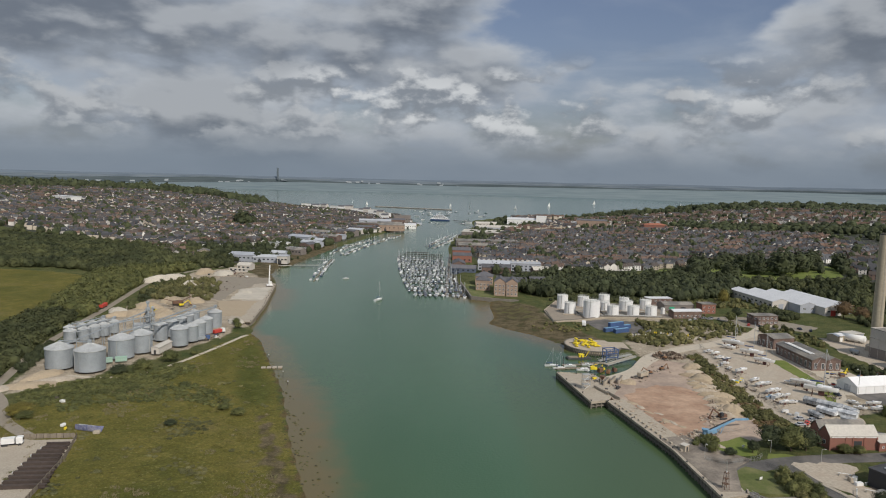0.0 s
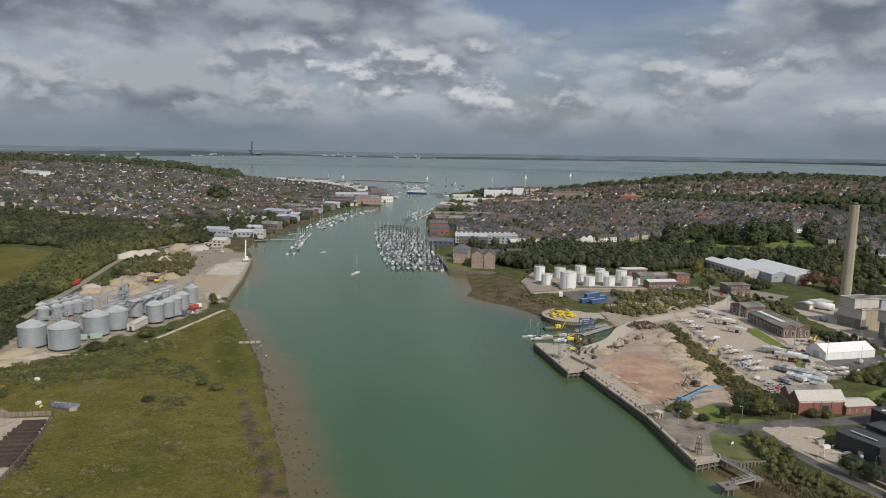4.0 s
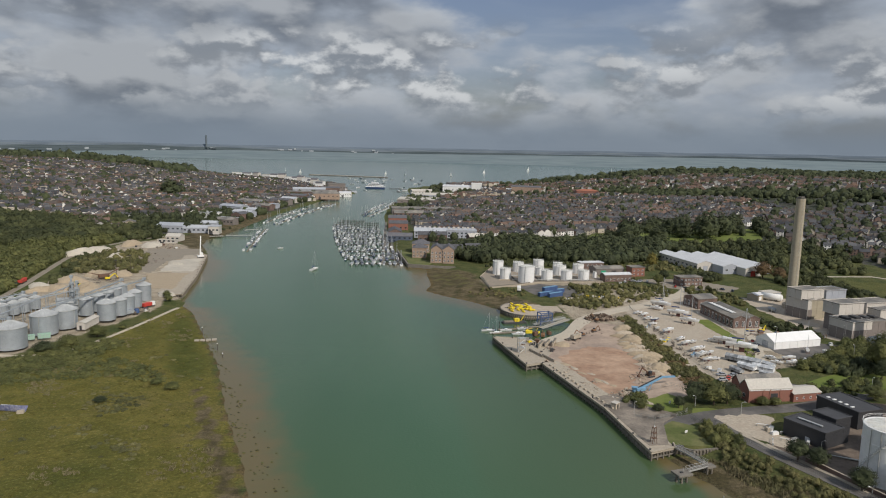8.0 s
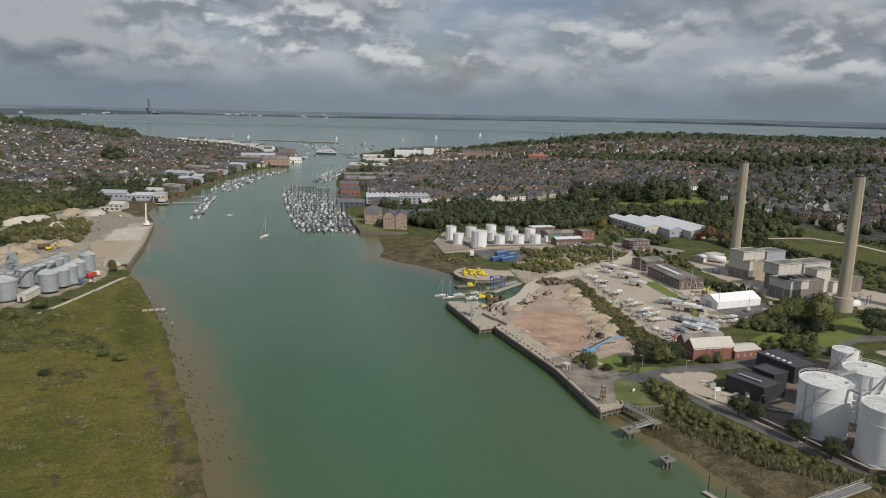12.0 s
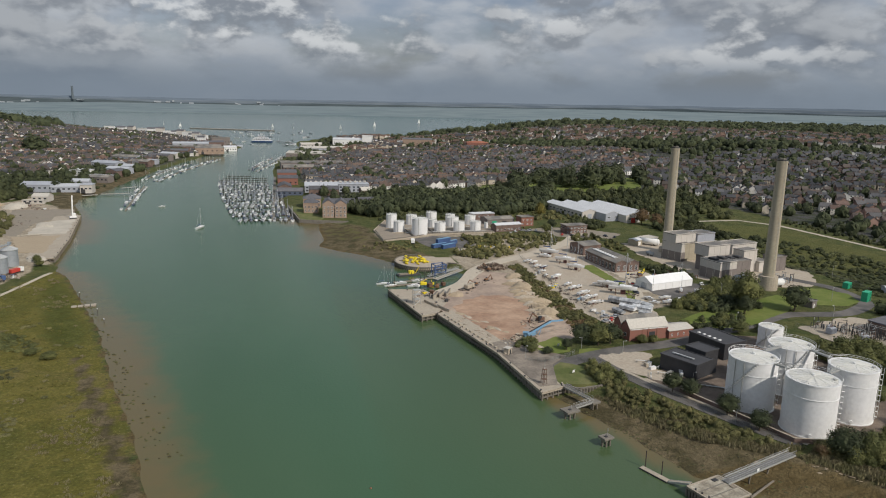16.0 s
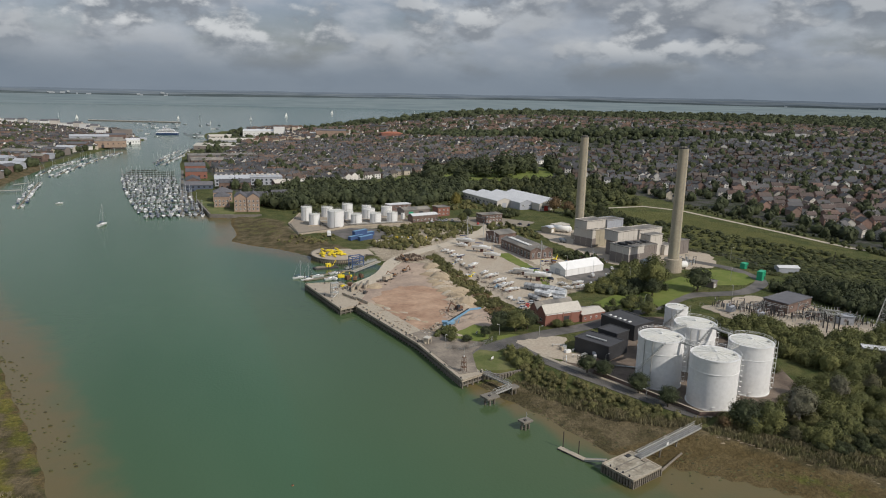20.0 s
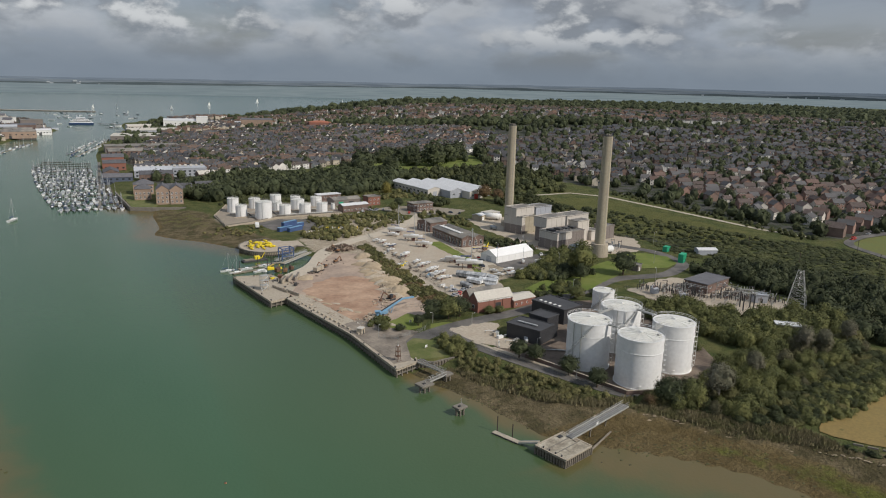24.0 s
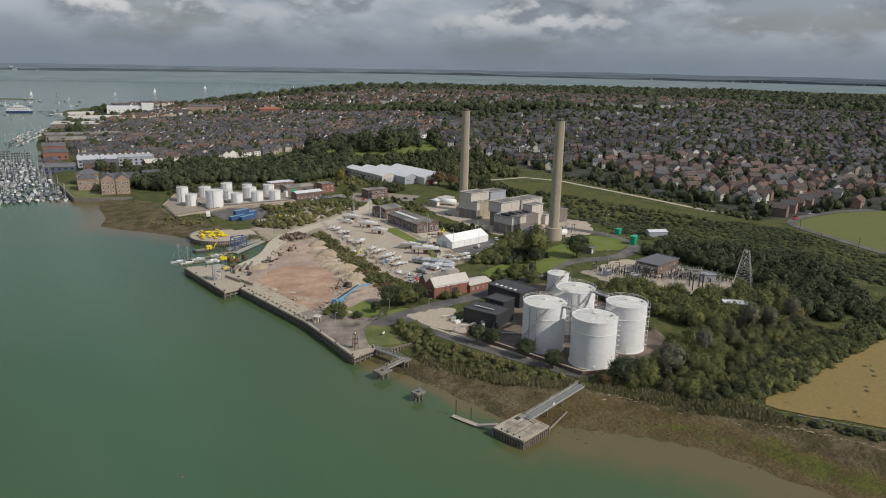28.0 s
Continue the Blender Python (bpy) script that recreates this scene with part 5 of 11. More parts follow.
def cone_roof(bm, r, z, rise, n=48):
    tube(bm, 0, 0, z, r, 0.4, rise, n)


def big_tank(x, y, r, h, stair=200, rail=True, label=""):
    t = thing("storage_tank", x, y, Z0, 0, label or "tall white steel oil storage tank with coned roof", "storage tank", "big oil tanks")
    bm = bmesh.new()
    shell_mesh(bm, r, h)
    part("shell", bm, M_WHITE, t)
    bm = bmesh.new()
    cone_roof(bm, r - 0.25, h - 0.15, 0.7)
    roof = part("roof", bm, M_ROOFW, t, "stained white coned roof")
    for k in range(12):
        a = 6.2832 * k / 12
        put("roof_rib", shared(("roof_rib", r), lambda bm: beam(bm, (0.6, 0, h + 0.54), (r - 0.5, 0, h - 0.06), 0.12, 0.1), M_ROOFW), roof, 0, 0, 0, math.degrees(a))
    for name, z, rr, w in (("rim", h - 0.45, r + 0.1, 0.35), ("stiffener", h * 0.72, r + 0.12, 0.18), ("base_ring", 0.0, r + 0.3, 0.35)):
        part(name, tube(bmesh.new(), 0, 0, z, rr, rr, w, 48), M_WHITE, t)
    if rail:
        part("railing", ring_rail(r + 0.25, h), M_FRAME, t)
    bm = bmesh.new()
    n = 26
    for i in range(n):
        a = radians(stair + i * 3.6)
        z = (h + 0.2) * (i + 0.5) / n
        box(bm, (r + 0.55) * math.cos(a), (r + 0.55) * math.sin(a), z, 0.9, 0.55, 0.08, 0, math.degrees(a))
        rod(bm, ((r + 1.0) * math.cos(a), (r + 1.0) * math.sin(a), z), ((r + 1.0) * math.cos(a), (r + 1.0) * math.sin(a), z + 1.0), 0.04, 4)
    part("spiral_stair", bm, M_RAIL, t, "grey steel spiral stair")
    for a in (stair + 40, stair + 62):
        c, s = math.cos(radians(a)), math.sin(radians(a))
        bm = rod(bmesh.new(), ((r + 0.25) * c, (r + 0.25) * s, 0), ((r + 0.25) * c, (r + 0.25) * s, h - 0.3), 0.13, 6)
        part("down_pipe", bm, M_RAIL, t)
    c, s = math.cos(radians(318)), math.sin(radians(318))
    bm = bmesh.new()
    for off in (-0.3, 0.3):
        rod(bm, ((r + 0.25) * c - off * s, (r + 0.25) * s + off * c, 0.2), ((r + 0.25) * c - off * s, (r + 0.25) * s + off * c, h + 1.0), 0.06, 4)
        rod(bm, ((r + 1.0) * c - off * s, (r + 1.0) * s + off * c, 2.4), ((r + 1.0) * c - off * s, (r + 1.0) * s + off * c, h + 1.0), 0.05, 4)
    for k in range(int(h / 1.8)):
        box(bm, (r + 0.62) * c, (r + 0.62) * s, 1.6 + k * 1.8, 0.8, 0.62, 0.05, 0, 318)
    part("caged_ladder", bm, M_FRAME, t, "pale caged ladder up the shell")
    part("roof_vent", tube(bmesh.new(), 0, 0, h + 0.5, 0.5, 0.4, 0.6, 10), M_WHITE, t)
    part("roof_hatch", bx(r * 0.6, -r * 0.45, h + 0.15, 0.9, 0.9, 0.5, 0.05), M_RAIL, t)
    c, s = math.cos(radians(235)), math.sin(radians(235))
    part("manhole", rod(bmesh.new(), (r * 0.98 * c, r * 0.98 * s, 1.2), ((r + 0.3) * c, (r + 0.3) * s, 1.2), 0.5, 12), M_WHITE, t)
    return t


big_tank(154.4, 186.6, 7.7, 17.2, 150)
big_tank(160.6, 167.2, 7.7, 17.0, 330)
big_tank(180.6, 172.4, 7.3, 17.4, 330)
big_tank(176.2, 195.2, 7.5, 17.0, 180)
big_tank(201.8, 235.9, 4.8, 8.8, 170, False, "smaller white steel tank with coned roof")
for a, b in (((161, 190, 20.2), (169.5, 192.5, 20.2)), ((168, 169, 20), (173.5, 171, 20)), ((156.5, 179, 20), (158.5, 174.5, 20)), ((177.5, 188, 20.2), (179, 179.5, 20.2))):
    gangway("tank_walkway", a, b, 0.9, "narrow steel walkway between the tank roofs", M_RAIL, 1.0, True, "walkway")


def tank_bund():
    t = thing("bund_wall", 0, 0, 0, 0, "low brown bund wall with pale coping round the tanks", "wall")
    line = [(137, 200), (143, 182), (150, 160), (164, 155), (190, 158)]
    for (x1, y1), (x2, y2) in zip(line, line[1:]):
        part("wall", beam(bmesh.new(), (x1, y1, Z0 + 0.7), (x2, y2, Z0 + 0.7), 0.4, 1.6), M_BRICKB, t)
        part("coping", beam(bmesh.new(), (x1, y1, Z0 + 1.56), (x2, y2, Z0 + 1.56), 0.6, 0.14), M_CONC, t)
    for (x1, y1), (x2, y2) in (((129, 212), (135, 194)), ((137, 190), (141, 178)), ((143, 172), (147, 164))):
        k = thing("kerb_strip", 0, 0, 0, 0, "pale concrete verge strip along the service road", "kerb")
        part("strip", beam(bmesh.new(), (x1 + 2, y1 + 1, Z0 + 0.12), (x2 + 2, y2 + 1, Z0 + 0.12), 1.6, 0.3), M_CONC, k)
    for i in range(7):
        x, y = 150 + i * 1.5, 202 - i * 1.0
        k = thing("pipe_run", x, y, Z0 + 0.3, -30, "grey pipework inside the tank bund", "pipe", "bund pipes")
        part("pipe", rod(bmesh.new(), (-5, 0, 0.2), (5, 0, 0.2), 0.14, 6), M_RAIL, k)
        for s in (-3, 3):
            part("support", bx(s, 0, -0.4, 0.3, 0.5, 0.5), M_CONC_D, k)


tank_bund()


def small_tank(x, y, r, h, label="white cylindrical oil tank on the concrete apron"):
    t = thing("oil_tank", x, y, Z0 + 0.35, 0, label, "storage tank", "oil depot tanks")
    bm = bmesh.new()
    shell_mesh(bm, r, h, 28, 5)
    part("shell", bm, M_WHITE, t)
    bm = bmesh.new()
    cone_roof(bm, r, h, 0.5, 28)
    part("roof", bm, M_ROOFW, t)
    bm = bmesh.new()
    tube(bm, 0, 0, h - 0.25, r + 0.1, r + 0.1, 0.25, 28)
    part("rim", bm, M_WHITE, t)
    part("railing", ring_rail(r * 0.98, h, 16, 0.9), M_RAIL, t)
    a = radians(250)
    part("ladder", rod(bmesh.new(), ((r + 0.25) * math.cos(a), (r + 0.25) * math.sin(a), 0), ((r + 0.25) * math.cos(a), (r + 0.25) * math.sin(a), h + 0.8), 0.12, 4), M_RAIL, t)


for x, y, r, h in ((91.7, 525, 4.1, 10.2), (93.7, 504, 4.0, 8.2), (107.3, 493.8, 5.9, 12.0), (109.9, 537, 4.3, 7.4), (128, 545, 4.3, 8.0), (125, 503, 4.2, 7.0), (142, 538, 3.8, 7.2),
                   (140.3, 525, 5.0, 7.0), (140.1, 504, 4.3, 7.0), (157, 532, 4.3, 7.0), (153.2, 504, 4.1, 7.1), (164.5, 512.9, 1.5, 4.2), (124, 523, 3.4, 5.8)):
    small_tank(x, y, r, h)


def depot_bits():
    t = thing("depot_wall", 0, 0, 0, 0, "low concrete wall round the oil depot", "wall")
    for (x1, y1), (x2, y2) in (((77, 471), (76, 512)), ((76, 512), (92, 556)), ((77, 471), (102, 482)), ((102, 482), (116, 491)), ((116, 491), (165, 494)), ((97, 494), (101, 516)), ((101, 516), (160, 516)), ((88, 500), (101, 500))):
        part("wall", beam(bmesh.new(), (x1, y1, Z0 + 0.6), (x2, y2, Z0 + 0.6), 0.35, 1.0), M_CONC, t)
    for i in range(8):
        k = thing("pipe_rack", 118 + i * 5.5, 498 + (i % 3), Z0 + 0.35, 8, "grey pipe rack between the oil tanks", "pipe rack", "depot pipes")
        for s in (-2, 0, 2):
            part("pipe", rod(bmesh.new(), (-3.5, s * 0.3, 0.8), (3.5, s * 0.3, 0.8), 0.11, 5), M_RAIL, k)
        for s in (-2.5, 2.5):
            part("support", bx(s, 0, 0, 0.2, 1.6, 0.75), M_RAIL, k)


depot_bits()


# ---- power station ----
def chimney(x, y, top, pedestal):
    t = thing("power_chimney", x, y, Z0, 0, "tall tapering buff concrete power station chimney", "chimney", "power station chimneys")
    bm = bmesh.new()
    lathe(bm, [(3.15 - 0.45 * k / 12, pedestal + (top - pedestal) * k / 12) for k in range(13)], 32)
    part("shaft", bm, M_CHIM, t)
    part("pedestal", tube(bmesh.new(), 0, 0, 0, 5.2, 5.0, pedestal, 24), M_CONC, t, "broad grey concrete pedestal")
    for z in (top - 1.2, top - 6):
        part("band", tube(bmesh.new(), 0, 0, z, 2.82, 2.82, 0.4, 32), M_CHIM, t)
    bm = bmesh.new()
    tube(bm, 0, 0, top - 0.3, 2.75, 2.75, 0.5, 32)
    part("cap", bm, M_DARK, t, "dark flue mouth")
    for k in range(3):
        part("flue", tube(bmesh.new(), 1.2 * math.cos(k * 2.1), 1.2 * math.sin(k * 2.1), top, 0.8, 0.8, 0.9, 12), M_CONC_D, t)
    bm = bmesh.new()
    for s in (-0.25, 0.25):
        rod(bm, (s, -3.3, pedestal), (s, -2.85, top), 0.05, 4)
    part("ladder", bm, M_RAIL, t)
    for z in (26, 50):
        part("lamp_bracket", bx(3.0, 0.6, z, 0.7, 0.4, 0.5), M_ORANGE, t)


chimney(262.5, 414.5, 70.5, 3.0)
chimney(265.2, 317.0, 70.6, 7.6)


def block(name, A, W, D, z0, h, wall, turn=13, label="", low=None, roof=M_FELT, louvres=0):
    """One clad block: lower band, walls, roof with parapet and cladding ribs."""
    t = thing(name, A[0], A[1], Z0 + z0, turn, label, "power block", "power station blocks")
    part("wall", bx(W / 2, D / 2, 0, W, D, h, 0.1), wall, t)
    if low:
        part("lower_cladding", bx(W / 2, D / 2, 0, W + 0.16, D + 0.16, low[1], 0.05), low[0], t)
    bm = bmesh.new()
    box(bm, W / 2, D / 2, h, W + 0.4, D + 0.4, 0.3)
    part("roof", bm, roof, t)
    bm = bmesh.new()
    for cx, cy, sx, sy in ((W / 2, -0.1, W + 0.6, 0.3), (W / 2, D + 0.1, W + 0.6, 0.3), (-0.1, D / 2, 0.3, D), (W + 0.1, D / 2, 0.3, D)):
        box(bm, cx, cy, h + 0.3, sx, sy, 0.3)
    part("parapet", bm, wall, t)
    for k in range(int(W / 4.8) + 1):
        part("cladding_rib", bx(min(W, k * 4.8), -0.06, 0.1, 0.12, 0.12, h - 0.2), wall, t)
    for k in range(int(D / 4.8) + 1):
        part("cladding_rib", bx(-0.06, min(D, k * 4.8), 0.1, 0.12, 0.12, h - 0.2), wall, t)
    for k in range(louvres):
        part("roof_unit", bx(W * (k + 0.5) / louvres, D * 0.55, h + 0.3, W / louvres * 0.5, D * 0.35, 1.2, 0.08), M_DARK, t)
    return t


block("turbine_hall", (254, 384), 7, 15, 0, 11.5, M_CLAD, 20, "grey clad turbine hall with dark brown lower walls", (M_CLADD, 6.0))
block("turbine_hall", (256.5, 385), 12, 9, 0, 11.2, M_CLADO, 13, "ochre clad tower below a pale filter house")
block("filter_house", (251.5, 387.5), 17.5, 11, 11.4, 5.4, M_CLAD, 13, "pale grey clad filter house raised on the hall", louvres=0)
block("filter_house", (273, 396), 16, 11, 8.0, 7.0, M_CLADB, 13, "blue-grey clad filter house")
block("plant_room", (270, 391), 6.5, 8, 0, 6.5, M_FRAME, 13, "white painted plant room between the halls")
block("turbine_hall", (248.3, 336), 13.5, 15, 0, 10.4, M_CLAD, 13, "grey clad turbine hall with brown lower walls", (M_CLADD, 6.2), louvres=2)
block("turbine_hall", (262, 340), 12, 14, 0, 9.8, M_CLADD, 13, "dark brown clad turbine hall behind pipework", louvres=2)
block("filter_house", (254, 356), 18, 11, 9.5, 6.2, M_CLAD, 13, "pale grey clad filter house over the hall")
block("turbine_hall", (255, 358), 16, 9, 0, 9.4, M_CLADD, 13, "dark lower turbine hall")
block("stair_tower", (275.5, 352), 11.5, 8, 0, 13.2, M_CLAD, 13, "buff grey clad stair tower")
block("filter_house", (279, 368), 22, 12, 5.0, 8.4, M_CLAD, 13, "wide buff clad filter house")
block("turbine_hall", (280, 369), 20, 11, 0, 4.95, M_CLADD, 13, "low dark turbine hall base")
block("plant_room", (287, 352), 9, 8, 0, 6.0, M_CLAD, 13, "small buff clad plant room")
block("plant_room", (298, 352), 10, 9, 0, 8.5, M_CLADD, 13, "brown clad plant room by the chimney")
block("plant_room", (286, 418), 14, 8, 0, 11, M_CLADO, 13, "buff rear plant room")


def vessel(x, y, l, r, turn, material, label):
    t = thing("steel_vessel", x, y, Z0, turn, label, "tank", "power station vessels")
    bm = bmesh.new()
    rod(bm, (-l / 2, 0, r + 0.6), (l / 2, 0, r + 0.6), r, 20)
    for s in (-1, 1):
        bmesh.ops.create_uvsphere(bm, u_segments=16, v_segments=8, radius=r, matrix=Matrix.Translation((s * l / 2, 0, r + 0.6)) @ Matrix.Diagonal((0.5, 1, 1, 1)))
    for f in bm.faces:
        f.smooth = True
    part("body", bm, material, t)
    for s in (-0.3, 0.3):
        part("saddle", bx(s * l, 0, 0, 0.5, r * 1.6, r * 0.8), M_CONC_D, t)
    part("pipe", rod(bmesh.new(), (0, 0, 2 * r + 0.5), (0, 0, 2 * r + 1.4), 0.15), M_RAIL, t)


vessel(273.5, 320, 8, 2.0, 8, M_FRAME, "white horizontal steel vessel beside the chimney")
vessel(258, 332, 6, 2.0, 20, M_GALV, "grey horizontal steel vessel in front of the hall")
vessel(262, 436, 12, 2.2, -45, M_FRAME, "long white horizontal fuel tank")
vessel(244, 404, 5, 1.2, 100, M_GALV, "small grey vessel beside the hall")


def pipe_cluster(x, y, n, spread, label, seed, z=Z0, hi=5.0, mats=None):
    """Switchgear or pipework standing in rows."""
    rs = random.Random(seed)
    for i in range(n):
        px, py = x + rs.uniform(-1, 1) * spread, y + rs.uniform(-1, 1) * spread
        t = thing("plant_frame", px, py, z, 13 + rs.choice((0, 90)), label, "plant", "plant frames")
        h, w = rs.uniform(1.8, hi), rs.uniform(1.2, 3.2)
        m = rs.choice(mats or (M_RAIL, M_DARK, M_GALV))
        for s in (-1, 1):
            part("post", bx(s * w / 2, 0, 0, 0.22, 0.22, h), m, t)
        part("beam", bx(0, 0, h * 0.9, w + 0.6, 0.25, 0.25), m, t)
        part("vessel", tube(bmesh.new(), 0, 0.3, h * 0.2, 0.45, 0.45, h * 0.5, 8), rs.choice((M_GALV, M_FRAME, M_RAIL)), t)


pipe_cluster(284, 330, 14, 7.5, "steel pipework and frames by the power station", 4, hi=6)
pipe_cluster(262, 333, 8, 5, "steel pipework in front of the turbine hall", 5)
pipe_cluster(230, 352, 8, 9, "stored metal gear behind the tent", 9, hi=2.2, mats=(M_RUST, M_ORANGE, M_DARK))

# ---- other works buildings ----
def brick_depot():
    t = building("brick_depot", (145.6, 251.4), 18.6, 6.4, 5.3, 4, M_BRICK, M_SHEET, "gable_x", 3.2, doors=(("s", 11, 3.0, 3.6, M_DARK),), windows=(("w", 1, 1.5, 1.6, 1.6),),
                 label="red brick depot with pale pitched sheet roof", category="workshop")
    part("cornice", bx(9.3, -0.12, 4.9, 18.8, 0.2, 0.35), M_FRAME, t, "white painted cornice band")
    for x in (0.2, 6.2, 9.0, 13.5, 18.4):
        part("pilaster", bx(x, -0.1, 0, 0.5, 0.25, 5.2), M_BRICK, t)
    building("brick_depot", (145.2, 257.8), 18.6, 6.0, 5.3, 4, M_BRICK, M_FELT, "gable_x", 3.0, windows=(("w", 1, 1.5, 1.6, 1.6),), label="red brick depot bay with dark pitched roof", category="workshop")
    building("brick_depot", (164.3, 251.4), 12.8, 8.5, 3.3, 9, M_BRICK, M_SHEET, "gable_x", 1.2, windows=(("s", 4, 1.2, 0.8, 1.0),), label="low red brick extension with pale roof", category="workshop")


brick_depot()


def black_works():
    lab = "black clad works building with flat dark roof"
    t = building("black_works", (148.4, 208.0), 10.5, 15.0, 5.6, 25, M_BLACK, M_BLACKR, "flat", label="black clad works with a curved eave", doors=(("w", 6, 1.6, 2.4, M_CLADB),), category="works building", over=0.15)
    bm = bmesh.new()
    prof = [(3.5, 0.0)] + [(3.5 * math.cos(radians(a)), 5.6 * math.sin(radians(a))) for a in range(0, 91, 15)] + [(0, 0)]
    a = [bm.verts.new((10.5 + x, -0.02, z)) for x, z in prof[1:]]
    b = [bm.verts.new((10.5 + x, 15.0, z)) for x, z in prof[1:]]
    bm.faces.new(a[::-1])
    bm.faces.new(b)
    for i in range(len(a) - 1):
        bm.faces.new((a[i], a[i + 1], b[i + 1], b[i]))
    bmesh.ops.recalc_face_normals(bm, faces=bm.faces)
    part("curved_wing", bm, M_BLACK, t)
    part("rooflight_ridge", bx(4, 8, 6.2, 0.8, 9, 0.4, 0.1), M_GALVR, t)
    building("black_works", (158.5, 217.5), 8, 9, 6.4, 20, M_BLACK, M_BLACKR, "flat", label="black clad link block beside the tanks", category="works building", over=0.15)
    t = building("black_works", (171.5, 224), 12, 18, 6.3, 14, M_BLACK, M_BLACKR, "flat", label=lab, category="works building", over=0.15, doors=(("w", 13, 2.4, 3.0, M_DARK),))
    for k in range(5):
        part("rooflight", bx(2.2, 4.5 + k * 2.6, 6.7, 1.4, 1.0, 0.35, 0.1), M_FRAME, t, "white roof dome")


black_works()


def tent():
    A, W, D = (198, 323), 29.5, 12.5
    t = thing("marquee", A[0], A[1], Z0 + 0.05, 13, "large white canvas storage tent with pitched roof", "tent")
    part("wall", gable_walls(bmesh.new(), W / 2, D / 2, 0, W, D, 3.6, 3.0), M_TENT, t)
    part("roof", gable(bmesh.new(), W / 2, D / 2, 3.65, W, D, 3.0, 0.15, 0, 0.08), M_TENT, t)
    for k in range(7):
        part("frame_rib", bx(W * k / 6, D / 2, 0, 0.14, D + 0.2, 3.6), M_FRAME, t)
    put("door", door_mesh(4.0, 3.2, M_COVER), t, *on_side("w", W, D, 6)[:2], 0, -90)


tent()
building("boat_shed", (199, 410.4), 15, 13.5, 6.2, 16, M_BRICKB, M_FELT, "gable_x", 1.6, windows=(("w", 4, 1.0, 1.6, 3.4), ("s", 3, 1.2, 1.6, 3.0)), label="brown brick shed with tall windows and dark roof", category="shed", group="brick boat sheds")
s2 = building("boat_shed", (197.9, 364), 8, 36.8, 5.6, 3, M_BRICKB, M_FELT, "gable_y", 1.8, windows=(("w", 9, 0.9, 1.9, 3.4), ("s", 2, 1.0, 1.6, 3.2)), label="long brown brick shed with white rooflight", category="shed", group="brick boat sheds")
part("rooflight", bx(4.0, 20, 7.35, 2.6, 26, 0.35, 0.08), M_FRAME, s2, "long white rooflight")
building("boat_shed", (206.2, 364.4), 7.5, 36.8, 5.6, 3, M_BRICKB, M_FELT, "gable_y", 1.6, windows=(("s", 2, 1.0, 1.6, 3.2), ("e", 9, 0.9, 1.9, 3.0)), label="parallel bay of the brown brick shed", category="shed", group="brick boat sheds")
for i, (x, y, w, d) in enumerate(((261.5, 546, 15, 62), (277, 533, 14, 72), (291, 523.5, 14, 78), (305, 534, 14, 66))):
    t = building("warehouse", (x, y), w, d, 6.2, 8, M_CLADB if i % 2 else M_CLAD, M_SHEETW, "gable_y", 2.2, label="pale grey warehouse bay with whitish pitched roof", category="warehouse", group="warehouse bays",
                 windows=(("w", 10, 2.6, 3.2, 1.6),) if i == 0 else (("s", 2, 2.8, 2.4, 1.4),), doors=(("s", w / 2, 4.2, 4.4, M_REDP if i == 2 else M_CLADB),))
    part("gutter", bx(w, d / 2, 6.2, 0.5, d, 0.3), M_GALV, t)
building("works_office", (219, 483), 18, 9, 6.2, 6, M_BRICKB, M_FELT, "flat", windows=(("s", 6, 1.0, 1.6, 1.3), ("s", 6, 3.9, 1.6, 1.3), ("w", 3, 3.9, 1.5, 1.3)), label="two-storey brown brick works office", category="office")
building("depot_office", (167.7, 497.4), 22, 8, 5.0, 10, M_BRICKB, M_SHEETW, "gable_x", 1.2, windows=(("s", 7, 1.2, 1.4, 1.2),), label="long brown brick depot office with white roof", category="office")
building("depot_office", (196.3, 519.8), 11, 9, 7.0, 8, M_BRICK, M_FELT, "flat", windows=(("s", 3, 1.2, 1.4, 1.2), ("s", 3, 4.2, 1.4, 1.2)), label="square red brick office block", category="office")
building("depot_store", (170, 526), 24, 14, 4.5, 8, M_CLADD, M_FELT, "gable_x", 1.5, doors=(("s", 6, 4, 3.4, M_GREENP), ("s", 15, 4, 3.4, M_DARK)), label="dark grey store shed of the oil depot", category="store")
building("depot_store", (164, 548), 20, 8, 5.5, 8, M_BRICKB, M_SHEETW, "flat", windows=(("s", 5, 3.0, 1.6, 1.2),), label="brown depot building with pale flat roof", category="store")
building("garage", (251, 434.5), 8, 7, 3.6, 30, M_CLADO, M_SHEETW, "gable_x", 1.0, doors=(("s", 4, 3, 2.6, M_FRAME),), label="cream garage with white roof", category="garage")
building("garage", (262, 440), 12, 8, 3.8, 20, M_CLADB, M_SHEET, "flat", label="low grey store beside the garage", category="garage")
building("substation_hall", (263.8, 233.3), 22, 12, 4.6, 15, M_BRICKB, M_SLATE, "flat", windows=(("s", 3, 2.4, 1.6, 0.8),), doors=(("s", 17, 1.6, 2.4, M_DARK),), label="flat-roofed brown brick substation building", category="substation", z=Z0 + 0.1)
building("gatehouse", (262, 280), 5, 4, 3.2, 25, M_CLADD, M_FELT, "flat", doors=(("s", 2, 1.2, 2.2, M_FRAME),), label="small dark gatehouse on the lawn edge", category="gatehouse")
building("store_hut", (324, 296), 12, 6, 3.0, -20, M_CLADB, M_SHEETW, "gable_x", 1.0, label="low hut with white roof by the trees", category="hut")
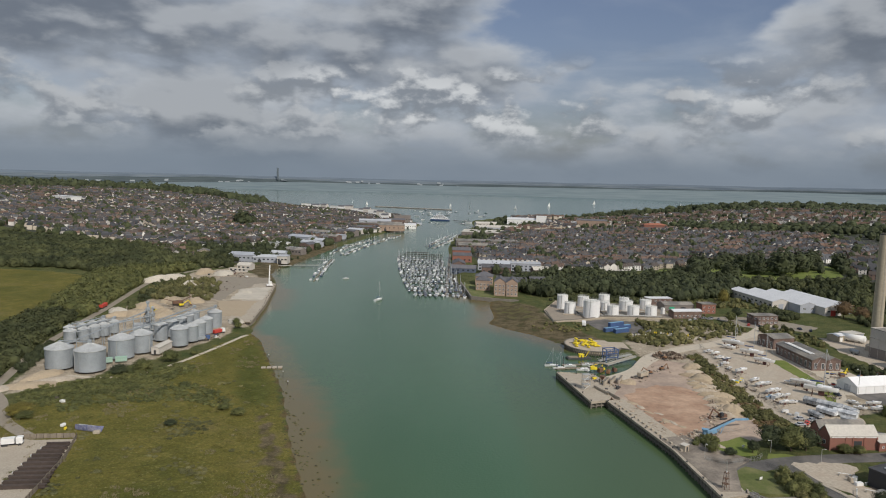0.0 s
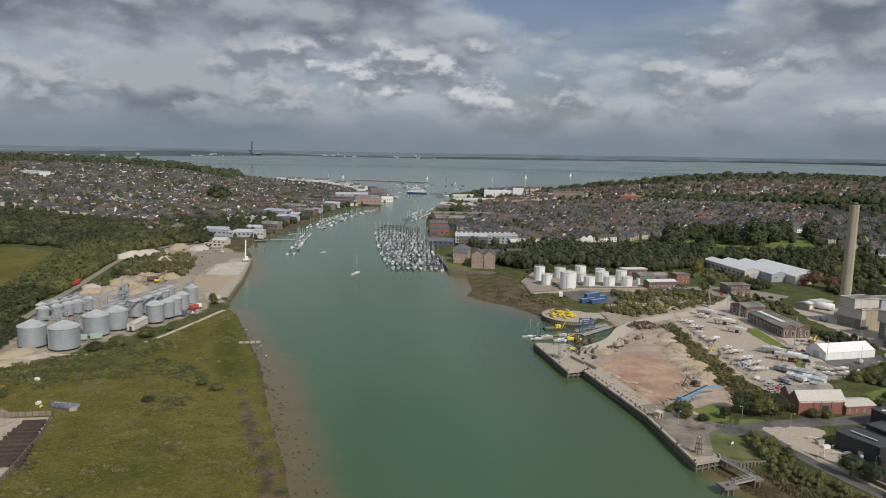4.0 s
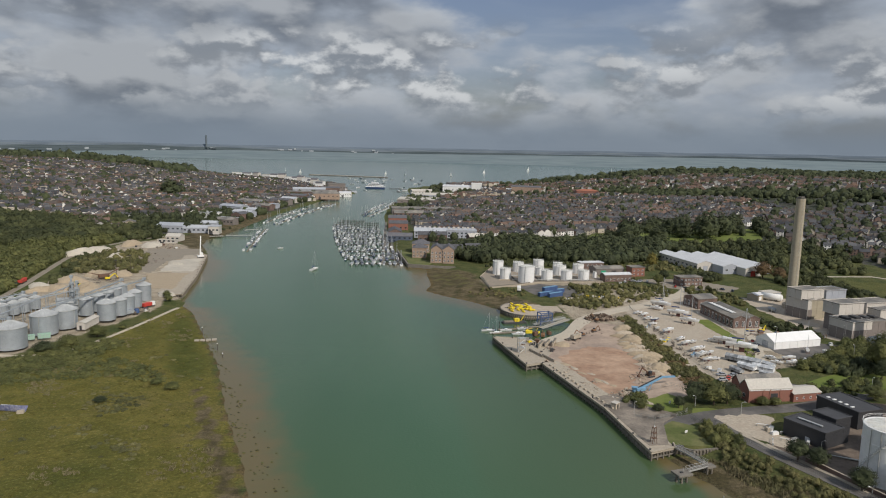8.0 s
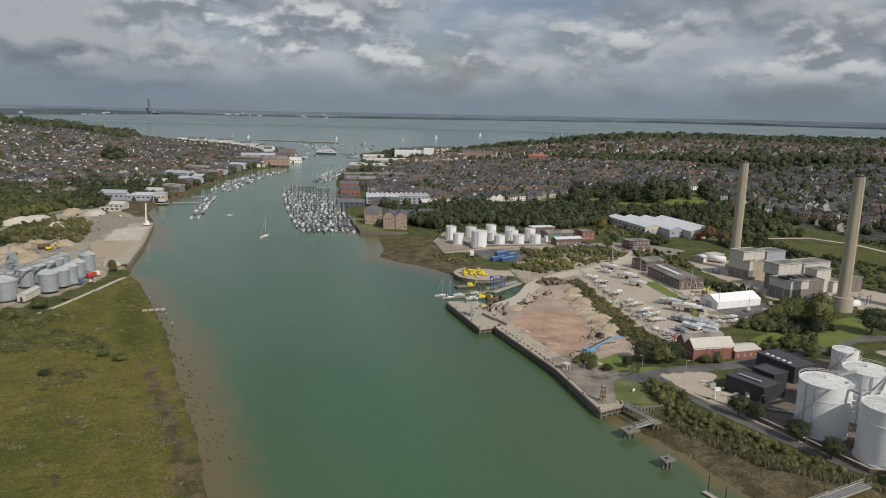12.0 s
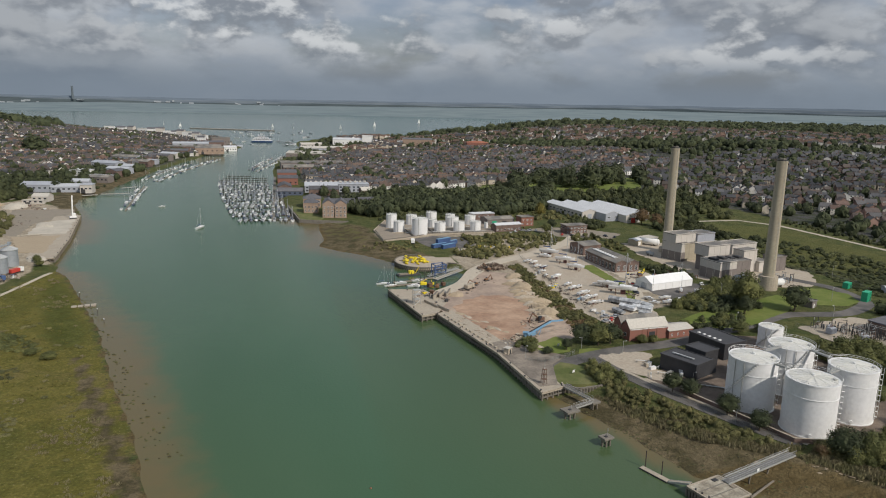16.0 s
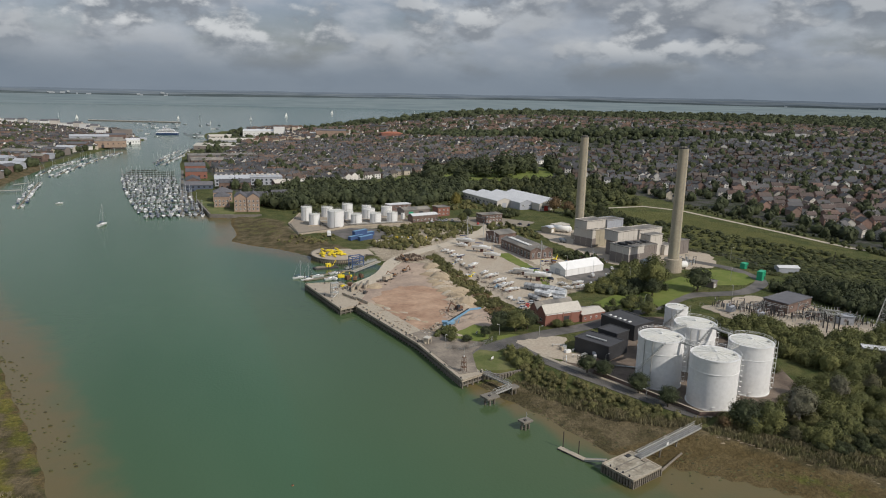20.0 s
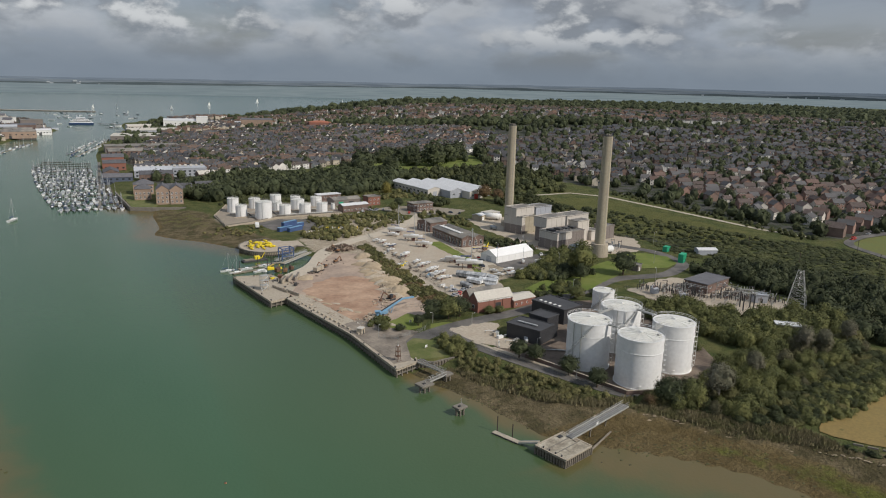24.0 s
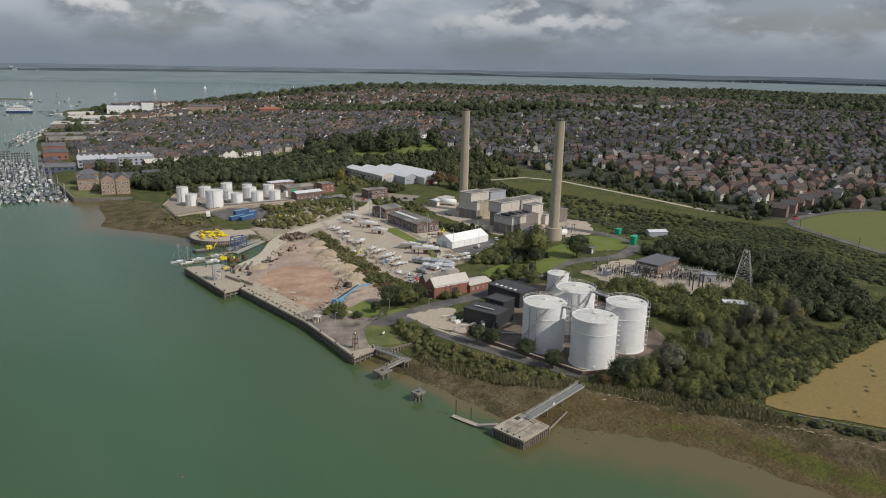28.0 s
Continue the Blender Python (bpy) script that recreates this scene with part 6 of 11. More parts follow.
for x, y, w, d, h, a in ((301.5, 287, 6, 3, 5.2, 28), (312.5, 311, 4.2, 3, 3.4, 20)):
    t = thing("green_container", x, y, gz(x, y), a, "bright green steel container cabin", "container", "green containers")
    part("body", bx(0, 0, 0, w, d, h, 0.08), M_GREENP, t)
    for k in range(5):
        part("rib", bx(-w / 2 + w * (k + 0.5) / 5, -d / 2 - 0.04, 0.2, 0.25, 0.08, h - 0.4), M_GREENP, t)
    part("door", bx(w * 0.25, -d / 2 - 0.06, 0.1, 1.0, 0.06, 2.1), M_DARK, t)
for x, y, a, h in ((111, 448.5, 32, 2.6), (115, 453, 32, 5.2), (121, 457, 32, 2.6), (117, 446, 32, 2.6)):
    t = thing("blue_container", x, y, Z0 + 0.05, a, "blue corrugated shipping containers stacked in the yard", "container", "blue containers")
    for lev in range(int(h / 2.6)):
        part("body", bx(0, 0, lev * 2.6, 12.2, 2.5, 2.55, 0.05), M_BLUE, t)
    for k in range(10):
        part("rib", bx(-5.5 + k * 1.22, -1.28, 0.2, 0.35, 0.08, h - 0.4), M_BLUE, t)
    part("lid", bx(0, 0, h, 12.0, 2.3, 0.08), M_SKYBLUE, t)


# ---- substation and pylon ----
def substation():
    rs = random.Random(21)
    for r in range(5):
        for c in range(8):
            x, y = 238 + c * 5.2 + r * 1.4, 250 - c * 2.6 - r * 6.2 + (c > 4) * 2
            if rs.random() < 0.12 or (262 < x < 288 and 231 < y < 256):
                continue
            t = thing("switchgear_bay", x, y, Z0 + 0.2, 14, "grey switchgear posts with insulators on gravel", "switchgear", "switchgear bays")
            h = rs.uniform(2.6, 4.4)
            for s in (-1.2, 0, 1.2):
                part("post", bx(s, 0, 0, 0.16, 0.16, h * 0.6), M_RAIL, t)
                part("insulator", tube(bmesh.new(), s, 0, h * 0.6, 0.16, 0.1, h * 0.4, 7), M_BRICKB, t, "brown ceramic insulator")
            part("busbar", rod(bmesh.new(), (-1.6, 0, h), (1.6, 0, h), 0.06), M_GALV, t)
    for x, y in ((246, 232), (276, 216), (240, 244)):
        t = thing("transformer", x, y, Z0 + 0.2, 14, "grey power transformer with cooling fins", "transformer")
        part("tank", bx(0, 0, 0.3, 3.6, 2.4, 2.8, 0.1), M_CLADB, t)
        for k in range(6):
            part("fin", bx(-1.5 + k * 0.6, -1.5, 0.5, 0.12, 0.6, 2.2), M_CLADB, t)
        for s in (-0.9, 0, 0.9):
            part("bushing", tube(bmesh.new(), s, 0, 3.1, 0.2, 0.08, 1.5, 8), M_BRICKB, t)
        part("conservator", rod(bmesh.new(), (-1.4, 0.9, 3.6), (1.4, 0.9, 3.6), 0.4, 10), M_CLADB, t)
    for x1, y1, x2, y2, h in ((262, 226, 266, 216, 8), (268, 212, 272, 203, 8), (252, 236, 256, 226, 6.5), (240, 238, 243, 229, 6.5)):
        t = thing("busbar_gantry", x1, y1, Z0 + 0.2, 0, "steel lattice busbar gantry in the substation", "gantry", "busbar gantries")
        dx, dy = x2 - x1, y2 - y1
        for k in (0, 1):
            for s in (-0.35, 0.35):
                part("leg", rod(bmesh.new(), (dx * k + s, dy * k, 0), (dx * k + s * 0.5, dy * k, h), 0.09), M_RAIL, t)
        for z in (h, h - 0.7):
            part("beam", beam(bmesh.new(), (0, 0, z), (dx, dy, z), 0.2, 0.2), M_RAIL, t)
        for k in range(4):
            part("insulator", tube(bmesh.new(), dx * (k + 0.5) / 4, dy * (k + 0.5) / 4, h + 0.1, 0.15, 0.08, 0.9, 6), M_BRICKB, t)


substation()


def switch_rows():
    """Close rows of dark switchgear posts with ceramic tops, too many to count."""
    rs = random.Random(33)
    dark, pale = bmesh.new(), bmesh.new()
    ux, uy = math.cos(radians(-36)), math.sin(radians(-36))
    for r in range(11):
        for c in range(40):
            x, y = 235 + c * 1.3 * ux / 0.81 + r * 1.6, 258 + c * 1.3 * uy / 0.81 - r * 2.4 + rs.uniform(-0.5, 0.5)
            if not bool(inside(np.array([x]), np.array([y]), [(233, 253), (236, 222), (249, 203), (283, 201), (290, 211), (281, 224), (288, 249), (268, 262)])[0]) or 260 < x < 290 and 229 < y < 259 or rs.random() < 0.3:
                continue
            h = rs.choice((1.2, 1.8, 2.4, 2.6, 3.8, 5.0)) * rs.uniform(0.85, 1.1)
            box(dark, x, y, Z0 + 0.2, 0.22, 0.22, h)
            q = rs.random()
            if q < 0.45:
                s = rs.choice((-1, 1))
                beam(dark, (x, y, Z0 + h), (x + 2.4 * ux * s, y + 2.4 * uy * s, Z0 + h), 0.14, 0.14)
            elif q < 0.7:
                tube(pale, x, y, Z0 + h + 0.2, 0.2, 0.12, 0.9, 6)
            elif q < 0.82:
                box(pale, x + 0.6, y, Z0 + 0.2, rs.uniform(0.8, 1.8), 0.8, rs.uniform(0.8, 1.7))
            elif q < 0.9:
                beam(pale, (x, y, Z0 + h), (x + 1.6, y + 2.6, Z0 + h), 0.12, 0.12)
    tagged(part("switchgear_rows", dark, M_DARK, None), "close rows of dark switchgear posts on gravel", "switchgear", kind="stuff")
    tagged(part("insulator_rows", pale, M_RAIL, None), "pale insulators, cabinets and busbars among the switchgear", "switchgear", kind="stuff")


switch_rows()


def terminal_gantry(x, y):
    t = thing("terminal_gantry", x, y, Z0 + 0.2, -36, "tall dark steel terminal gantry with insulators", "gantry")
    for sx in (-2.2, 2.2):
        for sy in (-3, 3):
            part("post", bx(sx, sy, 0, 0.45, 0.45, 8.2), M_DARK, t)
    for sy in (-3, 3):
        part("beam", bx(0, sy, 8.2, 6.4, 0.5, 0.5), M_RAIL, t)
    for sx in (-2.2, 2.2):
        part("beam", bx(sx, 0, 7.6, 0.4, 7.2, 0.4), M_RAIL, t)
    for k in range(5):
        part("insulator", tube(bmesh.new(), -2.4 + k * 1.2, 3, 8.7, 0.2, 0.12, 1.2, 6), M_RAIL, t)
        part("busbar", rod(bmesh.new(), (-2.4 + k * 1.2, 3, 8.0), (-9 + k * 1.2, 9, 5.0), 0.07, 4), M_RAIL, t)


terminal_gantry(263, 209)
building("switch_kiosk", (275, 214), 5.5, 4.5, 3.6, -30, M_CLADB, M_CLADB, "flat", doors=(("s", 2.7, 1.2, 2.2, M_DARK),), label="grey steel switch kiosk on the gravel yard", category="kiosk", z=Z0 + 0.2)
building("tank_shed", (242, 177), 9, 4, 6.0, -40, M_CONC, M_SHEETW, "flat", doors=(("s", 4, 1.2, 2.2, M_DARK),), label="small pale flat-roofed shed among the trees", category="shed")


def lattice(x, y, h, w, turn, label, arms=()):
    t = thing("pylon", x, y, gz(x, y), turn, label, "pylon")
    for sx in (-1, 1):
        for sy in (-1, 1):
            part("leg", rod(bmesh.new(), (sx * w, sy * w, 0), (sx * w * 0.28, sy * w * 0.28, h), 0.1), M_RAIL, t)
    n = 6
    for k in range(n):
        z0, z1 = h * k / n, h * (k + 1) / n
        w0, w1 = w * (1 - 0.72 * k / n), w * (1 - 0.72 * (k + 1) / n)
        bm = bmesh.new()
        for a, b in (((-1, -1), (1, -1)), ((1, -1), (1, 1)), ((1, 1), (-1, 1)), ((-1, 1), (-1, -1))):
            rod(bm, (a[0] * w0, a[1] * w0, z0), (b[0] * w1, b[1] * w1, z1), 0.06, 4)
            rod(bm, (b[0] * w0, b[1] * w0, z0), (a[0] * w1, a[1] * w1, z1), 0.06, 4)
            rod(bm, (a[0] * w1, a[1] * w1, z1), (b[0] * w1, b[1] * w1, z1), 0.05, 4)
        part("bracing", bm, M_RAIL, t)
    for z, l in arms:
        bm = bmesh.new()
        for s in (-1, 1):
            rod(bm, (0, 0, z + 0.8), (s * l, 0, z), 0.07, 4)
            rod(bm, (0, 0.3, z), (s * l, 0, z), 0.07, 4)
            rod(bm, (0, -0.3, z), (s * l, 0, z), 0.07, 4)
        part("cross_arm", bm, M_RAIL, t)
        for s in (-1, 1):
            part("insulator", tube(bmesh.new(), s * l, 0, z - 1.1, 0.12, 0.12, 1.1, 6), M_BRICKB, t)
    return t


lattice(289, 203, 17.5, 4.2, 30, "grey steel lattice terminal pylon", ((11, 3.2), (14, 2.8), (16.6, 2.2)))
for x, y, h in ((424, 262, 9), (408, 215, 9), (398, 232, 9), (372, 300, 9), (356, 252, 9), (338, 300, 8)):
    t = thing("power_pole", x, y, gz(x, y), 20, "timber power pole with a short crossarm", "pole", "timber poles")
    part("pole", rod(bmesh.new(), (0, 0, 0), (0, 0, h), 0.14, 6), M_TIMBERD, t)
    part("crossarm", bx(0, 0, h - 0.8, 2.2, 0.14, 0.16), M_TIMBERD, t)

# ---- trees, bushes and reeds ----
def leaf_cloud(rs, clumps, per, leaf, spread=0.30, flat=1.0, core=True, low=-0.55, body=0.74):
    """A crown of radius 1 about the origin: tufts of leaf quads round an uneven core."""
    V, F = [], []
    centres = []
    for i in range(clumps):
        z = low + (1.0 - low) * (i + rs.random_sample()) / clumps
        a = rs.uniform(0, 6.283)
        rr = math.sqrt(max(0.0, 1 - z * z)) if z > 0 else math.sqrt(max(0.0, 1 - 0.9 * z * z))
        k = rs.uniform(0.62, 1.0)
        centres.append((rr * k * math.cos(a), rr * k * math.sin(a), z * (0.75 + 0.25 * k) * flat))
    for cx, cy, cz in centres:
        for _ in range(per):
            p = np.array([cx, cy, cz]) + rs.normal(0, spread * 0.55, 3) * np.array([1, 1, 0.75])
            out = p / (np.linalg.norm(p) + 1e-6) * 0.6 + (p - np.array([cx, cy, cz])) / spread * 0.35 + rs.normal(0, 0.22, 3) + np.array([0, 0, 0.25])
            n = out / np.linalg.norm(out)
            u = np.cross(n, rs.normal(0, 1, 3))
            u /= np.linalg.norm(u)
            w = np.cross(n, u)
            s = leaf * rs.uniform(0.6, 1.4)
            b = len(V)
            V += [tuple(p - u * s), tuple(p + w * s * 0.7), tuple(p + u * s), tuple(p - w * s * 0.7)]
            F.append((b, b + 1, b + 2, b + 3))
    if core:
        bm = bmesh.new()
        bmesh.ops.create_icosphere(bm, subdivisions=2, radius=body)
        b = len(V)
        bumps = rs.uniform(0, 6)
        for v in bm.verts:
            k = 1 + 0.10 * math.sin(v.co.x * 7 + bumps) + 0.10 * math.sin(v.co.y * 6 + bumps * 2) + rs.uniform(-0.10, 0.10)
            V.append((v.co.x * k, v.co.y * k, v.co.z * k * flat))
        F += [tuple(b + v.index for v in f.verts) for f in bm.faces]
        bm.free()
    return np.array(V), F


RS = np.random.RandomState(4)
CROWNS = [leaf_cloud(RS, 84, 24, 0.060, 0.27) for _ in range(5)]
MID = [leaf_cloud(RS, 52, 14, 0.092, 0.28) for _ in range(4)]
LIGHT = [leaf_cloud(RS, 36, 9, 0.115, 0.28) for _ in range(5)]
FAR = [leaf_cloud(RS, 22, 5, 0.15, 0.28, body=0.80) for _ in range(5)]
TINY = [leaf_cloud(RS, 14, 3, 0.17, 0.22, body=0.88) for _ in range(6)]
CANOPY = [leaf_cloud(RS, 30, 8, 0.105, 0.26, body=0.82) for _ in range(5)]
BALL = [leaf_cloud(RS, 100, 22, 0.060, 0.22) for _ in range(4)]
REED = []
for _ in range(4):
    V, F = [], []
    for i in range(34):
        x, y, a = RS.uniform(-1.1, 1.1), RS.uniform(-1.1, 1.1), RS.uniform(0, 3.14)
        h, w = RS.uniform(0.5, 1.1), RS.uniform(0.07, 0.17)
        lx, ly = RS.uniform(-0.25, 0.25, 2)
        b = len(V)
        V += [(x - w * math.cos(a), y - w * math.sin(a), 0), (x + w * math.cos(a), y + w * math.sin(a), 0), (x + lx + w * 0.5 * math.cos(a), y + ly + w * 0.5 * math.sin(a), h), (x + lx - w * 0.5 * math.cos(a), y + ly - w * 0.5 * math.sin(a), h)]
        F.append((b, b + 1, b + 2, b + 3))
    REED.append((np.array(V), F))


def scatter(poly, gap, seed, keep=1.0, wob=0.45):
    rs = np.random.RandomState(seed)
    P = np.array(poly, float)
    xs, ys = np.arange(P[:, 0].min(), P[:, 0].max(), gap), np.arange(P[:, 1].min(), P[:, 1].max(), gap)
    X, Y = np.meshgrid(xs, ys)
    X, Y = X.ravel() + rs.uniform(-wob, wob, X.size) * gap, Y.ravel() + rs.uniform(-wob, wob, Y.size) * gap
    ok = inside(X, Y, poly) & (rs.random_sample(X.size) < keep)
    return X[ok], Y[ok]


def growth(name, X, Y, size, kind, label, category, templates, seed, tall=1.0, lift=0.55, tone="wood"):
    """Many crowns of one wood or thicket in one mesh. size: least and greatest crown radius."""
    rs = np.random.RandomState(seed)
    Z = ground_z(X, Y)
    VV, FF, base = [], [], 0
    for x, y, z in zip(X, Y, Z):
        kit = TINY if templates is FAR and math.hypot(x, y) > 850 else templates
        V, F = kit[rs.randint(len(kit))]
        r = rs.uniform(*size)
        a = rs.uniform(0, 6.283)
        c, s = math.cos(a), math.sin(a)
        h = r * tall * rs.uniform(0.85, 1.3)
        Q = np.stack([(V[:, 0] * c - V[:, 1] * s) * r * rs.uniform(0.9, 1.1) + x, (V[:, 0] * s + V[:, 1] * c) * r + y, V[:, 2] * h + z + lift * h], 1)
        VV.append(Q)
        FF += [tuple(i + base for i in f) for f in F]
        base += len(V)
    if not VV:
        return None
    me = mesh_of(name, np.concatenate(VV).tolist(), FF)
    return tagged(link(name, me, LEAVES[tone]), label, category, kind=kind)


TREE_MESH = {}


def tree(x, y, h, r, tone="oak", name="tree", label="broad leafy tree with a dense green crown", bare=0.16, seed=0, category="tree", group="", bark=None):
    t = thing(name, x, y, gz(x, y) - 0.1, (x * 31 + y * 17) % 360, label, category, group)
    key = ("crown", seed % 4, tone)
    if key not in TREE_MESH:
        V, F = BALL[seed % 4]
        me = mesh_of("crown", V.tolist(), F)
        me.materials.append(LEAVES[tone])
        TREE_MESH[key] = me
    ch = h * (1 - bare)
    c = link("crown", TREE_MESH[key], None, t)
    c.location, c.scale = (0, 0, h - ch * 0.52), (r, r, ch * 0.52)
    bm = bmesh.new()
    tube(bm, 0, 0, 0, 0.045 * h * 0.6 + 0.08, 0.02 * h + 0.04, h * 0.55, 7)
    for k in range(4):
        a = k * 1.7 + x
        rod(bm, (0, 0, h * (0.28 + 0.06 * k)), (r * 0.6 * math.cos(a), r * 0.6 * math.sin(a), h * (0.55 + 0.07 * k)), 0.012 * h + 0.03, 5)
    part("trunk", bm, bark or M_BARK, t)
    return t


# east bank, near
WOOD_SOUTH = [(150, 152), (156, 144), (165, 139), (174, 128), (186, 122), (206, 125), (248, 135), (275, 141), (300, 150), (285, 170), (252, 172), (240, 178), (212, 165), (178, 158)]
WOOD_RIGHT = [(289, 269), (319, 272), (336, 250), (347, 232), (348, 206), (334, 178), (304, 152), (279, 151), (271, 166), (285, 186), (300, 205), (297, 230)]
THICKET = [(206, 200), (217, 197), (213, 180), (225, 170), (250, 170), (278, 168), (286, 188), (262, 196), (246, 198), (238, 217), (226, 228), (214, 222)]
WSX, WSY = scatter(WOOD_SOUTH, 4.4, 1, 0.92)
slope = (WSX > 172) & (WSY < 0.25 * WSX + 88)
wk = speckle(WSX, WSY, 42, 1.0) + 0.5 * speckle(WSX, WSY, 13, 6.0)
for lo, hi, tone, lab, size, tall in ((-9, -0.75, "dark", "dark evergreen trees above the muddy shore", (2.0, 3.8), 1.0), (-0.75, 0.35, "oak", "mixed green trees and scrub above the muddy shore", (1.6, 3.8), 1.0), (0.35, 0.85, "gorse", "olive scrub and young trees above the muddy shore", (1.4, 3.2), 0.95), (0.85, 9, "olive", "dull olive sallows among the shore trees", (1.6, 3.6), 1.05)):
    ok = (wk > lo) & (wk <= hi) & ~slope
    growth("woodland", WSX[ok], WSY[ok], size, "stuff", lab, "woodland", CROWNS, 1 + int(lo * 10) % 7, tall, 0.7, tone)
LX, LY = scatter([(160, 142), (174, 126), (186, 120), (206, 123), (248, 132), (276, 139), (262, 152), (226, 147), (190, 138), (172, 148)], 2.3, 56, 0.95)
lk = speckle(LX, LY, 22, 3.0)
growth("bramble_slope", LX[lk > -0.2], LY[lk > -0.2], (1.0, 2.2), "stuff", "low green bramble falling towards the ripe field", "scrub", MID, 56, 0.75, 0.4, "wood")
growth("bramble_slope", LX[lk <= -0.2], LY[lk <= -0.2], (0.9, 2.0), "stuff", "low olive scrub falling towards the ripe field", "scrub", MID, 57, 0.75, 0.4, "gorse")
growth("woodland", *scatter(WOOD_RIGHT, 5.2, 2), (2.4, 4.4), "stuff", "dark dense trees behind the substation", "woodland", LIGHT, 2, 1.0, 0.7, "dark")
growth("thicket", *scatter(THICKET, 4.0, 3), (2.2, 3.9), "stuff", "green thicket behind the oil tanks", "thicket", MID, 3, 1.05, 0.75, "oak")
growth("bank_scrub", *scatter([(111, 210), (114, 198), (121, 184), (127, 172), (136, 162), (143, 160), (139, 170), (130, 184), (124, 198), (121, 210), (120, 228), (113, 226)], 2.3, 4, 0.85), (0.7, 1.6), "stuff", "green scrub on the bank above the reeds", "scrub", LIGHT, 4, 0.95, 0.6, "gorse")
growth("bank_scrub", *scatter([(111, 212), (120, 206), (122, 214), (121, 230), (114, 226)], 3.2, 5), (1.5, 2.5), "stuff", "tall green bushes on the river bank", "scrub", MID, 5, 0.95, 0.7, "oak")
growth("reed_bed", *scatter([(108, 206), (112, 192), (119, 177), (126, 165), (136, 157), (146, 154), (150, 157), (138, 162), (128, 171), (121, 184), (114, 198)], 1.1, 6, 1.0), (0.7, 1.2), "stuff", "tawny reeds along the muddy river edge", "reeds", REED, 6, 1.0, 0.0, "reed")
growth("reed_bed", *scatter([(144, 151), (158, 135), (174, 117), (183, 105), (185, 116), (170, 133), (152, 154)], 1.1, 7, 0.95), (0.6, 1.1), "stuff", "tawny reeds below the wood", "reeds", REED, 7, 1.0, 0.0, "reed")
HX, HY = scatter([(147, 388), (139, 385), (134.5, 354), (132, 323), (130, 301), (128, 270), (136, 266), (143, 277), (143, 300), (144, 340), (146, 372)], 1.9, 8, 0.85)
hk = speckle(HX, HY, 15, 4.0)
growth("yard_scrub", HX[hk > -0.45], HY[hk > -0.45], (0.8, 1.9), "stuff", "overgrown scrub bank between yard and boats", "scrub", LIGHT, 8, 0.75, 0.4, "gorse")
growth("yard_scrub", HX[hk < -0.5], HY[hk < -0.5], (0.6, 1.4), "stuff", "dry tawny weeds on the bank beside the boatyard", "scrub", LIGHT, 81, 0.6, 0.3, "rust")
growth("yard_scrub", *scatter([(93.5, 252), (98, 249), (104, 250), (108, 254), (105, 262), (97, 258)], 2.2, 82, 0.8), (0.8, 1.7), "stuff", "dark bushes along the fence below the yard", "scrub", MID, 82, 0.9, 0.6, "oak")
growth("shore_scrub", *scatter([(113, 430), (127, 407), (142, 412), (170, 432), (200, 450), (206, 480), (172, 486), (140, 484), (130, 470), (136, 455)], 3.4, 9, 0.62), (0.9, 2.6), "stuff", "patchy green scrub beside the oil depot", "scrub", FAR, 9, 0.8, 0.5, "gorse")
growth("shore_scrub", *scatter([(60, 465), (72, 450), (84, 440), (98, 446), (100, 474), (78, 468)], 3.0, 10, 0.6), (0.7, 1.8), "stuff", "low green scrub behind the shore", "scrub", FAR, 10, 0.7, 0.5, "gorse")
growth("thicket", *scatter([(189, 292), (205, 284), (222, 298), (240, 312), (252, 326), (246, 336), (230, 322), (212, 308), (200, 300)], 3.4, 11), (1.6, 3.0), "stuff", "dark green thicket beside the white tent", "thicket", MID, 11, 0.95, 0.65, "oak")
growth("meadow_scrub", *scatter([(312, 372), (340, 340), (368, 317), (412, 306), (426, 272), (422, 238), (407, 204), (350, 160), (352, 232), (338, 262), (322, 280), (314, 300), (320, 335)], 3.6, 12, 0.8), (1.5, 3.2), "stuff", "rough green scrub across the meadow", "scrub", FAR, 12, 0.42, 0.2, "wood")
growth("meadow_scrub", *scatter([(350, 160), (410, 205), (470, 190), (480, 140), (300, 145)], 3.8, 13, 0.8), (1.5, 3.2), "stuff", "rough green scrub below the playing field", "scrub", FAR, 13, 0.42, 0.2, "wood")
growth("hedgerow", *scatter([(225, 505), (245, 495), (262, 500), (262, 540), (254, 545), (240, 520)], 4.4, 14, 0.8), (1.8, 3.4), "stuff", "dark bushes before the white warehouse", "hedge", FAR, 14, 1.0, 0.7, "wood")
growth("hedgerow", *scatter([(216, 425), (236, 418), (240, 450), (232, 478), (216, 470), (210, 445)], 4.6, 15, 0.55), (1.2, 2.6), "stuff", "green scrub around the works lane", "hedge", FAR, 15, 0.9, 0.6, "gorse")
growth("hedgerow", *scatter([(220, 380), (238, 365), (240, 345), (234, 338), (224, 352), (218, 362)], 3.6, 16, 0.8), (1.2, 2.4), "stuff", "green bushes between tent and halls", "hedge", FAR, 16, 0.9, 0.6, "wood")

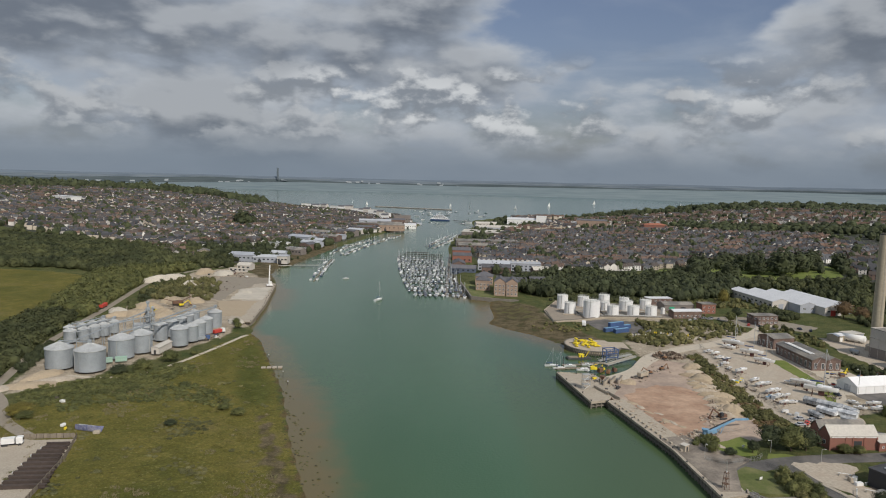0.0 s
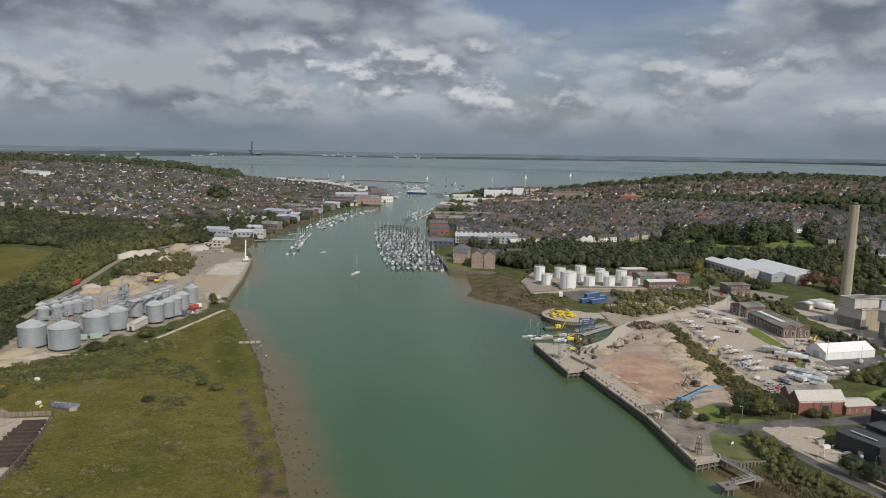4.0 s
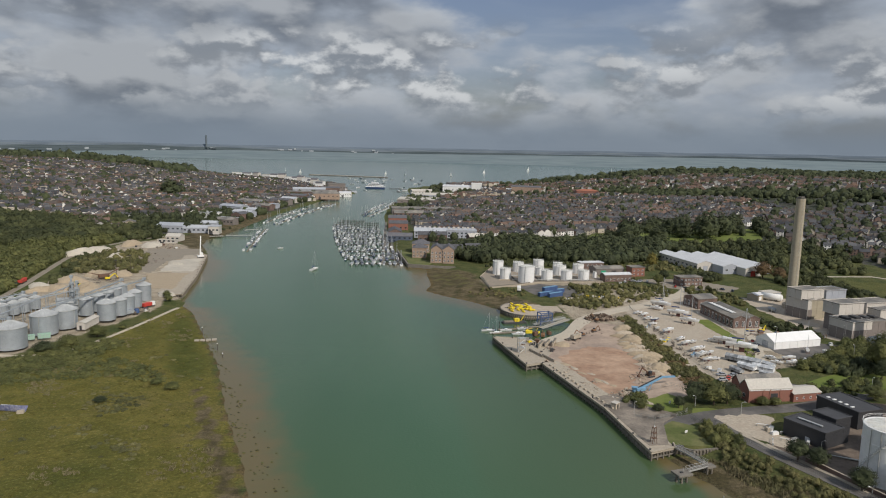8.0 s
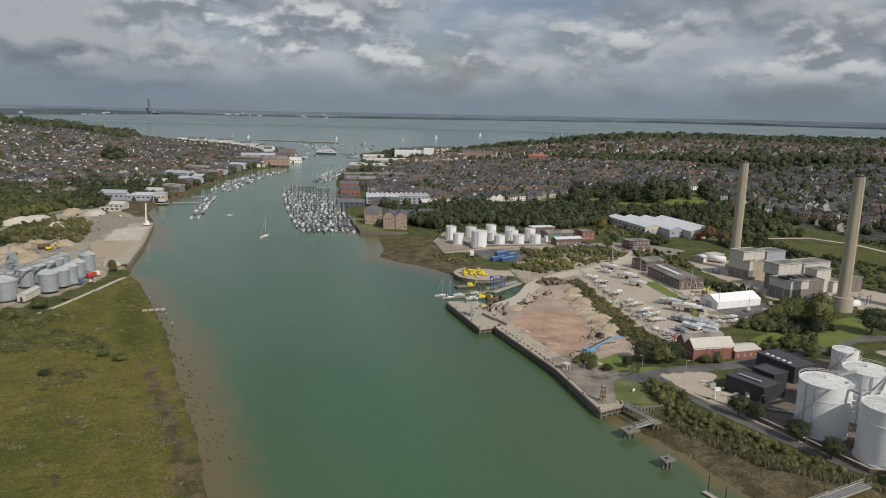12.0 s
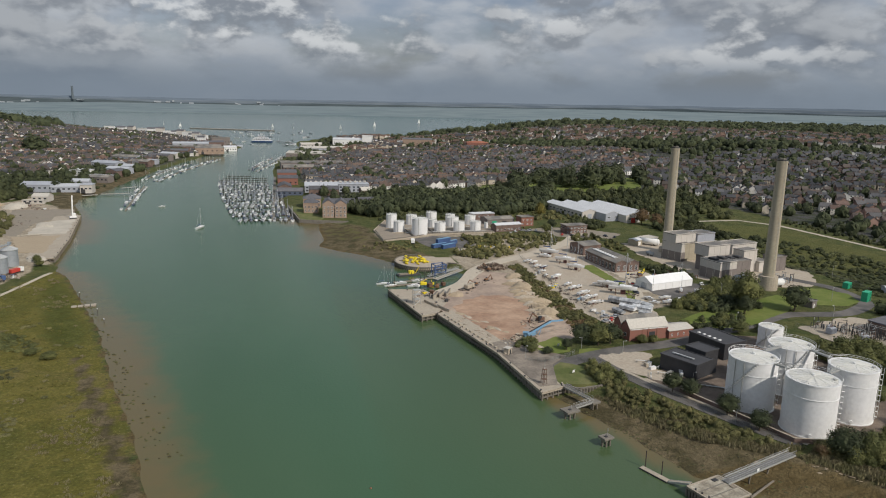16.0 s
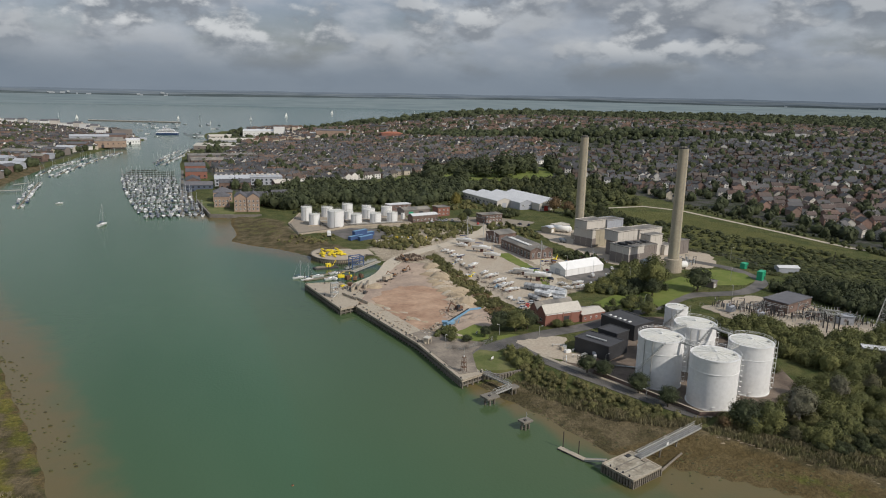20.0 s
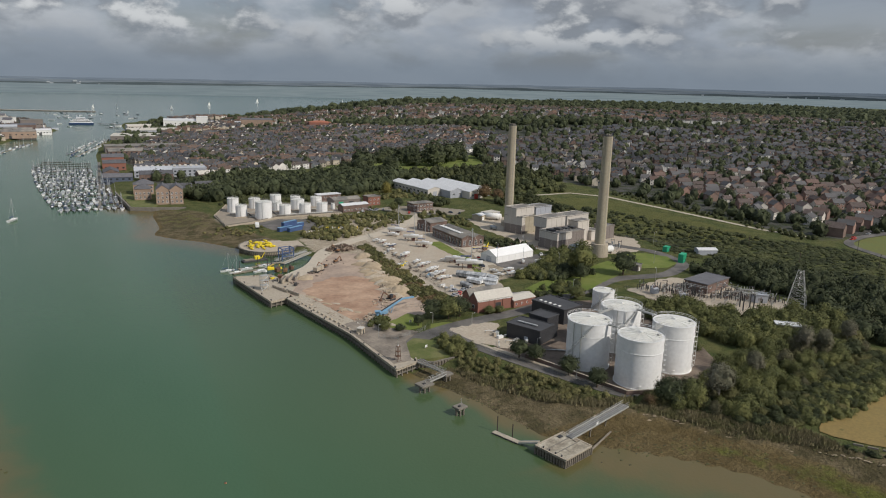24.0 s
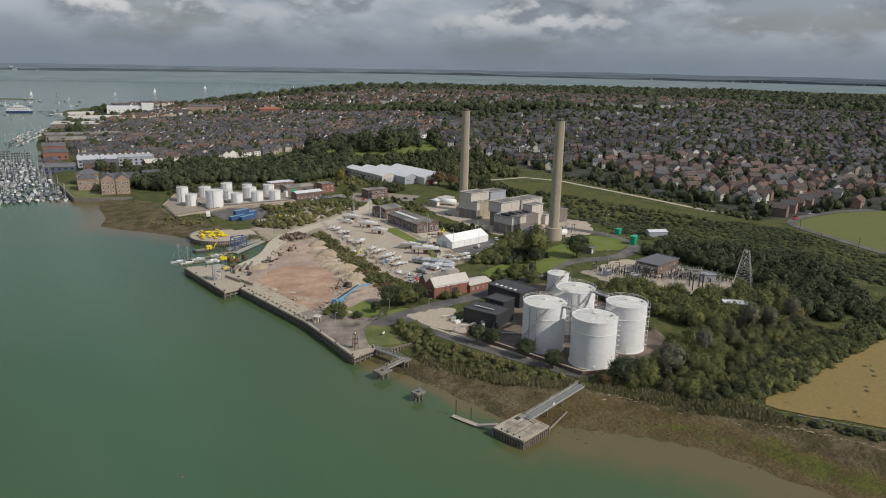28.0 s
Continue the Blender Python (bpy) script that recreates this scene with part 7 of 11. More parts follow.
growth("meadow_scrub", *scatter([(250, 133), (300, 152), (350, 160), (420, 165), (420, 126), (276, 132)], 3.6, 17, 0.9), (1.4, 3.0), "stuff", "dense dark bramble above the ripe field", "scrub", FAR, 17, 0.8, 0.5, "wood")
growth("meadow_scrub", *scatter([(183, 124), (189, 121), (206, 119), (242, 126), (280, 132), (285, 142), (250, 142), (200, 134)], 2.6, 18, 0.95), (1.1, 2.2), "stuff", "dense green bramble beside the ripe field", "scrub", LIGHT, 18, 0.8, 0.5, "oak")
growth("meadow_scrub", *scatter([(183, 108), (187, 105), (203, 86), (215, 60), (206, 58), (196, 84)], 1.9, 19, 0.9), (0.7, 1.4), "stuff", "low scrub between the shore and the ripe field", "scrub", FAR, 19, 0.7, 0.5, "wood")
growth("meadow_scrub", *scatter([(312, 470), (345, 478), (372, 430), (392, 350), (404, 300), (395, 290), (330, 330), (300, 390)], 5.0, 42, 0.65), (1.3, 3.2), "stuff", "bushes scattered over the rough meadow", "scrub", FAR, 42, 0.6, 0.4, "wood")

# east bank, beyond
growth("woodland", *scatter([(62, 600), (84, 568), (118, 600), (160, 585), (195, 572), (238, 590), (262, 616), (262, 640), (300, 665), (270, 700), (225, 705), (170, 690), (140, 728), (95, 675), (66, 645)], 6.2, 20), (3.6, 6.4), "stuff", "dark dense wood behind the oil depot", "woodland", FAR, 20, 1.0, 0.75, "dark")
growth("woodland", *scatter([(318, 600), (330, 540), (322, 515), (345, 520), (400, 530), (440, 600), (430, 700), (300, 700), (290, 650)], 8.0, 21, 0.75), (2.4, 5.0), "stuff", "mixed trees and scrub behind the warehouse", "woodland", FAR, 21, 0.95, 0.7, "wood")
growth("woodland", *scatter([(300, 450), (330, 440), (345, 500), (325, 515), (300, 500)], 6.0, 22, 0.7), (2.0, 4.2), "stuff", "trees between power station and warehouse", "woodland", LIGHT, 22, 0.95, 0.7, "wood")
growth("hedgerow", *scatter([(425, 300), (432, 385), (428, 440), (424, 480), (432, 510), (446, 500), (444, 440), (446, 390), (440, 300)], 5.2, 23, 0.7), (1.0, 2.3), "stuff", "hedge of trees along the gravel track", "hedge", FAR, 23, 0.95, 0.7, "wood")
growth("park_trees", np.array([315, 340, 356, 338, 372, 394, 410, 272, 262, 300, 285, 363, 425, 440, 250, 330]), np.array([790, 784, 790, 750, 770, 765, 785, 740, 720, 722, 760, 740, 800, 770, 730, 810]), (9, 15), "stuff", "large dark parkland trees on grass", "tree", MID, 24, 0.8, 0.8, "dark")
drape("park_grass", [(215, 715), (290, 690), (420, 725), (450, 800), (330, 820), (240, 770)], 0.4, M_LAWN, "dull green park grass among trees", "grass", 6)
growth("hill_wood", *scatter([(280, 1720), (550, 1830), (1100, 1800), (1900, 1500), (1900, 700), (1450, 520), (1180, 640), (1220, 1000), (1000, 1330), (700, 1500), (500, 1560)], 21, 25, 0.8), (7, 11), "stuff", "wooded hilltop along the skyline", "woodland", FAR, 25, 0.85, 0.6, "dark")
growth("hill_wood", *scatter([(400, 1290), (470, 1170), (561, 1090), (660, 1010), (760, 900), (800, 930), (690, 1060), (590, 1135), (500, 1215), (430, 1320)], 12, 26, 0.8), (6, 9), "stuff", "belt of dark trees across the town", "woodland", FAR, 26, 0.9, 0.6, "dark")
growth("garden_trees", *scatter(TOWN_E, 15, 27, 0.62), (2.4, 6.2), "stuff", "garden trees among the town houses", "tree", FAR, 27, 1.0, 0.7, "dark")

growth("garden_trees", *scatter([(440, 520), (460, 810), (720, 900), (1000, 780), (1180, 640), (1160, 520), (1000, 320), (760, 250), (660, 280), (690, 390), (640, 510), (560, 580)], 13, 54, 0.5), (2.6, 6.2), "stuff", "dark garden trees between the hillside houses", "tree", FAR, 54, 1.0, 0.65, "dark")
growth("garden_trees", *scatter([(445, 320), (470, 450), (486, 560), (560, 570), (650, 500), (680, 380), (640, 300), (520, 320)], 14, 55, 0.35), (1.4, 3.4), "stuff", "small garden trees on the brick estate", "tree", FAR, 55, 1.0, 0.65, "wood")
# west bank
growth("woodland", *scatter([(-430, 664), (-367, 664), (-302, 640), (-289, 665), (-263, 712), (-250, 765), (-264, 800), (-293, 835), (-350, 852), (-400, 870), (-476, 890), (-530, 870), (-700, 880), (-900, 850), (-760, 690), (-600, 662)], 8.0, 30), (4.4, 7.0), "stuff", "dense green wood behind the meadow", "woodland", CANOPY, 30, 0.8, 0.65, "wood")
growth("woodland", *scatter([(-234, 450), (-250, 540), (-260, 622), (-244, 692), (-300, 660), (-314, 622), (-288, 534), (-270, 477), (-266, 450)], 5.6, 41), (3.4, 5.6), "stuff", "thick belt of trees beside the far lane", "woodland", LIGHT, 41, 0.85, 0.65, "oak")
growth("woodland", *scatter([(-203, 290), (-213, 345), (-225, 380), (-237, 450), (-266, 450), (-262, 405), (-252, 350), (-226, 280)], 5.0, 31), (3.4, 5.6), "stuff", "thick belt of trees along the lane", "woodland", LIGHT, 31, 0.85, 0.65, "wood")
growth("hedgerow", *scatter([(-198, 330), (-200, 318), (-212, 348), (-220, 380), (-214, 382), (-205, 352)], 3.2, 32), (1.4, 2.4), "stuff", "dark hedge between the lane and the bins", "hedge", MID, 32, 0.9, 0.6, "dark")
growth("hedgerow", *scatter([(-236, 560), (-236, 540), (-213, 512), (-199, 530), (-174, 518), (-189, 590), (-200, 608), (-217, 612), (-234, 622)], 4.2, 33, 0.75), (1.4, 3.2), "stuff", "green scrub between sand heaps and wharf", "scrub", FAR, 33, 0.85, 0.6, "gorse")
growth("hedgerow", *scatter([(-215, 700), (-240, 690), (-262, 740), (-250, 775), (-225, 760)], 5.0, 34, 0.8), (2.4, 4.4), "stuff", "trees at the head of the quay", "hedge", FAR, 34, 0.9, 0.7, "wood")
growth("marsh_scrub", *scatter([(-163, 281), (-159, 306), (-145, 322), (-115, 315), (-97, 304), (-86, 284), (-110, 291), (-141, 284), (-151, 271)], 2.3, 35, 0.8), (0.7, 1.9), "stuff", "low dark bramble in the marsh grass", "scrub", LIGHT, 35, 0.5, 0.25, "oak")
growth("marsh_tussocks", *scatter([(-52, 190), (-130, 190), (-150, 260), (-160, 290), (-140, 335), (-125, 400), (-112, 405), (-96, 355), (-80, 300), (-66, 250)], 2.3, 36, 0.22), (0.4, 0.8), "stuff", "yellow-green tussocks of marsh grass", "grass", REED, 36, 0.5, 0.0, "tussock")
growth("hill_wood", *scatter([(-430, 1560), (-520, 1640), (-700, 1640), (-1000, 1560), (-1300, 1500), (-1300, 1900), (-560, 1890), (-530, 1760), (-420, 1690)], 17, 37, 0.75), (9, 15), "stuff", "trees along the western skyline", "woodland", FAR, 37, 0.9, 0.6, "dark")
growth("garden_trees", *scatter(TOWN_W, 12, 38, 0.58), (2.2, 5.4), "stuff", "garden trees among the western town houses", "tree", FAR, 38, 1.0, 0.7, "dark")
growth("woodland", *scatter([(-400, 875), (-600, 890), (-900, 880), (-1200, 960), (-1100, 1090), (-880, 1000), (-620, 955), (-420, 900)], 11, 53, 0.6), (2.6, 4.6), "stuff", "trees between the wood and the western town", "woodland", FAR, 53, 0.9, 0.65, "wood")
growth("garden_trees", *scatter([(-265, 770), (-205, 765), (-190, 860), (-220, 930), (-300, 930), (-330, 850)], 12, 39, 0.5), (3.0, 6.0), "stuff", "dark trees behind the boat works", "tree", LIGHT, 39, 1.0, 0.7, "dark")
TX, TY = scatter(TOWN_W, 9, 64, 1.0)
tk = speckle(TX, TY, 42.0, 5.0)
growth("garden_trees", TX[tk > 0.62], TY[tk > 0.62], (3.0, 6.4), "stuff", "clumps of dark trees between the streets of the western town", "tree", FAR, 64, 1.0, 0.75, "dark")
growth("garden_trees", np.array([-352, -345, -356]), np.array([1214, 1220, 1226]), (14, 18), "stuff", "one huge dark evergreen clump in the town", "tree", LIGHT, 40, 0.7, 0.8, "dark")

growth("bank_scrub", *scatter([(110, 204), (116, 188), (124, 172), (133, 161), (146, 154), (150, 157), (138, 163), (129, 174), (122, 188), (115, 203)], 3.0, 43, 0.6), (0.8, 1.6), "stuff", "olive scrub among the reeds", "scrub", MID, 43, 0.8, 0.5, "gorse")
growth("shore_scrub", *scatter([(176, 560), (200, 545), (262, 545), (270, 590), (240, 590), (195, 572)], 5.5, 44, 0.6), (1.2, 3.0), "stuff", "scrub on the slope behind the depot", "scrub", FAR, 44, 0.8, 0.5, "gorse")
growth("shore_scrub", *scatter([(84, 556), (100, 560), (172, 552), (172, 566), (118, 596), (90, 570)], 4.0, 45, 0.7), (1.2, 2.8), "stuff", "bushes along the depot fence", "scrub", FAR, 45, 0.9, 0.5, "wood")

MX, MY = scatter([(-20, 120), (-150, 120), (-165, 240), (-170, 280), (-140, 335), (-125, 400), (-112, 405), (-92, 350), (-74, 290), (-58, 235), (-40, 180)], 2.0, 46, 0.8)
clump = speckle(MX, MY, 46, 2.0) + 0.6 * speckle(MX, MY, 17, 5.0)
growth("marsh_scrub", MX[clump > 0.75], MY[clump > 0.75], (0.6, 1.5), "stuff", "low olive bramble in patches over the marsh", "scrub", FAR, 46, 0.36, 0.2, "gorse")
growth("marsh_scrub", MX[clump < -0.55], MY[clump < -0.55], (0.4, 0.9), "stuff", "tawny seed heads in drifts over the marsh", "grass", REED, 47, 0.7, 0.0, "reed")
growth("thicket", *scatter([(196, 292), (206, 282), (222, 280), (236, 284), (240, 300), (226, 300), (210, 294)], 3.2, 48, 0.9), (1.6, 3.0), "stuff", "dark bushes between tent and lawn", "thicket", LIGHT, 48, 0.95, 0.6, "dark")
growth("hedgerow", *scatter([(180, 256), (196, 258), (214, 268), (220, 276), (204, 276), (186, 268)], 3.4, 49, 0.6), (1.2, 2.4), "stuff", "rough dark scrub beside the lawn", "hedge", LIGHT, 49, 0.9, 0.5, "wood")

growth("hedgerow", *scatter([(-222, 470), (-230, 520), (-242, 575), (-248, 622), (-236, 640), (-232, 590), (-222, 530), (-214, 480)], 4.0, 50, 0.7), (1.4, 3.0), "stuff", "rough green scrub beside the dusty lane", "scrub", FAR, 50, 0.8, 0.5, "wood")
growth("shore_scrub", *scatter([(-172, 700), (-178, 735), (-166, 770), (-160, 840), (-150, 960), (-134, 1070), (-150, 1075), (-168, 960), (-176, 840), (-190, 770)], 11.0, 51, 0.3), (1.4, 3.2), "stuff", "dark scrub along the western foreshore", "scrub", FAR, 51, 0.8, 0.5, "dark")

growth("marsh_scrub", *scatter([(-181, 287), (-180, 302), (-163, 317), (-147, 335), (-130, 349), (-122, 339), (-131, 305), (-159, 290), (-163, 277)], 2.3, 52, 0.85), (0.9, 2.0), "stuff", "dense dark bramble below the grain bins", "scrub", LIGHT, 52, 0.6, 0.35, "oak")

# single trees
for i, (x, y, h, r, tone) in enumerate(((134.5, 200.5, 7.2, 3.7, "dark"), (138.2, 195.5, 6.6, 3.4, "dark"), (142, 180.5, 7.2, 3.7, "dark"), (144.6, 168.5, 7.0, 3.5, "dark"))):
    tree(x, y, h, r, tone, "street_tree", "small round clipped tree beside the service road", 0.22, i, group="clipped road trees")
for i, (x, y, h, r, tone) in enumerate(((124.5, 253, 8.5, 4.8, "dark"), (130.5, 249.5, 9.0, 5.2, "oak"), (136.5, 250.5, 8.6, 4.8, "dark"), (139.5, 255, 5.5, 3.2, "dark"), (115, 246.5, 5, 2.2, "dark"), (100, 246, 4.2, 2.6, "oak"), (105.5, 243.5, 3.0, 2.4, "dark"),
                                        (150, 248.5, 3.6, 2.6, "oak"), (155, 248, 3.4, 2.4, "oak"), (226, 284, 19, 7.2, "oak"), (232, 290, 12, 4.8, "dark"), (221, 277, 9, 4.0, "dark"), (250, 278, 13, 6.8, "dark"), (200, 253, 6, 4.4, "oak"), (228, 559, 13, 4.6, "yellow"),
                                        (301, 516, 13, 6.5, "rust"), (308, 505, 11, 5.5, "rust"), (210, 252, 4, 3, "dark"), (196, 262, 4.5, 3, "oak"), (202, 268, 5, 3.2, "oak"), (178, 262, 4.5, 3.0, "oak"), (152, 151.5, 4.0, 2.2, "rust"),
                                        (198, 178, 6, 3, "oak"), (246, 300, 7, 3.5, "oak"), (250, 312, 6, 3.4, "oak"), (205, 488, 8, 4, "oak"), (216, 505, 8, 4, "dark"))):
    tree(x, y, h, r, tone, seed=i)
for x, y, h, r, tone in ((157.5, 149, 9.5, 4.8, "dark"), (163.5, 145, 9.0, 4.4, "oak")):
    tree(x, y, h, r, tone, "tree", "dense rounded evergreen tree at the foot of the tanks", 0.06, int(x), group="evergreens by the tanks")
for i, (x, y, h, r) in enumerate(((172.5, 143, 13.5, 4.6), (176.5, 146.5, 12, 3.8), (198, 151, 11, 3.2), (236, 160, 12, 3.4), (243, 157, 11, 3.2), (262, 160, 11, 3.2))):
    tree(x, y, h, r, "grey", "tree", "tall pale tree with silvery thinning leaves", 0.35, i, group="silvery trees", bark=M_BIRCH)
for i, (x, y, h, r, tone) in enumerate(((-166, 268, 4.8, 5.6, "yellow"), (-162, 264, 3.2, 3.4, "oak"), (-153.5, 326, 5.0, 4.4, "dark"), (-145.5, 333, 6.0, 4.6, "oak"), (-139.5, 352, 6.0, 4.6, "oak"), (-133, 368, 2.4, 2.0, "oak"),
                                        (-127, 428, 4, 2.6, "oak"), (-131, 438, 4.4, 2.6, "oak"), (-192, 448, 4.5, 2.2, "rust"), (-188, 440, 3.2, 2.0, "oak"), (-82, 277, 3.0, 3.0, "oak"), (-90, 283, 2.4, 2.6, "oak"), (-104, 262, 2.2, 2.6, "dark"))):
    tree(x, y, h, r, tone, "bush", "rounded leafy bush on the marsh edge", 0.1, i, "bush", "marsh edge bushes")

# ---- boats ----
def hull_mesh(L, B, free, draft, transom=0.75, flare=0.85, n=11):
    """A lofted hull with its bow towards +x; the deck edge lies at free over the water."""
    V, F = [], []
    m = 5
    for i in range(n):
        k = i / (n - 1)
        w = B / 2 * (transom + (1 - transom) * math.sin(min(1, k / 0.45) * 1.5708)) if k < 0.45 else B / 2 * max(0.02, 1 - ((k - 0.45) / 0.55) ** 2.1)
        sheer = free * (1 + 0.28 * k * k)
        dr = draft * math.sin(min(1.0, 0.35 + k * 0.9) * 3.1416 * 0.75) * (1 if k < 0.9 else 0.4)
        x = L * (k - 0.5) + (0.04 * L * (k - 0.5) if k > 0.5 else 0)
        for j in range(m):
            s = j / (m - 1)
            y = w * (s ** 0.6) * (flare + (1 - flare) * s)
            z = -dr + (sheer + dr) * s ** 1.6
            V.append((x - (0.05 * L * (1 - s) if k > 0.85 else 0), y, z))
        for j in range(m):
            s = j / (m - 1)
            V.append((V[-m][0], -w * (s ** 0.6) * (flare + (1 - flare) * s), -dr + (sheer + dr) * s ** 1.6))
    for i in range(n - 1):
        a, b = i * 2 * m, (i + 1) * 2 * m
        for j in range(m - 1):
            F.append((a + j, b + j, b + j + 1, a + j + 1))
            F.append((a + m + j, a + m + j + 1, b + m + j + 1, b + m + j))
        F.append((a + m - 1, b + m - 1, b + 2 * m - 1, a + 2 * m - 1))
    F.append(tuple(range(m)) + tuple(range(2 * m - 1, m - 1, -1)))
    return V, F


def hull_key(key, L, B, free, draft, material, deck=M_DECK, **kw):
    if key not in SHARED:
        V, F = hull_mesh(L, B, free, draft, **kw)
        me = mesh_of("hull", V, F)
        me.materials.append(material)
        me.materials.append(deck)
        for i in range(10):
            me.polygons[i * 9 + 8].material_index = 1
        SHARED[key] = me
    return SHARED[key]


YH = hull_key("yacht_hull", 10, 3.2, 1.0, 0.45, M_GEL)
YHB = hull_key("yacht_hull_navy", 10, 3.2, 1.0, 0.45, M_GELB)
MHB = hull_key("motor_hull_blue", 8, 2.9, 1.05, 0.4, M_CLADB, transom=0.95)
MH = hull_key("motor_hull", 8, 2.9, 1.05, 0.4, M_GEL, transom=0.95)


def coach(bm):
    box(bm, 0.9, 0, 1.0, 4.2, 1.7, 0.5, 0.15)
    box(bm, -0.3, 0, 1.45, 1.6, 1.5, 0.25, 0.1)


YC = shared("coachroof", coach, M_GEL)
YCD = shared("canvas_coachroof", coach, mat("grey_blue_canvas", (0.16, 0.18, 0.22), 0.8, var=0.25, bump=0.0))
YK = shared("cockpit", lambda bm: box(bm, -3.0, 0, 0.98, 2.4, 1.5, 0.1, 0.03), M_DECK)
YMF = shared("slim_mast", lambda bm: rod(bm, (0.8, 0, 1.0), (0.8, 0, 12.5), 0.14, 4), M_MAST)
YM = shared("mast", lambda bm: (rod(bm, (0.8, 0, 1.0), (0.8, 0, 13.5), 0.13, 6), rod(bm, (0.8, -0.9, 8.2), (0.8, 0.9, 8.2), 0.06, 4), rod(bm, (0.8, 0, 13.4), (4.9, 0, 1.4), 0.035, 3), rod(bm, (0.8, 0, 13.4), (-4.9, 0, 1.2), 0.035, 3)), M_MAST)
M_SAILC = mat("blue_sail_cover", (0.05, 0.075, 0.17), 0.8, var=0.2, bump=0.0)
YB = shared("boom", lambda bm: (rod(bm, (0.8, 0, 2.6), (-3.4, 0, 2.5), 0.09, 5), rod(bm, (0.6, 0, 2.8), (-3.2, 0, 2.7), 0.22, 6)), M_SAILC)
YKEEL = shared("keel", lambda bm: box(bm, 0.2, 0, -1.9, 1.8, 0.35, 1.7, 0.1), M_KEEL)
YRUD = shared("rudder", lambda bm: box(bm, -4.0, 0, -1.2, 0.6, 0.15, 1.2, 0.04), M_KEEL)
YPROP = [shared(("cradle_prop", q), lambda bm: rod(bm, (0, q * 1.7, -2.0), (0, q * 1.1, 0.3), 0.07, 4), M_RUST) for q in (-1, 1)]
YBAR = shared("cradle_bar", lambda bm: box(bm, 0, 0, -2.05, 0.2, 3.6, 0.15), M_RUST)
MC = shared("cabin", lambda bm: (box(bm, 0.4, 0, 1.0, 3.8, 1.9, 0.6, 0.2), box(bm, 0.0, 0, 1.55, 2.0, 1.6, 0.3, 0.12)), M_GEL)
MW = shared("windscreen", lambda bm: (box(bm, 1.5, 0, 1.4, 0.9, 1.7, 0.28, 0.08), box(bm, 0.2, 0, 1.2, 2.2, 1.96, 0.22, 0.03)), M_GLASS)
MD = shared("cockpit_floor", lambda bm: box(bm, -2.7, 0, 0.98, 1.9, 2.1, 0.12, 0.03), M_DECK)


# darker copies of gelcoat and deck: cloud shade painted onto the far boats
M_SHADEDECK = mat("shaded_boat_deck", (0.15, 0.16, 0.175), 0.7, var=0.25, bump=0.0, rnd=0.3)
M_SHADEGEL = mat("shaded_gelcoat", (0.31, 0.335, 0.365), 0.5, var=0.15, bump=0.0, rnd=0.3)
YHG = hull_key("yacht_hull_grey", 10, 3.2, 1.0, 0.45, M_SHADEGEL, M_SHADEDECK)
YHN = hull_key("yacht_hull_dark", 10, 3.2, 1.0, 0.45, M_GELB, M_SHADEDECK)
MCG = shared("grey_cabin", lambda bm: (box(bm, 0.4, 0, 1.0, 3.8, 1.9, 0.6, 0.2), box(bm, 0.0, 0, 1.55, 2.0, 1.6, 0.3, 0.12)), M_SHADEGEL)


def boat(x, y, L, turn, kind="yacht", z=0.0, ashore=False, label="", group="", navy=False, mast=True, roll=0.0, far=False):
    name = "sailing_yacht" if kind == "yacht" else "motor_boat"
    t = new(name)
    s = L / (10 if kind == "yacht" else 8)
    lift = (2.05 if kind == "yacht" else 0.95) * s if ashore else 0.0
    t.matrix_basis = pose(x, y, z + lift, roll, 0, turn)
    t.scale = (s, s, s)
    tagged(t, label, "yacht" if kind == "yacht" else "motor boat", group)
    if kind == "yacht":
        link("hull", (YHN if navy else YHG if int(x * 7 + y * 3) % 5 < 3 else YH) if far else YHB if navy else YH, None, t)
        link("coachroof", YCD if far and int(x * 11 + y) % 5 < 3 else YC, None, t)
        if not far:
            link("cockpit", YK, None, t)
        if mast:
            link("mast", YMF if far else YM, None, t)
            if not far:
                link("boom", YB, None, t)
        if ashore:
            link("keel", YKEEL, None, t)
            link("rudder", YRUD, None, t)
            for k in (-2.4, 2.2):
                put("cradle_bar", YBAR, t, k, 0, 0)
                for me in YPROP:
                    put("cradle_prop", me, t, k, 0, 0)
    else:
        link("hull", MHB if far and int(x * 5 + y) % 3 == 0 else MH, None, t)
        link("cabin", MCG if far and int(x * 3 + y) % 4 else MC, None, t)
        if not far:
            link("windscreen", MW, None, t)
            link("cockpit_floor", MD, None, t)
        if ashore:
            for k in (-2, 2):
                put("chock", shared("chock", lambda bm: box(bm, 0, 0, -0.95, 0.4, 2.2, 0.8, 0.04), M_TIMBER), t, k, 0, 0)
    return t


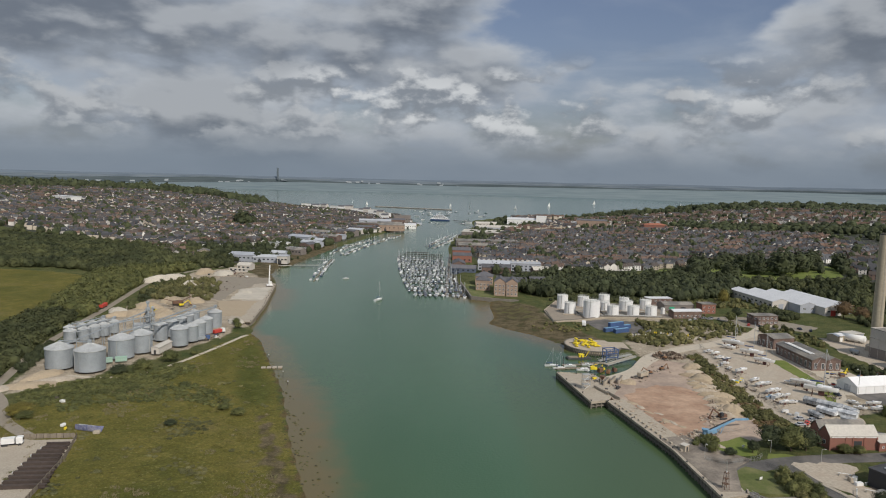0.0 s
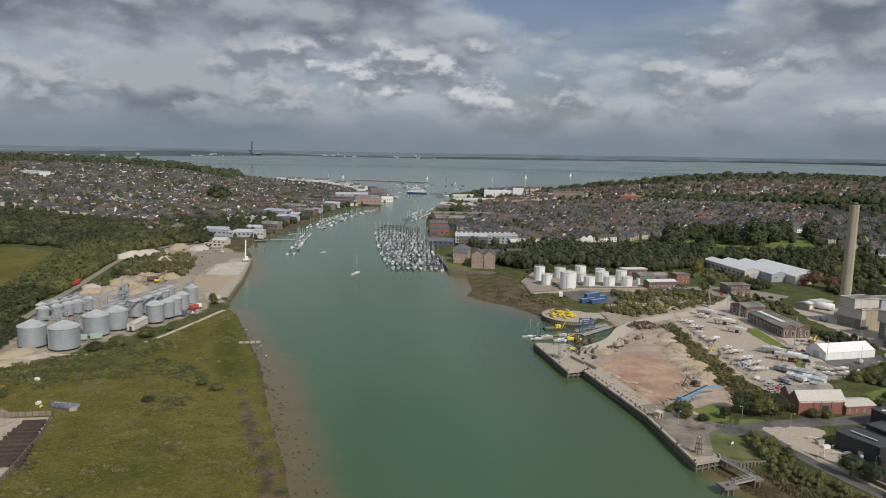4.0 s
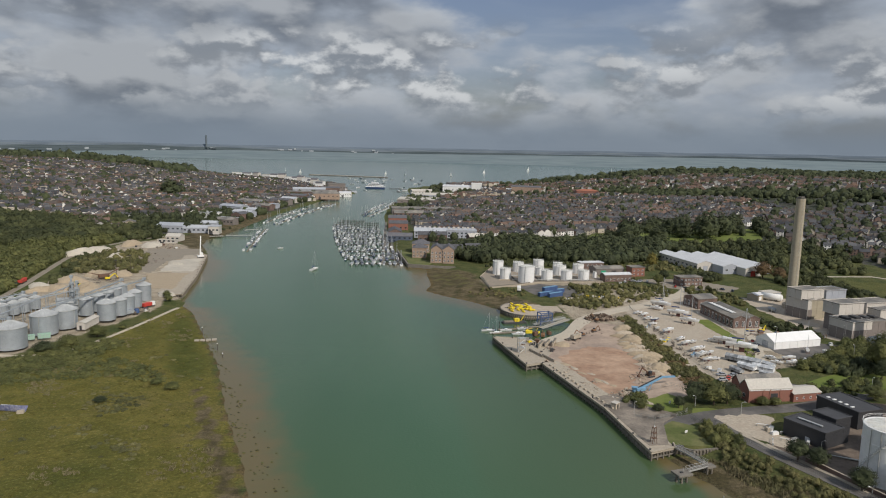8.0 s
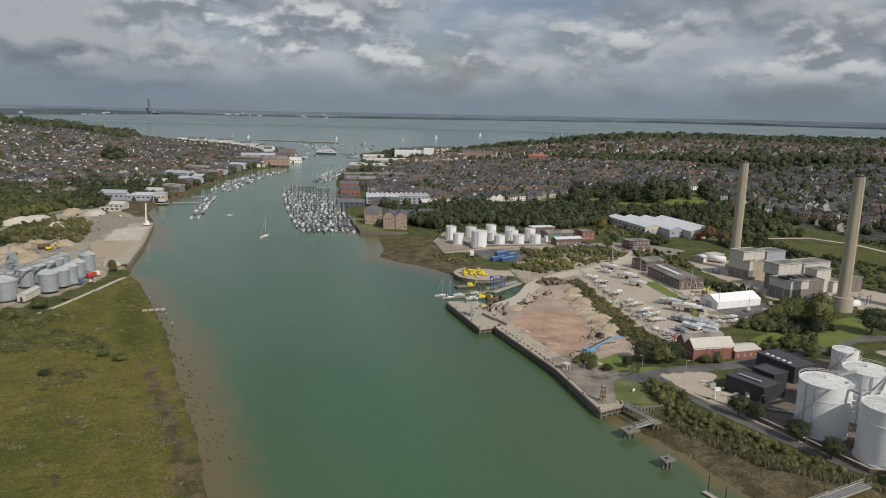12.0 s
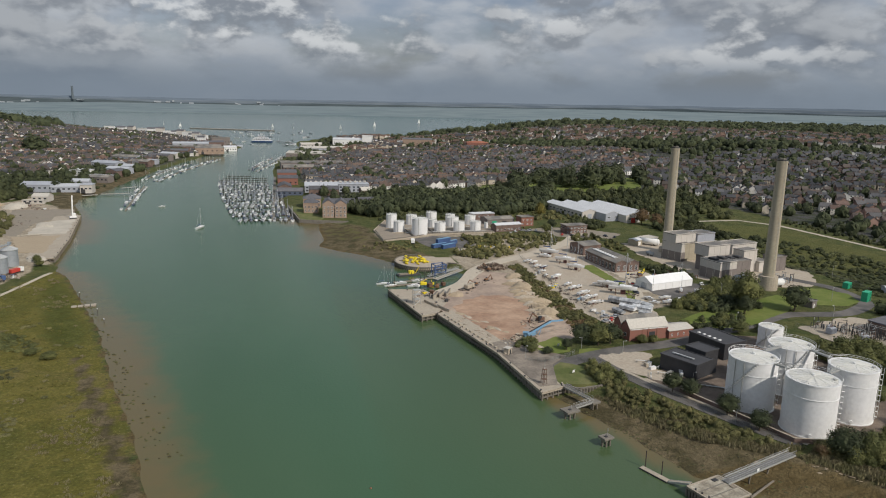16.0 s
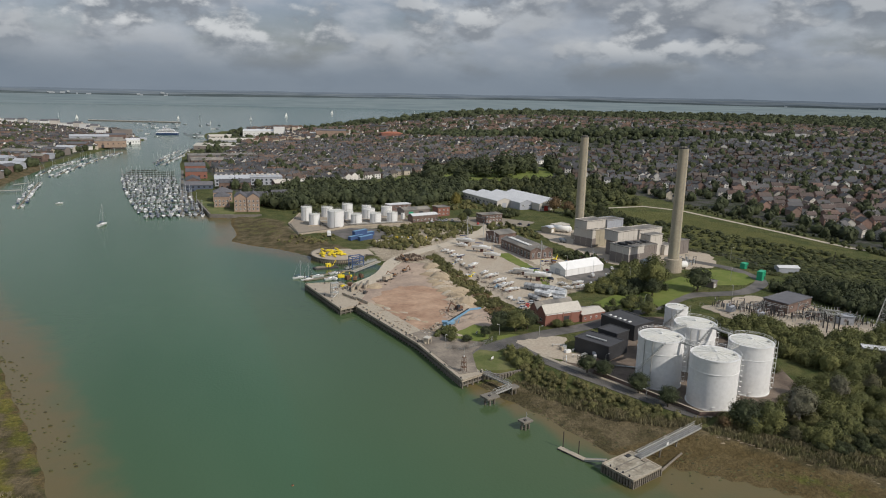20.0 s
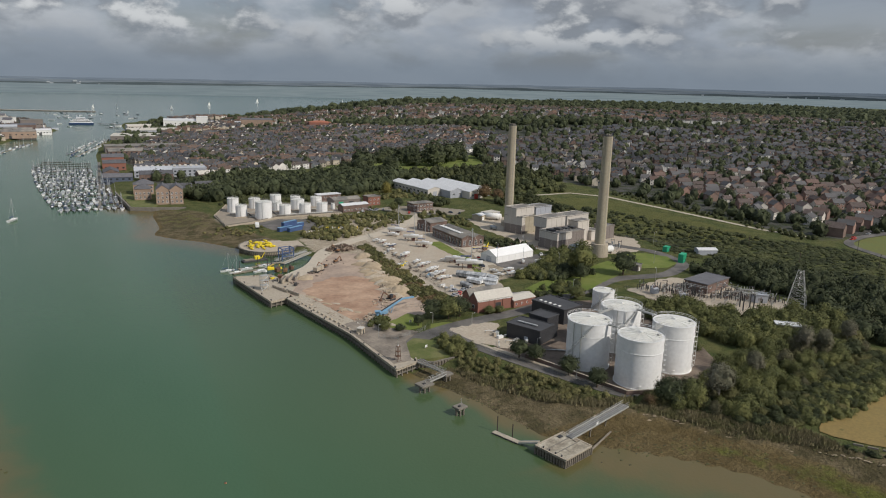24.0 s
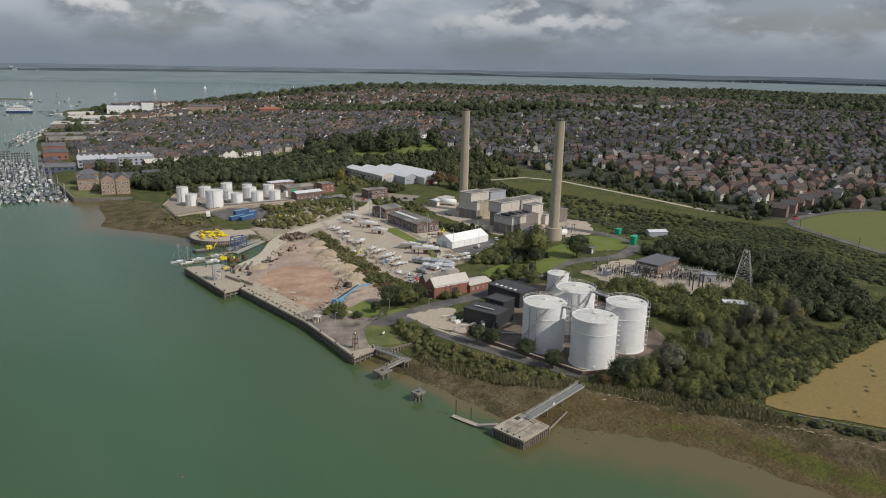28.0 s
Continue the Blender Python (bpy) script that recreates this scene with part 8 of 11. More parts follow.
# boats laid up ashore
rb = random.Random(17)
ASH = "boat laid up ashore on cradle in the yard"
for x, y, L, kind, a, mast in ((155.5, 397, 7.5, "motor", 15, 0), (157.5, 391.5, 8, "yacht", 20, 0), (156.5, 383.5, 7.5, "motor", 15, 0), (158.8, 379, 8, "yacht", 22, 0), (154.8, 372, 6, "motor", 10, 0), (156.5, 354.5, 10.5, "yacht", 24, 0), (153.5, 362, 5.5, "motor", 40, 0),
                              (157.5, 340.5, 7.5, "motor", 22, 0), (156, 331, 9, "yacht", 30, 0), (161, 334.5, 7, "motor", 35, 0), (155.8, 320, 9.5, "yacht", 28, 0), (160, 323, 8, "motor", 25, 0), (155.6, 312.5, 10, "motor", 25, 0), (160.5, 314.5, 7.5, "yacht", 30, 0), (154.6, 304, 8, "yacht", 20, 0),
                              (159, 306, 6.5, "motor", 15, 0), (176, 413, 14, "yacht", -40, 1), (171.5, 408, 10, "motor", -38, 0), (177.5, 391, 13.5, "yacht", -38, 1), (176.6, 373, 12, "yacht", -34, 1), (180, 419, 9, "yacht", -45, 1), (177, 332.5, 12.5, "yacht", -36, 0), (173.5, 336, 9, "motor", -30, 0),
                              (178.5, 319, 16, "yacht", -38, 1), (185, 325, 8, "motor", -40, 0), (195, 305, 9, "yacht", 5, 0), (194, 299, 9, "motor", 0, 0), (187, 307, 7.5, "motor", -60, 1), (202, 303, 7, "motor", 40, 0), (211, 305, 7.5, "motor", 190, 0), (222, 313, 11, "yacht", -15, 0), (214, 309, 8, "motor", -10, 0),
                              (212.5, 318, 7.5, "yacht", 60, 1), (205, 298, 6, "motor", 160, 0), (226, 340, 9, "yacht", 20, 1), (186, 300, 7, "motor", -20, 0)):
    boat(x, y, L * (0.78 if L < 12 else 0.9), a + rb.uniform(-8, 8), kind, Z0 + 0.05, True, ("white sailing " if kind == "yacht" else "white motor ") + ASH, "boats ashore", navy=rb.random() < 0.12 and kind == "yacht", mast=bool(mast))
for i, (x, y, w, l, h, a) in enumerate(((168, 304, 3.8, 9, 3.4, -52), (172, 299, 4.0, 10, 3.8, -46), (167, 292, 3.4, 8, 3.0, -58), (173, 289, 3.6, 9, 3.4, -44), (178, 295, 3.2, 7.5, 2.8, -66), (160, 288, 2.6, 6.5, 2.4, -75), (171, 282, 2.6, 6.5, 2.2, -50))):
    t = thing("covered_boat", x, y, Z0 + 0.05, a, "laid-up boat under a grey tarpaulin cover", "covered boat", "covered boats")
    part("cover", gable(gable_walls(bmesh.new(), 0, 0, 0.9, l, w, h * 0.45, h * 0.3), 0, 0, 0.9 + h * 0.46, l, w, h * 0.3, 0.15, 0, 0.06), M_COVER, t)
    for s in (-1, 1):
        part("support", bx(s * l * 0.3, 0, 0, 0.3, w * 0.9, 0.95), M_DARK, t)
    part("rope", bx(0, 0, 1.0, 0.1, w + 0.3, h * 0.5), M_DARK, t)

# boats afloat
boat(-51, 553, 11.5, 65, label="white sailing yacht motoring alone up the river", mast=True)
boat(-93, 664, 6.5, 40, "motor", label="small white motor boat moored in midstream")
for x, y, L, a, k in ((60, 368.5, 7.5, 10, "yacht"), (63.5, 364, 7, 15, "yacht"), (75.5, 361, 7, 12, "motor"), (70, 368.5, 6.5, 190, "motor"), (80, 372, 6, 10, "motor")):
    boat(x, y, L, a, k, label="white boat moored beside the dock pontoon", group="dock boats")
t = thing("work_barge", 78, 386.5, 0, 10, "dark work barge with yellow deck crane", "barge")
part("hull", bx(0, 0, -0.5, 14, 4.5, 1.4, 0.2), M_DARK, t)
part("deckhouse", bx(1.5, 0, 0.9, 3, 2.4, 1.8, 0.1), M_YELLOW, t)
part("crane_arm", rod(bmesh.new(), (4, 0, 0.9), (6.5, 0.5, 4.2), 0.2, 6), M_YELLOW, t)
part("rail", bx(-3, 0, 0.9, 6, 3.6, 0.3, 0.05), M_TIMBER, t)


def marina():
    rs = random.Random(29)
    basin = [(-60, 862), (-50, 740), (-44, 689), (-34, 610), (-26, 581), (4, 574), (25, 576), (17, 650), (3, 789), (0, 906), (-49, 928)]
    count = 0
    P = np.array(basin)
    for row, y in enumerate(range(584, 925, 22)):
        xs = np.arange(-62, 24, 0.5)
        ok = xs[inside(xs, np.full(xs.shape, float(y)), basin)]
        if len(ok) < 10:
            continue
        lo, hi = ok.min() + 2, ok.max() - 1
        t = thing("marina_pontoon", (lo + hi) / 2, y, 0, 0, "long grey marina pontoon with finger berths", "pontoon", "marina pontoons")
        part("walkway", bx(0, 0, 0.1, hi - lo, 1.5, 0.45, 0.05), M_TIMBERD, t)
        for k in range(3):
            part("mooring_post", rod(bmesh.new(), ((k - 1) * (hi - lo) * 0.42, 1.1, -3), ((k - 1) * (hi - lo) * 0.42, 1.1, 4), 0.22, 6), M_DARK, t)
        x = lo + 2
        while x < hi - 1:
            for s in (-1, 1):
                if rs.random() < 0.05 or count > 270:
                    continue
                motor = rs.random() < (0.45 if row < 2 else 0.2)
                L = rs.uniform(6.4, 10.2)
                boat(x + rs.uniform(-0.4, 0.4), y + s * (L / 2 + 1.6), L, 90 * s + rs.uniform(-4, 4) + (180 if rs.random() < 0.3 else 0), "motor" if motor else "yacht",
                     label=("white motor boat" if motor else "white sailing yacht") + " berthed at the marina pontoon", group="marina boats", navy=not motor and rs.random() < 0.45, far=True)
                count += 1
            x += rs.uniform(3.8, 5.4)
    t = thing("marina_breakwater", 6, 742, 0, 89, "long low marina breakwater pontoon", "breakwater")
    part("walkway", bx(0, 0, -0.3, 320, 2.6, 1.0, 0.1), M_CONC_D, t)


marina()


def moorings():
    rs = random.Random(31)
    for line, step, off in (([(-120, 644), (-126, 730), (-131, 815)], 11, 6), ([(-124, 862), (-112, 960), (-92, 1070), (-73, 1168)], 14, 7), ([(-140, 880), (-130, 980), (-108, 1090)], 17, 6), ([(-16, 974), (0, 1050), (13, 1115), (29, 1232)], 12, 9), ([(-22, 1000), (-8, 1090), (10, 1200)], 16, 5)):
        for x, y, a in along(line, step):
            for s in (-1, 1):
                if rs.random() < 0.15:
                    continue
                k = "yacht" if rs.random() < 0.6 else "motor"
                boat(x + s * off * 0.5 + rs.uniform(-1, 1), y + rs.uniform(-4, 4), rs.uniform(6.5, 10), a + rs.uniform(-6, 6), k, label=("white sailing yacht" if k == "yacht" else "white motor boat") + " on a river mooring", group="moored boats", navy=rs.random() < 0.45, far=True)
        t = thing("mooring_pontoon", 0, 0, 0, 0, "narrow mooring pontoon in the river", "pontoon", "river pontoons")
        for (x1, y1), (x2, y2) in zip(line, line[1:]):
            part("walkway", beam(bmesh.new(), (x1, y1, 0.25), (x2, y2, 0.25), 1.4, 0.5), M_TIMBER, t)


moorings()

# ---- town ----
def house_mats():
    out = []
    for name, c, s in (("render_wall", (0.56, 0.54, 0.50), (0.74, 0.73, 0.70)), ("brick_wall", (0.165, 0.115, 0.098), (0.21, 0.155, 0.125)), ("cream_wall", (0.50, 0.45, 0.37), (0.38, 0.335, 0.27))):
        out.append(mat("town_" + name, c, 0.9, var=0.2, scale=0.02, fine=0.4, bump=0.0, second=s, rnd=0.25, attr="world", spec=0.2))
    for name, c, s in (("slate_roof", (0.060, 0.063, 0.070), (0.088, 0.089, 0.094)), ("tile_roof", (0.148, 0.096, 0.072), (0.112, 0.082, 0.068)), ("brown_roof", (0.100, 0.083, 0.072), (0.074, 0.067, 0.064))):
        out.append(mat("town_" + name, c, 0.9, var=0.25, scale=0.02, fine=0.5, bump=0.0, second=s, rnd=0.3, attr="world", spec=0.2))
    return out + [M_GLASS]


HM = house_mats()


class Rows:
    """Collects simple houses into one mesh with several materials."""

    def __init__(self):
        self.V, self.F, self.M = [], [], []

    def add(self, pts, faces, m):
        b = len(self.V)
        self.V += pts
        self.F += [tuple(i + b for i in f) for f in faces]
        self.M += [m] * len(faces)

    def house(self, x, y, z, w, d, h, rise, turn, wall, roof, chimney=True, panes=True, hip=0.0):
        c, s = math.cos(turn), math.sin(turn)

        def at(px, py, pz):
            return (x + px * c - py * s, y + px * s + py * c, z + pz)
        a, b = w / 2, d / 2
        k = a - hip
        self.add([at(*p) for p in ((-a, -b, -4), (a, -b, -4), (a, b, -4), (-a, b, -4), (-a, -b, h), (a, -b, h), (a, b, h), (-a, b, h), (-k, 0, h + rise), (k, 0, h + rise))],
                 [(0, 1, 5, 4), (1, 2, 6, 5), (2, 3, 7, 6), (3, 0, 4, 7)] + ([] if hip else [(5, 6, 9), (7, 4, 8)]), wall)
        o = 0.35
        e = -o * rise / b
        self.add([at(*p) for p in ((-a - o, -b - o, h + e + 0.1), (a + o, -b - o, h + e + 0.1), (a + o, b + o, h + e + 0.1), (-a - o, b + o, h + e + 0.1), (-k - (0 if hip else o), 0, h + rise + 0.1), (k + (0 if hip else o), 0, h + rise + 0.1))],
                 [(0, 1, 5, 4), (2, 3, 4, 5)] + ([(1, 2, 5), (3, 0, 4)] if hip else []), roof)
        if chimney:
            p = [at(k * 0.7 + i * 0.5, j * 0.4, q) for q in (h + rise - 0.8, h + rise + 1.1) for i, j in ((-1, -1), (1, -1), (1, 1), (-1, 1))]
            self.add(p, [(0, 1, 5, 4), (1, 2, 6, 5), (2, 3, 7, 6), (3, 0, 4, 7), (4, 5, 6, 7)], 1)
        if panes:
            n = max(2, int(w / 3.2))
            for q in ((0.9, 2.2), (3.4, 4.6)) if h > 4.2 else ((0.9, 2.2),):
                for i in range(n):
                    u = -a + w * (i + 0.5) / n
                    for sgn in (-1, 1):
                        yy = sgn * (b + 0.05)
                        f = (0, 1, 2, 3) if sgn < 0 else (3, 2, 1, 0)
                        self.add([at(u - 0.6, yy, q[0]), at(u + 0.6, yy, q[0]), at(u + 0.6, yy, q[1]), at(u - 0.6, yy, q[1])], [f], 6)

    def build(self, name, label, category="houses"):
        me = mesh_of(name, self.V, self.F)
        for m in HM:
            me.materials.append(m)
        me.polygons.foreach_set("material_index", self.M)
        return tagged(link(name, me), label, category, kind="stuff")


def streets(region, angle, seed, name, label, gap=30.0, along_gap=9.5, keep=0.88, skip=(), tall=(4.8, 5.8), pal=(0, 1, 2), roofs=(3, 3, 4, 5), width=(5.2, 8.4), panes=True, terrace=0.45):
    """Rows of houses back to back along bending streets over the region."""
    rs = random.Random(seed)
    R = Rows()
    P = np.array(region, float)
    cx, cy = P.mean(axis=0)
    ca, sa = math.cos(radians(angle)), math.sin(radians(angle))
    ext = np.abs(P - [cx, cy]).sum(axis=1).max()
    spots = []
    v = -ext
    while v < ext:
        bend = rs.uniform(-0.08, 0.08)
        for off in (0.0, 12.5):
            u = -ext
            wall, roof, run = rs.choice(pal), rs.choice(roofs), 0
            while u < ext:
                if run <= 0:
                    wall, roof, run = rs.choice(pal), rs.choice(roofs), rs.randint(1, 7) if rs.random() < terrace else 1
                    u += rs.uniform(1.5, 6.0)
                w = rs.uniform(*width)
                u += w + (0.15 if run > 1 else rs.uniform(0.5, along_gap - 6))
                run -= 1
                vv = v + off + bend * u * 0.4 + 6 * math.sin(u / 90 + seed)
                if rs.random() < keep:
                    spots.append((cx + u * ca - vv * sa, cy + u * sa + vv * ca, w, rs.uniform(6.8, 8.6), rs.uniform(*tall), rs.uniform(2.0, 3.2), wall, roof, radians(angle) + bend * 0.5 + (1.5708 if rs.random() < 0.22 else 0), rs.random()))
        v += gap
    X, Y = np.array([s[0] for s in spots]), np.array([s[1] for s in spots])
    ok = inside(X, Y, region) & (shore(X, Y) > np.where((X < -60) & (Y < 1150), 30, 8))
    for q in skip:
        ok &= ~inside(X, Y, q)
    Z = ground_z(X, Y)
    for i in np.nonzero(ok)[0]:
        x, y, w, d, h, rise, wall, roof, turn, q = spots[i]
        R.house(x, y, float(Z[i]), w, d, h, rise, turn, wall, roof, q < 0.6, panes, 0.0 if q < 0.8 else d * 0.4)
    return R.build(name, label)


PARK = [(205, 700), (290, 680), (430, 700), (460, 810), (330, 830), (240, 780)]
BELT = [(400, 1290), (470, 1170), (561, 1090), (660, 1010), (760, 900), (800, 930), (690, 1060), (590, 1135), (500, 1215), (430, 1320)]
ESTATE = [(455, 292), (468, 345), (478, 400), (470, 445), (488, 500), (486, 560), (560, 575), (650, 500), (680, 380), (640, 290), (520, 296)]
streets([(70, 760), (130, 735), (230, 760), (330, 830), (450, 820), (560, 880), (560, 1060), (470, 1150), (390, 1290), (260, 1320), (110, 1240), (60, 1040), (40, 860)], 12, 1, "terraced_houses", "close rows of terraced houses with slate roofs", 27, 8, 0.95, (PARK, BELT), terrace=0.6, pal=(0, 0, 1, 2), roofs=(3, 3, 3, 5, 4))
streets([(440, 520), (450, 600), (440, 700), (460, 810), (560, 880), (720, 900), (800, 800), (820, 620), (640, 500), (560, 570), (486, 560)], -28, 2, "semi_detached_houses", "pale terraced and semi-detached houses on the slope", 30, 9, 0.85, (ESTATE, PARK), pal=(0, 2, 1, 1), roofs=(3, 5, 3, 3))
streets([(640, 490), (680, 380), (660, 290), (760, 260), (1000, 330), (1160, 560), (1000, 760), (830, 800), (820, 620)], -24, 3, "hillside_houses", "brown-roofed houses spread over the hillside", 29, 9, 0.85, (ESTATE,), pal=(1, 1, 2, 1), roofs=(5, 3, 3, 3))
streets([(390, 1300), (480, 1210), (620, 1120), (800, 930), (1000, 780), (1150, 700), (1200, 1000), (1000, 1300), (700, 1480), (480, 1540), (300, 1600), (200, 1560), (260, 1420)], -35, 4, "hilltop_houses", "pale houses among trees near the hilltop", 36, 10, 0.72, (BELT,), panes=False, pal=(0, 0, 2, 1), roofs=(4, 5, 3, 4))
streets([(110, 1260), (260, 1340), (250, 1430), (200, 1560), (280, 1640), (250, 1740), (150, 1640), (215, 1500), (215, 1400)], 5, 5, "seafront_houses", "tall pale seafront terraces in sunlight", 24, 8, 0.9, tall=(7, 11), panes=False, pal=(0, 2, 2, 1), roofs=(4, 5, 3), terrace=0.8)
SEAFRONT = [(-80, 1560), (-130, 1690), (-270, 1800), (-420, 1850), (-560, 1870), (-560, 1760), (-420, 1700), (-300, 1620), (-210, 1560), (-140, 1500)]
streets(TOWN_W[:8] + [(-900, 1900), (-1300, 1800), (-1100, 1110), (-620, 965), (-400, 895)], 20, 6, "west_town_houses", "close town houses stepping up the west hill", 27, 8, 0.9, ([(-250, 720), (-180, 770), (-150, 900), (-165, 1000), (-215, 1000), (-245, 900), (-330, 850)], [(-335, 1195), (-370, 1195), (-370, 1240), (-335, 1240)], SEAFRONT), tall=(4.5, 6.2), terrace=0.7, pal=(0, 2, 0, 1, 2), roofs=(3, 5, 3, 5, 3, 3, 4), panes=False)
streets(SEAFRONT, -38, 8, "seafront_houses", "white seafront houses and hotels in sunlight", 24, 8, 0.8, tall=(4.5, 7), panes=False, pal=(0, 0, 2), roofs=(5, 3, 3), terrace=0.5)
streets([(-170, 1240), (-90, 1240), (-62, 1400), (-75, 1480), (-110, 1600), (-170, 1740), (-300, 1820), (-330, 1700), (-220, 1560), (-200, 1400)], -12, 7, "harbour_houses", "tall pale harbour front buildings", 24, 8, 0.95, (SEAFRONT,), tall=(4.2, 6.0), panes=False, pal=(1, 2, 0, 1), roofs=(3, 3, 5, 3), terrace=0.8)


def estate_house(x, y, turn, wall, roof, w, d, h, rise, label, seed):
    """One estate house with walls, roof, windows, a door and often a porch."""
    t = thing("house", x, y, gz(x, y) - 0.3, turn, label, "house", "estate houses")
    part("wall", gable_walls(bmesh.new(), 0, 0, -1.5, w, d, h + 1.8, rise), wall, t)
    part("roof", gable(bmesh.new(), 0, 0, h + 0.3, w, d, rise, 0.35, 0, 0.18), roof, t)
    n = max(2, int(w / 2.6))
    for lev in range(int(h / 2.5)):
        for i in range(n):
            u = -w / 2 + w * (i + 0.5) / n
            if lev == 0 and i == n // 2:
                put("door", door_mesh(1.0, 2.1, (M_FRAME, M_REDP, M_DARK)[seed % 3]), t, u, -d / 2, 0.3)
            else:
                put("window", window_mesh(1.3, 1.2), t, u, -d / 2, 1.2 + lev * 2.6)
    if seed % 2:
        part("chimney_stack", bx(w * 0.3, 0, h + rise - 0.8, 0.7, 0.6, 1.9), wall, t)
    if seed % 3 == 0:
        part("porch", bx(0, -d / 2 - 0.7, 0, 2.0, 1.4, 2.4, 0.05), M_FRAME, t)
    return t


def estate():
    rs = random.Random(41)
    wm = (mat("estate_red_brick", (0.29, 0.190, 0.155), 0.9, var=0.25, scale=0.3, fine=3, bump=0.1, rnd=0.2), mat("estate_brown_brick", (0.225, 0.16, 0.132), 0.9, var=0.25, scale=0.3, fine=3, bump=0.1, rnd=0.2), mat("estate_render", (0.52, 0.49, 0.44), 0.9, var=0.12, bump=0.05, rnd=0.15))
    rm = (mat("estate_brown_tiles", (0.105, 0.082, 0.074), 0.85, var=0.25, scale=0.3, fine=3, bump=0.3, wave=(1.6, "Y"), rnd=0.2), mat("estate_red_tiles", (0.125, 0.084, 0.070), 0.85, var=0.25, scale=0.3, fine=3, bump=0.3, wave=(1.6, "Y"), rnd=0.2), mat("estate_slates", (0.10, 0.098, 0.10), 0.85, var=0.25, scale=0.3, fine=3, bump=0.2, rnd=0.15))
    spots = [(463, 304, 112, 12, 8.5, 6.2, 3.6), (482, 309, 112, 11, 8, 6.0, 3.4), (497, 313, 112, 11, 8, 6.0, 3.4), (513, 316, 112, 11, 8, 6.0, 3.4), (529, 319, 112, 11, 8, 6.0, 3.4), (545, 322, 112, 11, 8, 6.0, 3.4), (566, 324, 112, 10, 8, 5.4, 3.2),
             (484, 340, 20, 12, 8, 5.4, 3), (480, 352, 22, 10, 8, 5.4, 3), (474, 366, 22, 11, 8, 5.4, 3), (476, 382, 20, 10, 8, 5.4, 3), (498, 346, 110, 14, 8.5, 5.4, 3.2), (512, 350, 110, 11, 8, 5.4, 3), (526, 354, 110, 11, 8, 5.4, 3), (552, 298, 20, 18, 8, 5.4, 3)]
    X, Y = scatter([(474, 394), (484, 405), (478, 445), (494, 498), (492, 552), (560, 566), (645, 495), (672, 385), (632, 305), (572, 340), (520, 364)], 17.0, 77, 0.92, 0.16)
    for x, y in zip(X, Y):
        spots.append((x, y, rs.choice((-25, 65, -20, 70)) + rs.uniform(-6, 6), rs.uniform(7.5, 12), rs.uniform(7, 8), 5.1, rs.uniform(2.6, 3.4)))
    for i, (x, y, a, w, d, h, rise) in enumerate(spots):
        k = rs.choice((0, 0, 0, 1, 2, 2))
        r = rs.choice((0, 0, 1, 2))
        estate_house(x, y, a, wm[k], rm[r], w, d, h, rise, ("red brick", "brown brick", "pale rendered")[k] + " estate house with " + ("brown tiled", "red tiled", "grey slate")[r] + " roof", i)


estate()

# ---- the west bank ----
ZW = 2.72


def grain_bin(x, y, r, h, cone=0.42):
    t = thing("grain_bin", x, y, ZW, (x * 13) % 360, "corrugated galvanised grain bin with conical roof", "grain bin", "grain bins")
    n = 40 if r > 5 else 28
    bm = bmesh.new()
    lathe(bm, [(r, h * k / 6) for k in range(7)], n)
    part("shell", bm, M_GALV, t)
    bm = bmesh.new()
    tip = bm.verts.new((0, 0, h + r * cone + 0.05))
    rim, top_ring, eave = [], [], []
    for i in range(72):
        c, q = math.cos(6.2832 * i / 72), math.sin(6.2832 * i / 72)
        up = 0.16 if i % 4 == 0 else 0.0
        eave.append(bm.verts.new(((r + 0.25) * c, (r + 0.25) * q, h - 0.35)))
        rim.append(bm.verts.new(((r + 0.25) * c, (r + 0.25) * q, h - 0.1 + up)))
        top_ring.append(bm.verts.new((0.55 * c, 0.55 * q, h + r * cone + up * 0.5)))
    for i in range(72):
        j = (i + 1) % 72
        bm.faces.new((eave[i], eave[j], rim[j], rim[i]))
        bm.faces.new((rim[i], rim[j], top_ring[j], top_ring[i]))
        bm.faces.new((top_ring[i], top_ring[j], tip))
    roof = part("roof", bm, M_GALVR, t, "ribbed pale conical roof")
    part("hatch", tube(bmesh.new(), 0, 0, h + r * cone - 0.1, 0.5, 0.5, 0.7, 10), M_GALV, t)
    part("ladder", rod(bmesh.new(), (0, -r - 0.2, 0), (0, -r - 0.2, h), 0.13, 4), M_RAIL, t)
    for a in range(180, 360, 30):
        if r > 5:
            put("stiffener", shared(("stiffener", h), lambda bm: box(bm, 0, 0, 0, 0.14, 0.12, h), M_GALV), t, (r + 0.1) * math.cos(radians(a)), (r + 0.1) * math.sin(radians(a)), 0, a)


